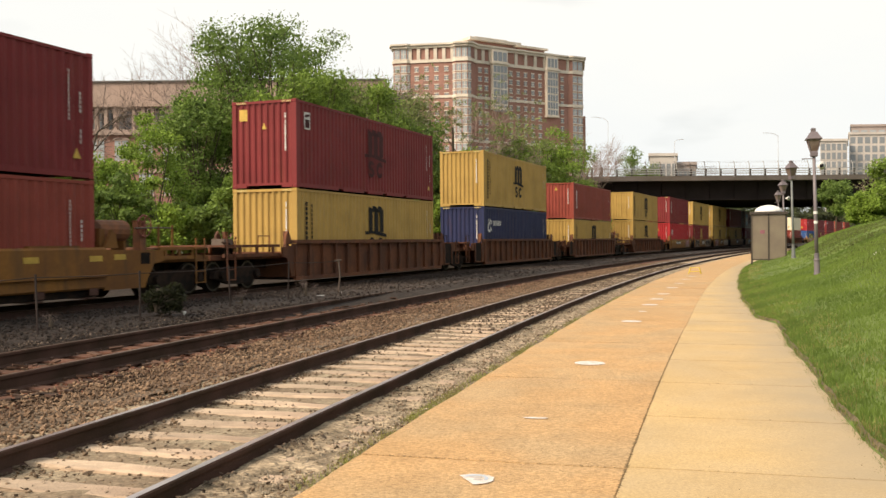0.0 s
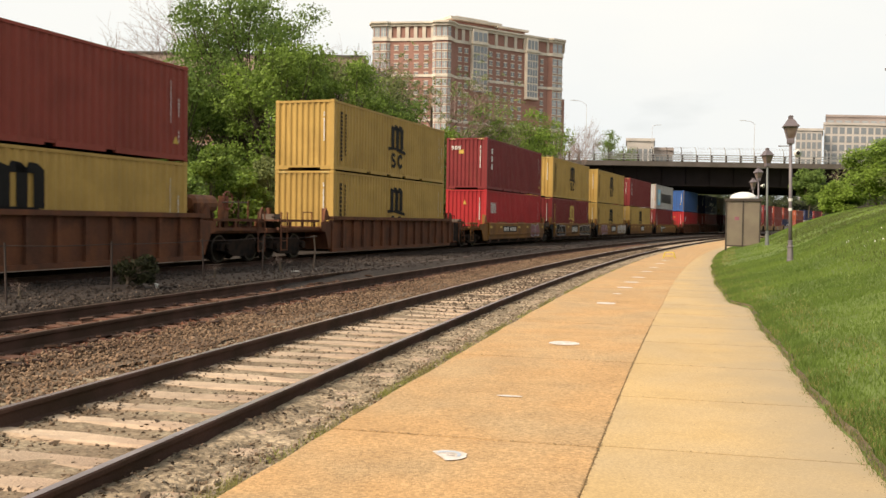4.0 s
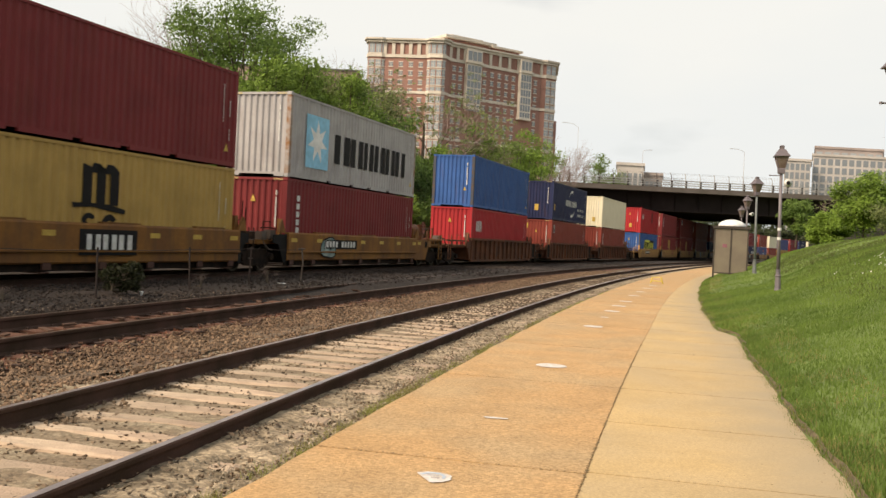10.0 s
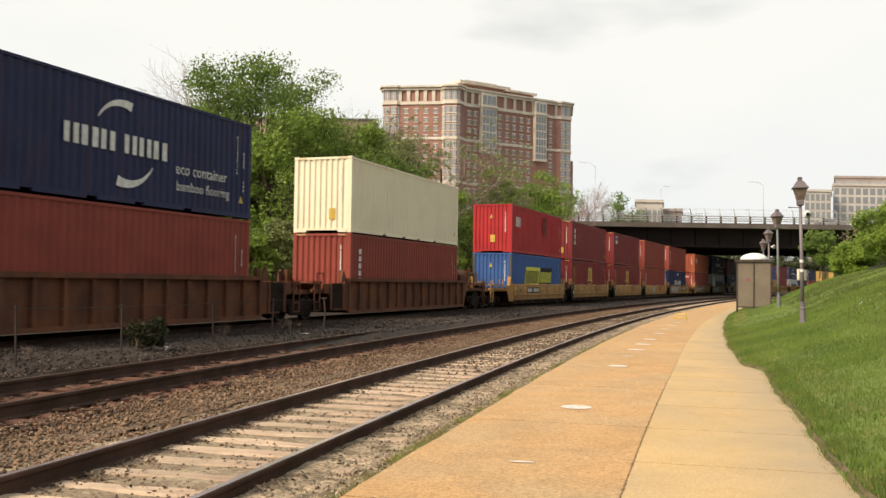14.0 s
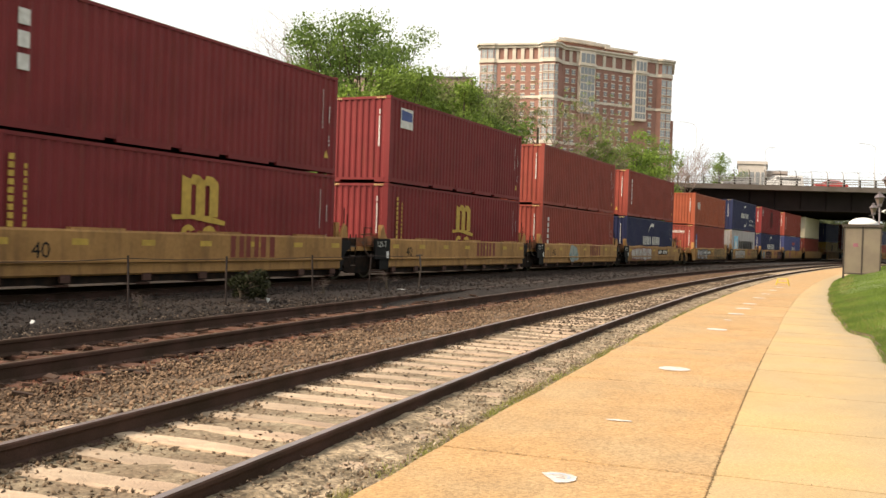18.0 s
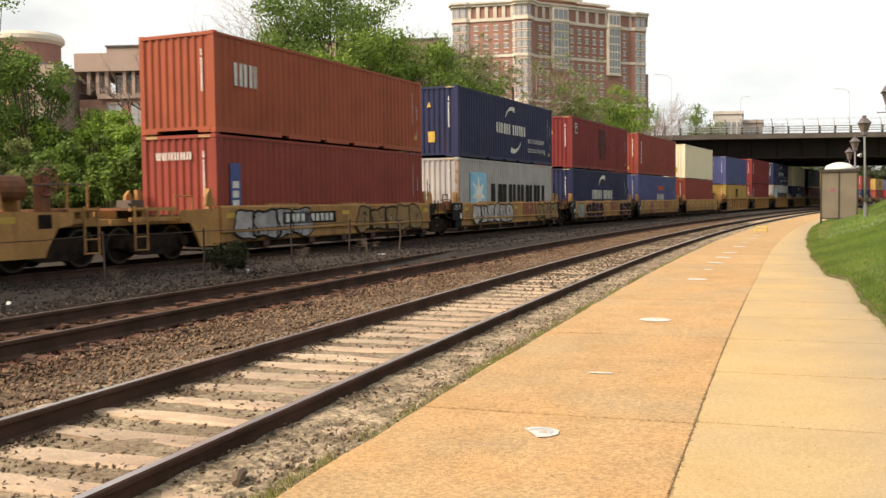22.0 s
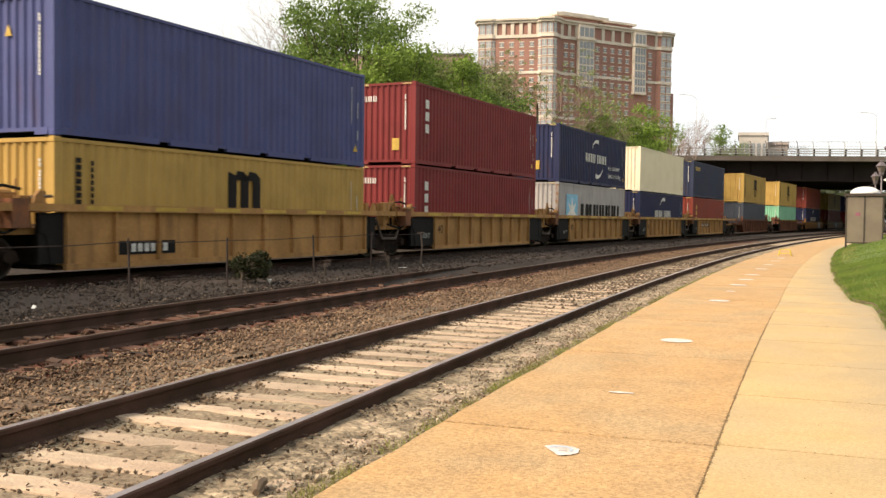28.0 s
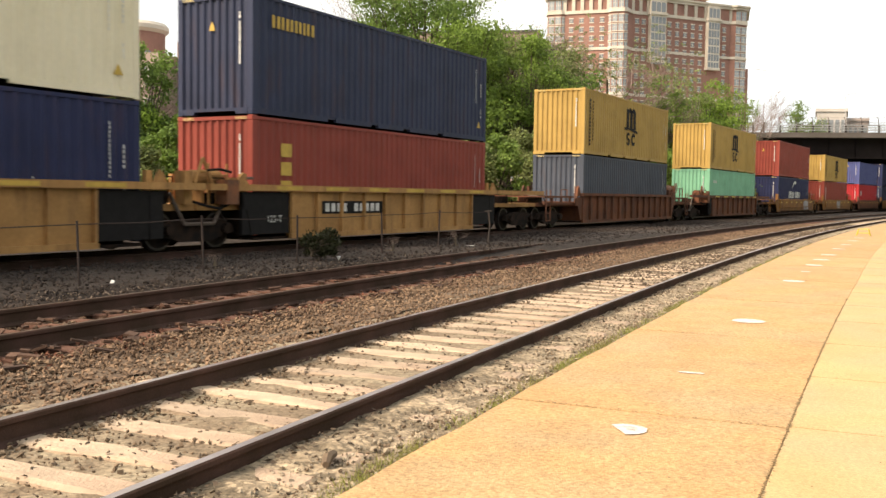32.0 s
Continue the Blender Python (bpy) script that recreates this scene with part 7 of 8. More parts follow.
# ---- well wagons ----
def wheelset_meshes():
    bm = bmesh.new()
    lathe_x = [(-0.065, 0.30), (-0.065, 0.42), (0.05, 0.42), (0.055, 0.45), (0.09, 0.45), (0.09, 0.32), (0.03, 0.28), (0.03, 0.12)]
    tube(bm, [(0, x, 0) for x, _ in lathe_x], [r for _, r in lathe_x], 18)
    wheel = mesh_of("wheel", bm, M_STEEL_DARK)
    bm = bmesh.new()
    tube(bm, [(0, -1.05, 0), (0, 1.05, 0)], 0.075, 8)
    axle = mesh_of("axle", bm, M_STEEL_DARK)
    bm = bmesh.new()
    a, b = ring(bm, (0, -0.062, 0), (0, 1, 0), 0.424, 24), ring(bm, (0, 0.046, 0), (0, 1, 0), 0.424, 24)
    c, d = ring(bm, (0, -0.069, 0), (0, 1, 0), 0.418, 24), ring(bm, (0, -0.069, 0), (0, 1, 0), 0.365, 24)
    for p, q in ((a, b), (c, a), (d, c)):
        for i in range(24):
            j = (i + 1) % 24
            bm.faces.new((p[i], p[j], q[j], q[i]))
    tread = mesh_of("tread", bm, M_TREAD)
    bm = bmesh.new()
    prof = [(-1.25, 0.42), (-1.15, 0.62), (-0.5, 0.72), (0.5, 0.72), (1.15, 0.62), (1.25, 0.42), (0.95, 0.36), (0.45, 0.22), (-0.45, 0.22), (-0.95, 0.36)]
    a, b = [bm.verts.new((x, -0.07, z)) for x, z in prof], [bm.verts.new((x, 0.07, z)) for x, z in prof]
    bm.faces.new(a[::-1])
    bm.faces.new(b)
    for i in range(len(prof)):
        j = (i + 1) % len(prof)
        bm.faces.new((a[i], a[j], b[j], b[i]))
    side = mesh_of("side_frame", bm, M_STEEL_DARK)
    bm = bmesh.new()
    for x in (-0.16, 0, 0.16):
        tube(bm, [(x, 0, 0.26), (x, 0, 0.5)], 0.06, 8)
    spring = mesh_of("spring", bm, M_RAIL_SIDE)
    bm = bmesh.new()
    tube(bm, [(0, -0.12, 0), (0, 0.0, 0)], 0.12, 10)
    cap = mesh_of("bearing_cap", bm, M_STEEL_DARK)
    return wheel, axle, side, spring, cap, tread


WHEEL, AXLE, SIDE_FRAME, SPRING, BEARING, TREAD = wheelset_meshes()


def truck(parent, x):
    """A two-axle truck as parts of its wagon, at x along it."""
    frame = part("truck", boxes((-0.25, 0.25, -1.0, 1.0, 0.40, 0.66)), M_STEEL_DARK, parent, "grimy two-axle truck", m=pose(x, BOX_W / 2, 0))
    for dx in (-0.89, 0.89):
        part("wheel", WHEEL, M_STEEL_DARK, frame, m=pose(dx, -0.75, 0.46))
        part("wheel", WHEEL, M_STEEL_DARK, frame, m=pose(dx, 0.75, 0.46, 0, 0, 180))
        part("tread", TREAD, M_TREAD, frame, "polished steel tread", m=pose(dx, -0.75, 0.46))
        part("axle", AXLE, M_STEEL_DARK, frame, m=pose(dx, 0, 0.46))
        part("bearing_cap", BEARING, M_STEEL_DARK, frame, m=pose(dx, -1.08, 0.50))
    for y in (-1.0, 1.0):
        part("side_frame", SIDE_FRAME, M_STEEL_DARK, frame, m=pose(0, y, 0))
        part("spring", SPRING, M_RAIL_SIDE, frame, m=pose(0, y, 0))


def well_wagon(style, g0, g1, paint, marks, label, gear):
    """One unit of a well wagon: the well for one 40-foot box from x = 0 to 12.19, with ends over the trucks.
    g0, g1: the length of its ends; style: ribbed, smooth or flanged sides; gear: brake gear stands on its near end."""
    top = thing("well_wagon", label, "railway wagon", "wagons of the freight train")
    mat = CAR_PAINT[paint]
    A, B = (-0.45, BOX_L + 0.45) if style == "ribbed" else (-0.12, BOX_L + 0.12)
    ZT = 1.38 if style != "smooth" else 1.34
    OUT = 0.20
    loaded = any(q in ("load", "load_plain") for q in marks)

    def big(g):
        return g > (4.0 if style == "ribbed" else 3.0)
    for side in (0, 1):
        m = Matrix() if side == 0 else pose(BOX_L, BOX_W, 0, 0, 0, 180)
        if style == "smooth":
            bm = bmesh.new()
            prof = [(-OUT + 0.03, 0.64), (-OUT - 0.06, 0.66), (-OUT - 0.06, 0.70), (-OUT - 0.02, 0.715), (-OUT - 0.02, ZT - 0.05), (-OUT + 0.02, ZT), (-0.03, ZT), (-0.03, 0.42), (-OUT + 0.06, 0.38), (-OUT + 0.02, 0.42)]
            x0, x1 = A, B
            a, b = [bm.verts.new((x0, y, z)) for y, z in prof], [bm.verts.new((x1, y, z)) for y, z in prof]
            for i in range(len(prof)):
                j = (i + 1) % len(prof)
                bm.faces.new((a[i], a[j], b[j], b[i]))
            bm.faces.new(a[::-1])
            bm.faces.new(b)
            sill = part("side_sill", bm, mat, top, m=m)
            if side == 0:
                for k in range(7):
                    part("reflector", boxes((0.05 + 1.95 * k, 0.47 + 1.95 * k, -OUT - 0.027, -OUT - 0.021, 1.02, 1.15)), M_GOLD, sill, "yellow reflector strip")
                for k in range(3):
                    x = 2.0 + k * 4.0
                    part("lip", boxes((x, x + 1.5, -OUT + 0.02, -0.04, ZT + 0.004, ZT + 0.045)), mat, sill)
        else:
            e = 0.0 if style == "ribbed" else (1.35 if loaded else 0.25)
            sill = part("side_sill", boxes((A + e, B - e, -0.10, -0.03, 0.28, ZT - 0.004)), mat, top, m=m)
            if e:
                for x0, x1 in ((A - 0.38, A + e - 0.01), (B - e + 0.01, B + 0.38)):
                    part("end_panel", boxes((x0, x1, -0.13, -0.03, 0.34, ZT - 0.03)), M_BLACK, sill, "black painted end panel")
            ch = 0.12 if style == "ribbed" else 0.15
            ga, gb = (g0, g1) if side == 0 else (g1, g0)
            part("top_chord", boxes((A if style == "ribbed" else -ga + 0.06, B if style == "ribbed" else BOX_L + gb - 0.06, -OUT - 0.05, -0.02, ZT, ZT + ch)), mat, sill)
            part("bottom_chord", boxes((A + e, B - e, -OUT, -0.104, 0.20, 0.32)), mat, sill)
            n = 14 if style == "ribbed" else 9
            for k in range(n + 1):
                x = A + e + 0.06 + (B - A - 2 * e - 0.12) * k / n
                w = 0.062 if style == "ribbed" else 0.035
                part("rib", boxes((x - w, x + w, -OUT, -0.104, 0.324, ZT - 0.004)), mat, sill)
            if style == "flanged" and side == 0:
                for k in range(6):
                    part("reflector", boxes((0.6 + 2.0 * k, 1.6 + 2.0 * k, -OUT - 0.056, -OUT - 0.051, ZT + 0.03, ZT + 0.12)), M_GOLD, sill, "yellow reflector strip")
    if style == "smooth":
        for y in (-0.025, BOX_W - 0.035):
            part("well_angle", boxes((0.0, BOX_L, y, y + 0.06, 0.208, 0.60)), M_STEEL_DARK, top)
        for x in (0.25, 1.9, 4.2, 6.1, 8.0, 10.3, 11.94):
            part("floor_bearer", boxes((x - 0.15, x + 0.15, -0.12, BOX_W + 0.12, 0.17, 0.205), (x - 0.13, x + 0.13, -0.17, -0.124, 0.25, 0.42), (x - 0.13, x + 0.13, BOX_W + 0.124, BOX_W + 0.17, 0.25, 0.42)), M_BEARER, top)
    else:
        part("well_floor", boxes((0.0, 2.6, -0.03, BOX_W + 0.03, 0.20, 0.262), (4.6, 7.6, -0.03, BOX_W + 0.03, 0.20, 0.262), (9.6, BOX_L, -0.03, BOX_W + 0.03, 0.20, 0.262)), M_STEEL_DARK, top)
    # ends over the trucks
    for k, (x0, x1, g) in enumerate(((-g0, A, g0), (B, BOX_L + g1, g1))):
        dark = mat if style == "ribbed" else M_STEEL_DARK
        bm = boxes((x0 + 0.05, x1, 0.15, BOX_W - 0.15, 0.92, 1.06))
        part("end_platform", bm, mat, top)
        part("end_bulkhead", boxes((x1 - 0.02 if k == 0 else x0 - 0.10, x1 + 0.10 if k == 0 else x0 + 0.02, -0.05, BOX_W + 0.05, 0.3, 1.12)), dark, top)
        part("centre_sill", boxes((x0 - 0.02, x1, 0.9, 1.54, 0.62, 0.915)), M_STEEL_DARK, top)
        xc = (x0 + x1) / 2
        if style == "ribbed":
            reach = 1.9 if g < 4 else 0.75
        elif style == "smooth":
            reach = 2.2 if big(g) and k == 1 else (1.5 if g > 2.2 else (0.92 if k == 0 else 0.62))
        else:
            reach = 0.36
        cut = min(1.0, 1.0 / reach)
        inner, sgn = (x1, -1) if k == 0 else (x0, 1)
        for y in (-0.15, BOX_W + 0.10):
            bm = bmesh.new()
            prof = [(inner, 0.34), (inner, ZT - 0.06), (inner + sgn * reach, ZT - 0.10), (inner + sgn * reach, 0.98), (inner + sgn * reach * (1 - 0.38 * cut), 0.92), (inner + sgn * reach * (1 - 0.64 * cut), 0.55), (inner + sgn * reach * (1 - 0.74 * cut), 0.34)]
            lo, hi = [bm.verts.new((px, y, pz)) for px, pz in prof], [bm.verts.new((px, y + 0.05, pz)) for px, pz in prof]
            for i in range(len(prof)):
                j = (i + 1) % len(prof)
                bm.faces.new((lo[i], lo[j], hi[j], hi[i]))
            bm.faces.new(lo[::-1])
            bm.faces.new(hi)
            part("side_apron", bm, mat if style == "ribbed" or (style == "smooth" and g > 2.2) else M_BLACK, top)
        # wedge guides that steer the box into the well
        for y in (-0.12, BOX_W + 0.04):
            gx = inner + sgn * 0.30
            bm = bmesh.new()
            lo, hi = [[bm.verts.new((px, yy, pz)) for px, pz in ((gx - sgn * 0.24, ZT - 0.02), (gx + sgn * 0.22, ZT - 0.02), (gx + sgn * 0.14, ZT + 0.30), (gx + sgn * 0.02, ZT + 0.42))] for yy in (y, y + 0.08)]
            for i in range(4):
                j = (i + 1) % 4
                bm.faces.new((lo[i], lo[j], hi[j], hi[i]))
            bm.faces.new(lo[::-1])
            bm.faces.new(hi)
            part("wedge_guide", bm, mat, top)
        if k == 0 and style == "flanged":
            # brake gear stands on the near end
            gx = inner - min(1.0, g * 0.55)
            for dx in (-0.30, 0.30):
                bm = bmesh.new()
                tube(bm, [(gx + dx, 0.12, 1.06), (gx + dx, 0.12, ZT + 0.62)], 0.028, 6)
                part("stanchion", bm, mat, top)
            bm = bmesh.new()
            tube(bm, [(gx - 0.30, 0.12, ZT + 0.34), (gx + 0.30, 0.12, ZT + 0.34)], 0.022, 6)
            part("cross_rail", bm, mat, top)
            bm = bmesh.new()
            tube(bm, [(gx - 0.62, 0.42, ZT + 0.26), (gx - 0.52, 0.42, ZT + 0.26), (gx + 0.30, 0.42, ZT + 0.26), (gx + 0.42, 0.42, ZT + 0.26)], [0.13, 0.20, 0.20, 0.13], 12)
            part("brake_cylinder", bm, mat if style == "flanged" else M_RUSTY, top, "rounded brake cylinder")
            part("cylinder_bracket", boxes((gx - 0.40, gx - 0.30, 0.24, 0.60, 1.064, ZT + 0.07), (gx + 0.10, gx + 0.20, 0.24, 0.60, 1.064, ZT + 0.07)), mat, top)
            part("valve_block", boxes((gx - 0.08, gx + 0.30, -0.26, 0.10, 1.06, ZT + 0.24)), M_RUSTY, top, "rusty orange valve block")
            for a, b in (((gx - 0.85, ZT + 0.15), (gx - 0.60, ZT + 0.72)), ((gx - 0.30, ZT + 0.15), (gx - 0.60, ZT + 0.72)), ((gx - 0.72, ZT + 0.42), (gx - 0.42, ZT + 0.42))):
                bm = bmesh.new()
                tube(bm, [(a[0], 0.0, a[1]), (b[0], 0.0, b[1])], 0.04, 6)
                part("brace", bm, mat, top)
            part("brake_stand", boxes((gx - 1.15, gx - 0.92, 0.0, 0.3, 1.06, ZT + 0.42)), mat, top)
            part("lever_stand", boxes((gx + 0.36, gx + 0.62, 0.05, 0.3, 1.06, ZT + 0.30)), mat, top)
            bm = bmesh.new()
            tube(bm, [(gx + 0.55, -0.02, ZT + 0.28), (gx + 1.05, -0.02, ZT + 0.30)], 0.035, 6)
            part("lever", bm, M_CASTING, top)
            bm = bmesh.new()
            tube(bm, [(gx - 0.5, -0.02, ZT + 0.44), (gx - 0.1, -0.04, ZT + 0.48), (gx + 0.30, -0.02, ZT + 0.42)], 0.03, 6)
            part("air_hose", bm, M_BLACK, top)
            for a, b in (((-g0 - 0.9, 1.30), (-g0 - 0.45, 0.62)), ((-g0 + 0.9, 1.30), (-g0 + 0.45, 0.62)), ((-g0 - 0.45, 0.62), (-g0 + 0.45, 0.62))):
                bm = bmesh.new()
                tube(bm, [(a[0], 0.06, a[1]), (b[0], 0.06, b[1])], 0.045, 6)
                part("brake_rod", bm, M_CASTING, top)
            bm = bmesh.new()
            tube(bm, [(gx - 0.9, 0.2, 1.16), (gx - 0.5, -0.04, 1.02), (gx - 0.1, -0.06, 0.96), (gx + 0.4, 0.0, 1.12)], 0.032, 6)
            part("air_hose", bm, M_BLACK, top)
        for y in (0.02, BOX_W - 0.14):
            part("corner_guide", boxes((x1 - 0.22 if k == 0 else x0 + 0.05, x1 - 0.06 if k == 0 else x0 + 0.22, y, y + 0.12, 1.064, 1.78)), mat, top)
        if style == "ribbed" or (style == "smooth" and big(g)):
            # side beam of the end deck, open frames under it and steps at the corner
            far = inner + sgn * (g - 0.45 - (0.45 if style == "ribbed" else 0.12))
            near = inner + sgn * reach
            a, b = min(near, far), max(near, far)
            for y in (-0.06, BOX_W - 0.02):
                part("side_beam", boxes((a, b, y, y + 0.08, 1.00, 1.10), (a, b, y, y + 0.08, ZT - 0.10, ZT - 0.02)), mat, top)
            for q in (0.12, 0.42, 0.72):
                px = near + (far - near) * q
                part("deck_strut", boxes((px - 0.05, px + 0.05, -0.05, 0.01, 1.104, ZT - 0.104)), mat, top)
            part("deck_plate", boxes((a, b, 0.02, BOX_W - 0.02, ZT - 0.085, ZT - 0.03)), mat if style == "ribbed" else M_RUSTY, top)
            lx = far - sgn * 0.28
            for dx in (-0.2, 0.2):
                bm = bmesh.new()
                tube(bm, [(lx + dx, -0.10, 0.34), (lx + dx, -0.10, ZT + (0.22 if g > 4 else 0.02))], 0.024, 6)
                part("ladder_rail", bm, mat, top)
            for z in (0.36, 0.66, 0.96, 1.28):
                bm = bmesh.new()
                tube(bm, [(lx - 0.2, -0.10, z), (lx + 0.2, -0.10, z)], 0.018, 5)
                part("rung", bm, mat, top)
            if style == "ribbed" and g < 4:
                px = inner + sgn * 0.95
                part("end_panel", boxes((px - 0.42, px + 0.42, -0.156, -0.152, 0.40, ZT - 0.08)), M_STEEL_DARK, top, "sooty dark panel")
                for dx in (-0.5, 0.48):
                    part("rib", boxes((px + dx - 0.05, px + dx + 0.05, -0.20, -0.153, 0.36, ZT - 0.07)), mat, top)
        if style == "smooth" and not big(g):
            if k == 1:
                lx = inner + reach + 0.20
                for dx in (-0.16, 0.16):
                    bm = bmesh.new()
                    tube(bm, [(lx + dx, -0.12, 0.42), (lx + dx, -0.12, ZT + 0.1)], 0.02, 6)
                    part("ladder_rail", bm, M_STEEL_DARK, top)
                for z in (0.48, 0.78, 1.06, 1.32):
                    bm = bmesh.new()
                    tube(bm, [(lx - 0.16, -0.12, z), (lx + 0.16, -0.12, z)], 0.017, 5)
                    part("rung", bm, M_CASTING, top)
                for dx in (0.02, 0.22):
                    bm = bmesh.new()
                    tube(bm, [(lx + dx, 0.25, 1.06), (lx + dx + 0.01, 0.25, 2.28 - dx)], 0.02, 5)
                    part("tall_rod", bm, M_STEEL_DARK, top)
            else:
                bm = bmesh.new()
                tube(bm, [(inner - 1.45, 0.0, 1.20), (inner - 1.30, -0.02, 0.92), (inner - 1.0, -0.02, 0.76), (inner - 0.75, 0.0, 0.74)], 0.028, 6)
                part("air_hose", bm, M_CASTING, top)
                part("valve_block", boxes((inner - 1.25, inner - 0.98, 0.10, 0.36, 1.064, 1.34), (inner - 0.80, inner - 0.45, 0.05, 0.30, 1.10, ZT + 0.06)), M_RUSTY if paint == "yellow" else M_CASTING, top)
                bm = bmesh.new()
                tube(bm, [(inner - 1.3, 0.16, ZT + 0.10), (inner - 0.7, 0.14, ZT + 0.13), (inner - 0.25, 0.16, ZT + 0.08)], 0.022, 6)
                part("grab_rail", bm, M_RUSTY if paint == "yellow" else M_STEEL_DARK, top)
        if style != "flanged" and big(g) and k == 1:
            # air reservoir, hand brake wheel and railing on the far end
            x = inner + 0.22
            bm = bmesh.new()
            tube(bm, [(x, 0.45, ZT + 0.40), (x + 0.10, 0.45, ZT + 0.40), (x + 1.15, 0.45, ZT + 0.40), (x + 1.25, 0.45, ZT + 0.40)], [0.17, 0.26, 0.26, 0.17], 14)
            part("air_reservoir", bm, M_RUSTY, top, "rusty brown air reservoir", smooth=False)
            part("bracket", boxes((x + 0.2, x + 0.28, 0.25, 0.65, 1.064, ZT + 0.15), (x + 0.95, x + 1.03, 0.25, 0.65, 1.064, ZT + 0.15)), mat, top)
            wx = x + 1.62
            bm = bmesh.new()
            tube(bm, [(wx + 0.27 * math.cos(q), 0.16, ZT + 0.52 + 0.27 * math.sin(q)) for q in np.linspace(0, 2 * math.pi, 17)], 0.022, 5, caps=False)
            for q in (0.3, 1.35, 2.4):
                tube(bm, [(wx + 0.26 * math.cos(q), 0.16, ZT + 0.52 + 0.26 * math.sin(q)), (wx - 0.26 * math.cos(q), 0.16, ZT + 0.52 - 0.26 * math.sin(q))], 0.014, 5)
            part("hand_wheel", bm, M_HANDWHEEL, top, "faded red hand brake wheel")
            part("brake_stand", boxes((wx - 0.12, wx + 0.12, 0.20, 0.42, 1.064, ZT + 0.66)), M_RUSTY, top)
            for q in (0.42, 0.98):
                bm = bmesh.new()
                tube(bm, [(wx + q, 0.05, 1.06), (wx + q, 0.05, ZT + 0.55)], 0.03, 6)
                part("stanchion", bm, mat, top)
            bm = bmesh.new()
            tube(bm, [(wx - 0.5, 0.05, ZT + 0.46), (wx + 0.42, 0.05, ZT + 0.48), (wx + 0.98, 0.05, ZT + 0.48)], 0.02, 6)
            part("grab_rail", bm, M_CASTING, top)
            if style == "smooth":
                part("opening", boxes((inner + 1.30, inner + 1.65, -0.156, -0.152, ZT - 0.42, ZT - 0.14)), M_STEEL_DARK, top, "dark square opening")
                part("reflector", boxes((inner + 0.35, inner + 0.75, -0.156, -0.152, ZT - 0.30, ZT - 0.17)), M_GOLD, top, "yellow reflector strip")
        elif style != "flanged" and big(g):
            part("valve_box", boxes((xc - 0.25, xc + 0.2, 0.9, 1.35, 1.064, ZT + 0.16)), M_CASTING, top)
            bm = bmesh.new()
            tube(bm, [(xc - 0.75, 0.3, 1.06), (xc - 0.6, 0.5, ZT), (xc - 0.2, 1.0, ZT + 0.06), (xc + 0.3, 1.2, ZT + 0.02)], 0.045, 7)
            part("brake_pipe", bm, M_STEEL_DARK, top)
            bm = bmesh.new()
            tube(bm, [(xc + 0.35, 0.1, 1.06), (xc + 0.35, 0.1, ZT + 0.24), (xc + 1.0, 0.1, ZT + 0.24), (xc + 1.0, 0.1, 1.06)], 0.022, 6)
            part("grab_rail", bm, mat, top)
        else:
            part("connector_box", boxes((xc - 0.4, xc + 0.1, 0.3, 0.9, 1.064, 1.32)), dark if style != "smooth" else M_STEEL_DARK, top)
            bm = bmesh.new()
            tube(bm, [(xc - 0.35, 0.15, 1.06), (xc - 0.35, 0.15, 1.66), (xc + 0.1, 0.15, 1.66), (xc + 0.1, 0.15, 1.06)], 0.025, 6)
            part("grab_rail", bm, M_STEEL_DARK, top)
    truck(top, -g0 + 1.45 if big(g0) else -g0)
    if big(g1):
        truck(top, BOX_L + g1 - 1.45)
        part("coupler", boxes((BOX_L + g1, BOX_L + g1 + 0.42, 1.05, 1.39, 0.66, 0.98)), M_CASTING, top)
    if big(g0):
        part("coupler", boxes((-g0 - 0.42, -g0, 1.05, 1.39, 0.66, 0.98)), M_CASTING, top)
    y = -OUT - 0.026 if style == "smooth" else -0.106
    for mk in marks:
        if mk == "plate":
            part("marking", flat_shape([rect(5.15, 7.3, 0.58, 1.20)], y - 0.002, ("plate", style)), M_BLACK, top, "black painted panel")
            tagged(part("marking", flat_shape(block_row(5.4, [0.50, 0.50, 0.52], 0.09, 0.70, 1.08), y - 0.006, ("plate_b", style)), M_WHITE, top, "white painted blocks"), kind="stuff")
        elif mk == "red_blocks":
            tagged(part("marking", flat_shape(block_row(7.05, [0.53, 0.53, 0.62], 0.09, 0.75, 1.29), y - 0.002, ("red_blocks", style)), M_DULLRED, top, "dull red painted blocks"), kind="stuff")
        elif mk == "number":
            part("marking", flat_shape([rect(2.6, 5.5, 0.80, 1.14)], y - 0.002, ("number", style)), M_BLACK, top, "black number panel")
            tagged(part("marking", flat_shape([rect(2.75 + 0.265 * k, 2.93 + 0.265 * k, 0.86, 1.08) for k in range(10) if k != 4], y - 0.005, ("number_b", style)), M_WHITE, top, "white number bars"), kind="stuff")
        elif mk == "number_low":
            part("marking", flat_shape([rect(1.5, 3.4, 0.46, 0.76)], y - 0.002, ("number_low", style)), M_BLACK, top, "black number panel")
            tagged(part("marking", flat_shape([rect(2.0 + 0.2 * k, 2.14 + 0.2 * k, 0.52, 0.70) for k in range(6)], y - 0.005, ("number_low_b", style)), M_WHITE, top, "white number bars"), kind="stuff")
        elif mk == "number_far":
            part("marking", flat_shape([rect(7.1, 9.9, 0.80, 1.14)], y - 0.002, ("number_far", style)), M_STEEL_DARK, top, "dark number panel")
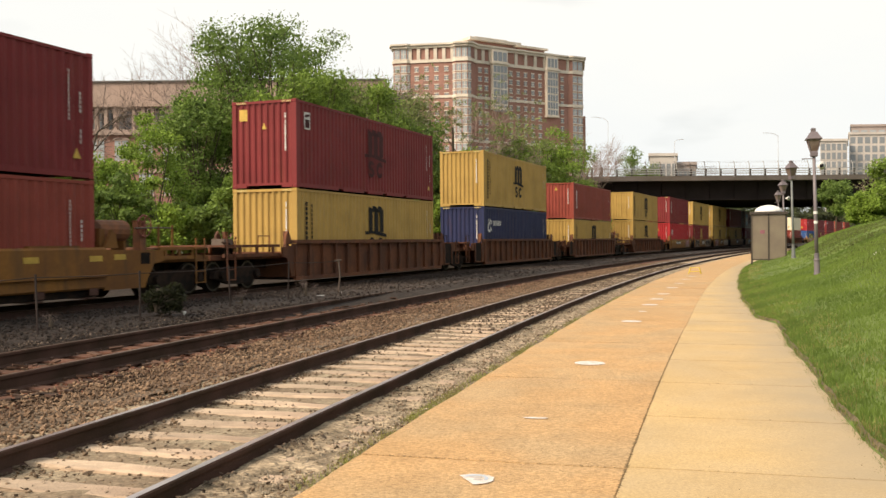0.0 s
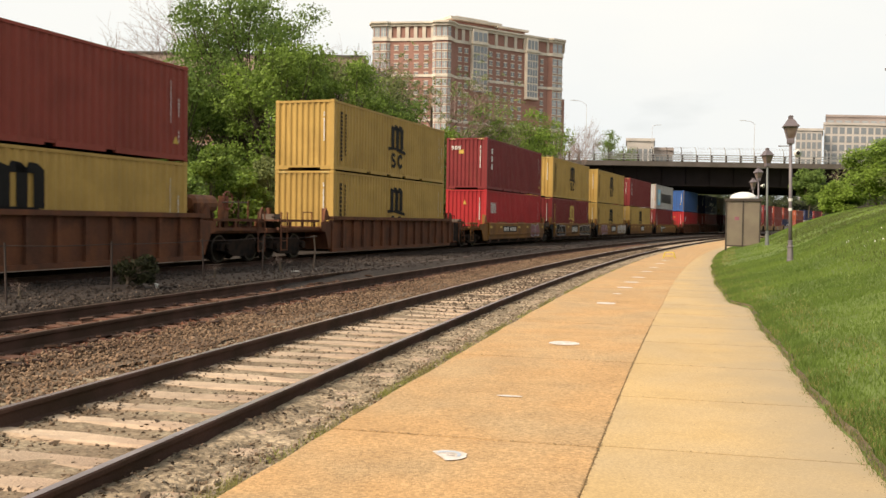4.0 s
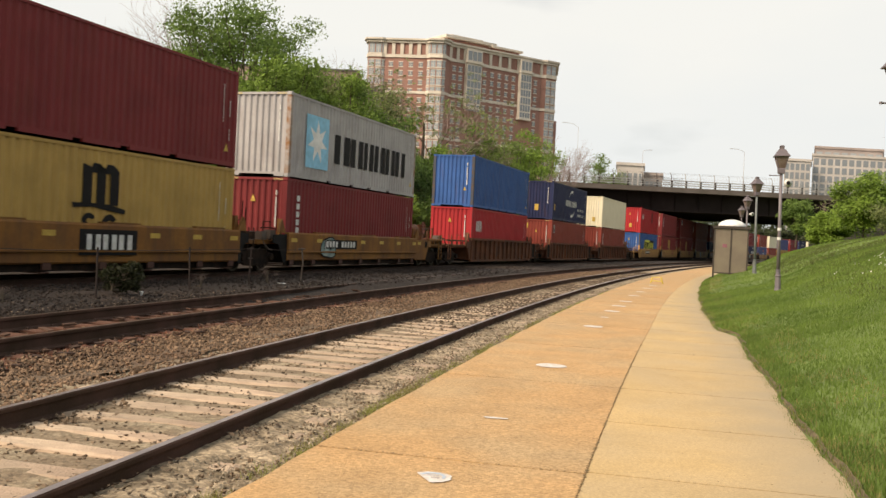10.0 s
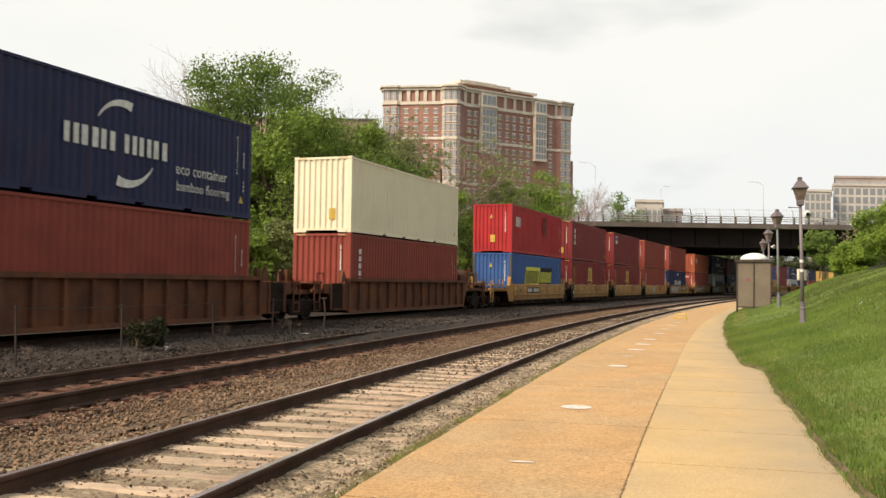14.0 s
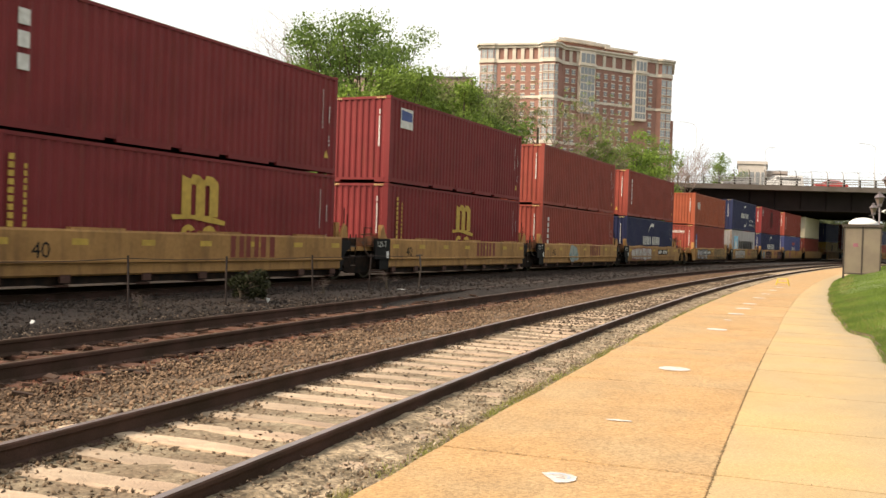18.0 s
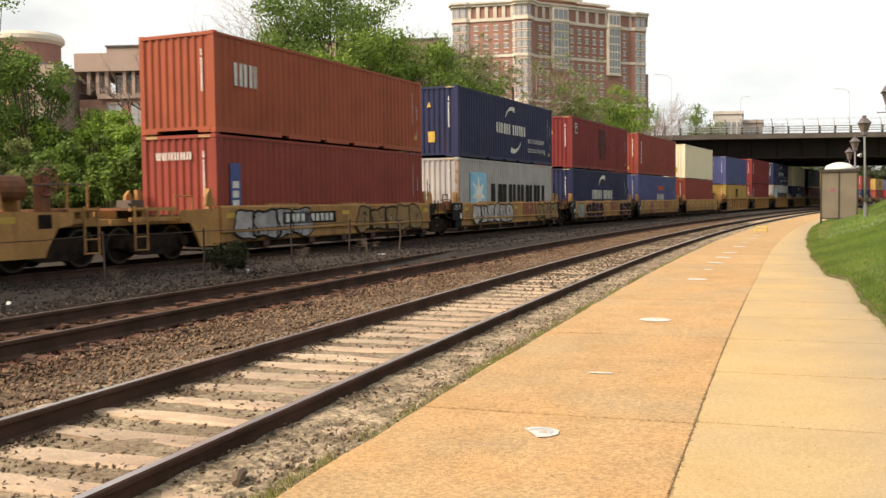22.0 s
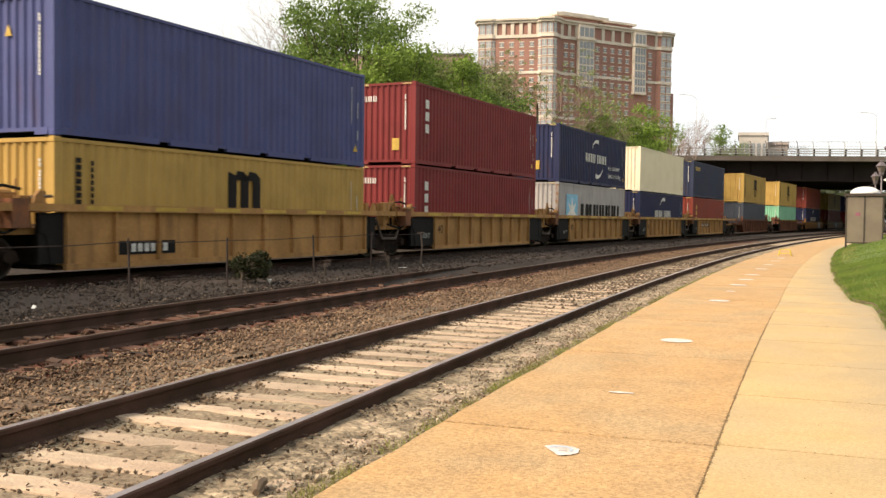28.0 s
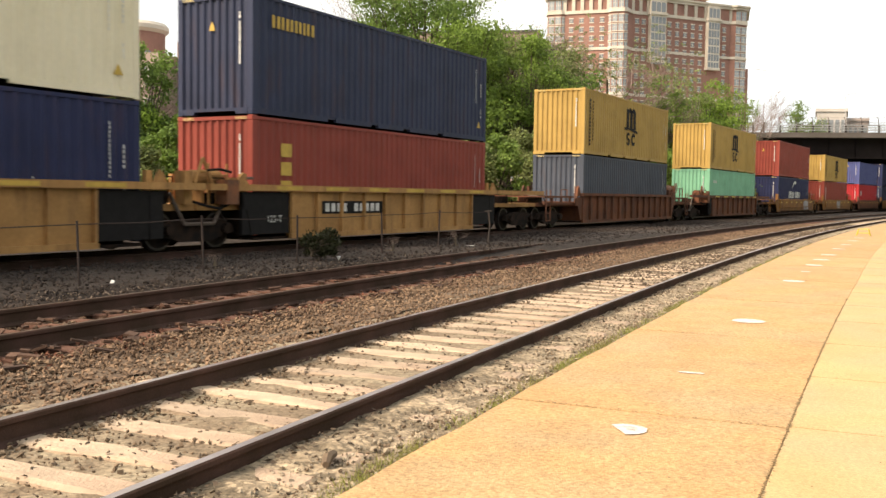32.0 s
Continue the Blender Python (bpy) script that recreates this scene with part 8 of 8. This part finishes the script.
            tagged(part("marking", flat_shape([rect(7.25 + 0.255 * k, 7.42 + 0.255 * k, 0.86, 1.08) for k in range(10) if k != 4], y - 0.005, ("number_far_b", style)), M_WHITE, top, "white number bars"), kind="stuff")
        elif mk == "forty":
            write_on("40", 0.46, 1.0 if style == "smooth" else 1.62, 0.76, y - 0.003, M_BLACK, top, "black stencilled number")
        elif mk == "forty_near":
            write_on("40", 0.46, 1.62, 0.76, y - 0.003, M_BLACK, top, "black stencilled number")
        elif mk in ("load", "load_plain"):
            if style == "smooth":
                part("end_panel", boxes((A - 0.98, A - 0.006, -OUT - 0.02, -0.155, 0.66, ZT - 0.01), (A - 0.62, A - 0.006, -OUT + 0.02, -0.155, 0.34, 0.656)), M_BLACK, top, "black painted end panel")
                write_on("125 T" if mk == "load_plain" else "125-T", 0.27, -1.02, 1.06, y, M_WHITE, top, "white stencilled load number")
                part("marking", flat_shape([rect(-0.38, -0.22, 0.70, 0.92)], y, ("tag_plate", style)), M_WHITE, top, "small white tag plate")
            else:
                write_on("125-T", 0.24, 0.36, 0.62, -0.136, M_WHITE, top, "white stencilled load number")
        else:
            # sprayed tags: ragged fields of colour under angular letter strokes
            x0, n, fill, line = mk
            rnd = random.Random(int(x0 * 100) + n)
            field, strokes, glints = [], [], []

            def stroke(out, pts, w):
                for p, q in zip(pts, pts[1:]):
                    d = math.hypot(q[0] - p[0], q[1] - p[1]) or 1.0
                    u, v = -(q[1] - p[1]) / d * w / 2, (q[0] - p[0]) / d * w / 2
                    e, f = (q[0] - p[0]) / d * w * 0.3, (q[1] - p[1]) / d * w * 0.3
                    out.append([(p[0] + u - e, p[1] + v - f), (p[0] - u - e, p[1] - v - f), (q[0] - u * 0.8 + e, q[1] - v * 0.8 + f), (q[0] + u * 0.8 + e, q[1] + v * 0.8 + f)])

            x = x0
            for k in range(max(1, int(n * 0.72 + 0.5))):
                w, z0, z1 = rnd.uniform(0.80, 1.30), rnd.uniform(0.38, 0.44), rnd.uniform(1.22, 1.32)
                cx, cz, lean = x + w / 2, (z0 + z1) / 2, rnd.uniform(-0.10, 0.14)
                wob = [rnd.uniform(-0.16, 0.14) for _ in range(4)]
                blob = []
                for i in range(20):
                    t = 2 * math.pi * i / 20
                    r = 1 + sum(q * math.cos((j + 2) * t + 7 * q) for j, q in enumerate(wob)) * 0.8
                    sq = 1 / max(abs(math.cos(t)), abs(math.sin(t))) ** 0.7
                    pz = cz + (z1 - z0) * 0.44 * r * sq * math.sin(t)
                    blob.append((cx + w * 0.52 * r * sq * math.cos(t) + lean * (pz - cz), min(1.33, max(0.40, pz))))
                field.append(blob)
                stroke(strokes, blob + blob[:1], rnd.uniform(0.045, 0.075))
                # counters and overlaps inside the shape, spelling nothing
                for _ in range(rnd.randint(1, 2)):
                    gx, gz, gr, t0 = cx + rnd.uniform(-0.16, 0.16) * w, cz + rnd.uniform(-0.2, 0.2), rnd.uniform(0.08, 0.20), rnd.uniform(0, 6.28)
                    stroke(strokes, [(gx + 0.7 * gr * math.cos(t0 + 0.55 * q), gz + gr * math.sin(t0 + 0.55 * q)) for q in range(rnd.randint(4, 7))], rnd.uniform(0.035, 0.06))
                if rnd.random() < 0.6:
                    gx = cx + rnd.uniform(-0.3, 0.2) * w
                    stroke(glints, [(gx, cz + rnd.uniform(-0.2, 0.0)), (gx + lean, cz + rnd.uniform(0.05, 0.28))], rnd.uniform(0.04, 0.08))
                x += w * 0.90
            tagged(part("graffiti", flat_shape(field, y - 0.002, ("tag", x0, n, style)), fill, top, "faded sprayed graffiti"), kind="stuff")
            if glints:
                tagged(part("graffiti", flat_shape(glints, y - 0.004, ("tagglint", x0, n, style)), M_TAG_TEAL if fill != M_TAG_TEAL else M_TAG_PALE, top, "sprayed graffiti streaks"), kind="stuff")
            tagged(part("graffiti", flat_shape(strokes, y - 0.006, ("tagline", x0, n, style)), line, top, "sprayed graffiti strokes"), kind="stuff")
    return top


HC, LO = 2.896, 2.591
# station of the near end at the start; wagon style and paint; upper box; lower box; marks
# a box: colour, height, side art, end stickers, doors at the near end
UNITS = [
    (10.92, "smooth", "dull_yellow", ("maroon", HC, "none", 3), ("brown", LO, "none", 0), ()),
    (32.53, "ribbed", "rust_brown", ("maroon", HC, "wave_dark+icon", 4), ("yellow", HC, "wave", 0), ()),
    (51.82, "ribbed", "rust_brown", ("yellow", HC, "wave", 0), ("navy", HC, "horse", 0), ()),
    (71.16, "ribbed", "rust_brown", ("brown", LO, "tall", 1), ("yellow", LO, "wave", 0), ()),
    (92.52, "ribbed", "rust_brown", ("yellow", LO, "wave", 0), ("yellow", HC, "wave", 2), ()),
    (111.80, "smooth", "dull_yellow", ("maroon", HC, "three", 8), ("red", HC, "blocks", 1), ("number", (8.9, 3, M_TAG_PINK, M_TAG))),
    (127.27, "smooth", "dull_yellow", ("yellow", HC, "wave", 0), ("maroon", HC, "wave_gold", 0), ("plate", (0.4, 4, M_STEEL_DARK, M_TAG), (8.0, 5, M_STEEL_DARK, M_TAG_PALE))),
    (142.87, "smooth", "dull_yellow", ("yellow", HC, "wave", 0), ("yellow", HC, "wave_low", 0), ("plate", (0.9, 4, M_TAG_PINK, M_TAG), (8.2, 5, M_TAG_PALE, M_TAG_OCHRE))),
    (158.27, "smooth", "dull_yellow", ("maroon", HC, "three", 3), ("yellow", HC, "wave", "doors"), ("plate",)),
    (173.86, "smooth", "dull_yellow", ("grey", HC, "star", 0), ("maroon", HC, "tall", 1), ("number", (2.4, 1, M_TAG_TEAL, M_BLACK))),
    (195.22, "ribbed", "rust_brown", ("blue", HC, "none", 5), ("red", HC, "blocks", 1), ()),
    (214.67, "ribbed", "rust_brown", ("navy", HC, "swoosh+side_square", 6), ("brown", HC, "icon", 4), ()),
    (233.97, "ribbed", "rust_brown", ("cream", HC, "none", 2), ("brown", HC, "tall", 0), ()),
    (255.67, "smooth", "yellow", ("red", HC, "blocks+patch", 3), ("blue", HC, "lime", 1), ("forty", "number")),
    (271.06, "smooth", "yellow", ("maroon", HC, "three", 2), ("maroon", HC, "wave_gold", 0), ("load", "forty", "red_blocks")),
    (286.55, "smooth", "yellow", ("maroon", HC, "beacon", 0), ("maroon", HC, "wave_gold", 0), ("load", "forty", "red_blocks")),
    (301.78, "smooth", "yellow", ("brown", HC, "none", 1), ("brown", HC, "tall", 0), ("load_plain", "forty", "red_blocks", (3.6, 1, M_TAG_TEAL, M_TAG))),
    (316.94, "smooth", "yellow", ("brown", HC, "tall", 9), ("navy", HC, "swoosh_big", 1), ("load", "number_far", (0.5, 7, M_TAG_PALE, M_DULLRED))),
    (336.41, "smooth", "yellow", ("orange", LO, "blocks", 0), ("brown", HC, "blue_sign", 0), ("number", (0.4, 5, M_TAG, M_BLACK), (6.8, 7, M_TAG_OCHRE, M_BLACK))),
    (352.00, "smooth", "yellow", ("navy", HC, "swoosh", 3), ("grey", HC, "star", 0), ("load", (0.9, 8, M_TAG_PALE, M_BLACK), "red_blocks", (9.0, 4, M_TAG_OCHRE, M_STEEL_DARK))),
    (367.72, "smooth", "yellow", ("maroon", HC, "wave_dark+icon", 4), ("navy", HC, "swoosh_big", 1), ("load", (0.2, 2, M_TAG_TEAL, M_TAG_PINK), (1.9, 5, M_STEEL_DARK, M_TAG_PINK), "red_blocks", (9.3, 4, M_STEEL_DARK, M_TAG_PINK))),
    (382.92, "smooth", "yellow", ("brown", HC, "tall", 9), ("violet_blue", HC, "eagle", 1), ("load", "red_blocks", (2.6, 2, M_TAG_PINK, M_REDPAINT))),
    (398.71, "smooth", "yellow", ("cream", HC, "none", 2), ("brown", HC, "none", 0), ()),
    (417.73, "flanged", "yellow", ("violet_blue", HC, "none", 1), ("yellow", LO, "wave_low", 0), ("number_low",)),
    (433.44, "flanged", "yellow", ("maroon", HC, "three", 2), ("maroon", HC, "three", 0), ("load", "forty_near")),
    (448.91, "flanged", "yellow", ("navy", HC, "swoosh", 3), ("grey", HC, "star", 0), ("load", "forty")),
    (464.57, "flanged", "yellow", ("cream", HC, "none", 0), ("navy", HC, "swoosh_big+low_words", 1), ("load", "forty")),
    (480.22, "flanged", "yellow", ("dark_blue", HC, "gold_word", 1), ("brown", HC, "tall_gold", 0), ("load", "number")),
    (501.80, "ribbed", "rust_brown", ("yellow", HC, "wave", 0), ("slate", HC, "none", 0), ()),
    (522.83, "flanged", "rust_brown", ("yellow", HC, "wave", 0), ("green", HC, "green_tag", 0), ()),
    (543.01, "smooth", "dull_yellow", ("brown", HC, "none", 1), ("navy", HC, "swoosh_big", 0), ((9.0, 3, M_TAG, M_TAG),)),
    (562.63, "smooth", "dull_yellow", ("yellow", LO, "wave", 0), ("brown", HC, "tall", 0), ((5.6, 3, M_TAG, M_TAG),)),
    (582.40, "smooth", "rust_brown", ("violet_blue", LO, "none", 1), ("red", HC, "blocks", 0), ()),
    (598.40, "smooth", "dull_yellow", ("navy", HC, "swoosh", 0), ("dark_blue", HC, "none", 0), ()),
    (614.20, "smooth", "dull_yellow", ("maroon", HC, "none", 0), ("brown", HC, "none", 0), ()),
]
SPEED, GAIN = 13.825, 0.0290
STEEL = {"ribbed": "ribbed", "smooth": "smooth-sided", "flanged": "flanged"}
PAINT_WORD = {"rust_brown": "rusty brown", "dull_yellow": "dirty faded yellow", "yellow": "ochre yellow"}
RAIL_Z = 0.0
train = []
for k, (s, style, paint, upper, lower, marks) in enumerate(UNITS):
    before = UNITS[k - 1][0] if k else s - 19.5
    after = UNITS[k + 1][0] if k + 1 < len(UNITS) else s + 15.6
    g0, g1 = (s - before - BOX_L) / 2 - 0.02, (after - s - BOX_L) / 2 - 0.02
    tagtext = " with graffiti" if any(isinstance(q, tuple) for q in marks) else ""
    wagon = well_wagon(style, g0, g1, paint, marks, "%s %s well wagon%s under stacked containers" % (PAINT_WORD[paint], STEEL[style], tagtext), g0 > 2.2)
    train.append((wagon, s, 0.0))
    z = 0.30
    for which, (colour, h, art, ends) in (("lower", lower), ("upper", upper)):
        doors = ends == "doors"
        ob = shipping_container(colour, h, art, 0 if doors else ends, doors, "%s corrugated steel container %s" % (COLOUR_WORD[colour], "standing on another container" if which == "upper" else "sitting low in a well wagon"))
        train.append((ob, s, z))
        z += h + 0.012


def motions():
    """The whole train rolls towards the camera and past it."""
    times = [2.0 * i for i in range(17)]
    for ob, s, z in train:
        rows = []
        for t in times:
            d = s - SPEED * t - 0.5 * GAIN * t * t
            x0, y0, _ = train_place(d)
            x1, y1, _ = train_place(d + BOX_L)
            rows.append((t, pose(x0, y0, RAIL_Z + z, 0, 0, math.degrees(math.atan2(y1 - y0, x1 - x0)))))
        walk(ob, rows)
    # traffic on the bridge waits beyond the bank, then crosses
    for ob, lead in traffic:
        rows = []
        for t in range(33):
            x = 108.9 - 6.9 * (min(max(t, 8.0), 22.0) - 8.0) + lead
            rows.append((float(t), pose(max(x, -3.0 - lead * 0.05), 134.5, DECK_Z + 0.285)))
        walk(ob, rows)


motions()
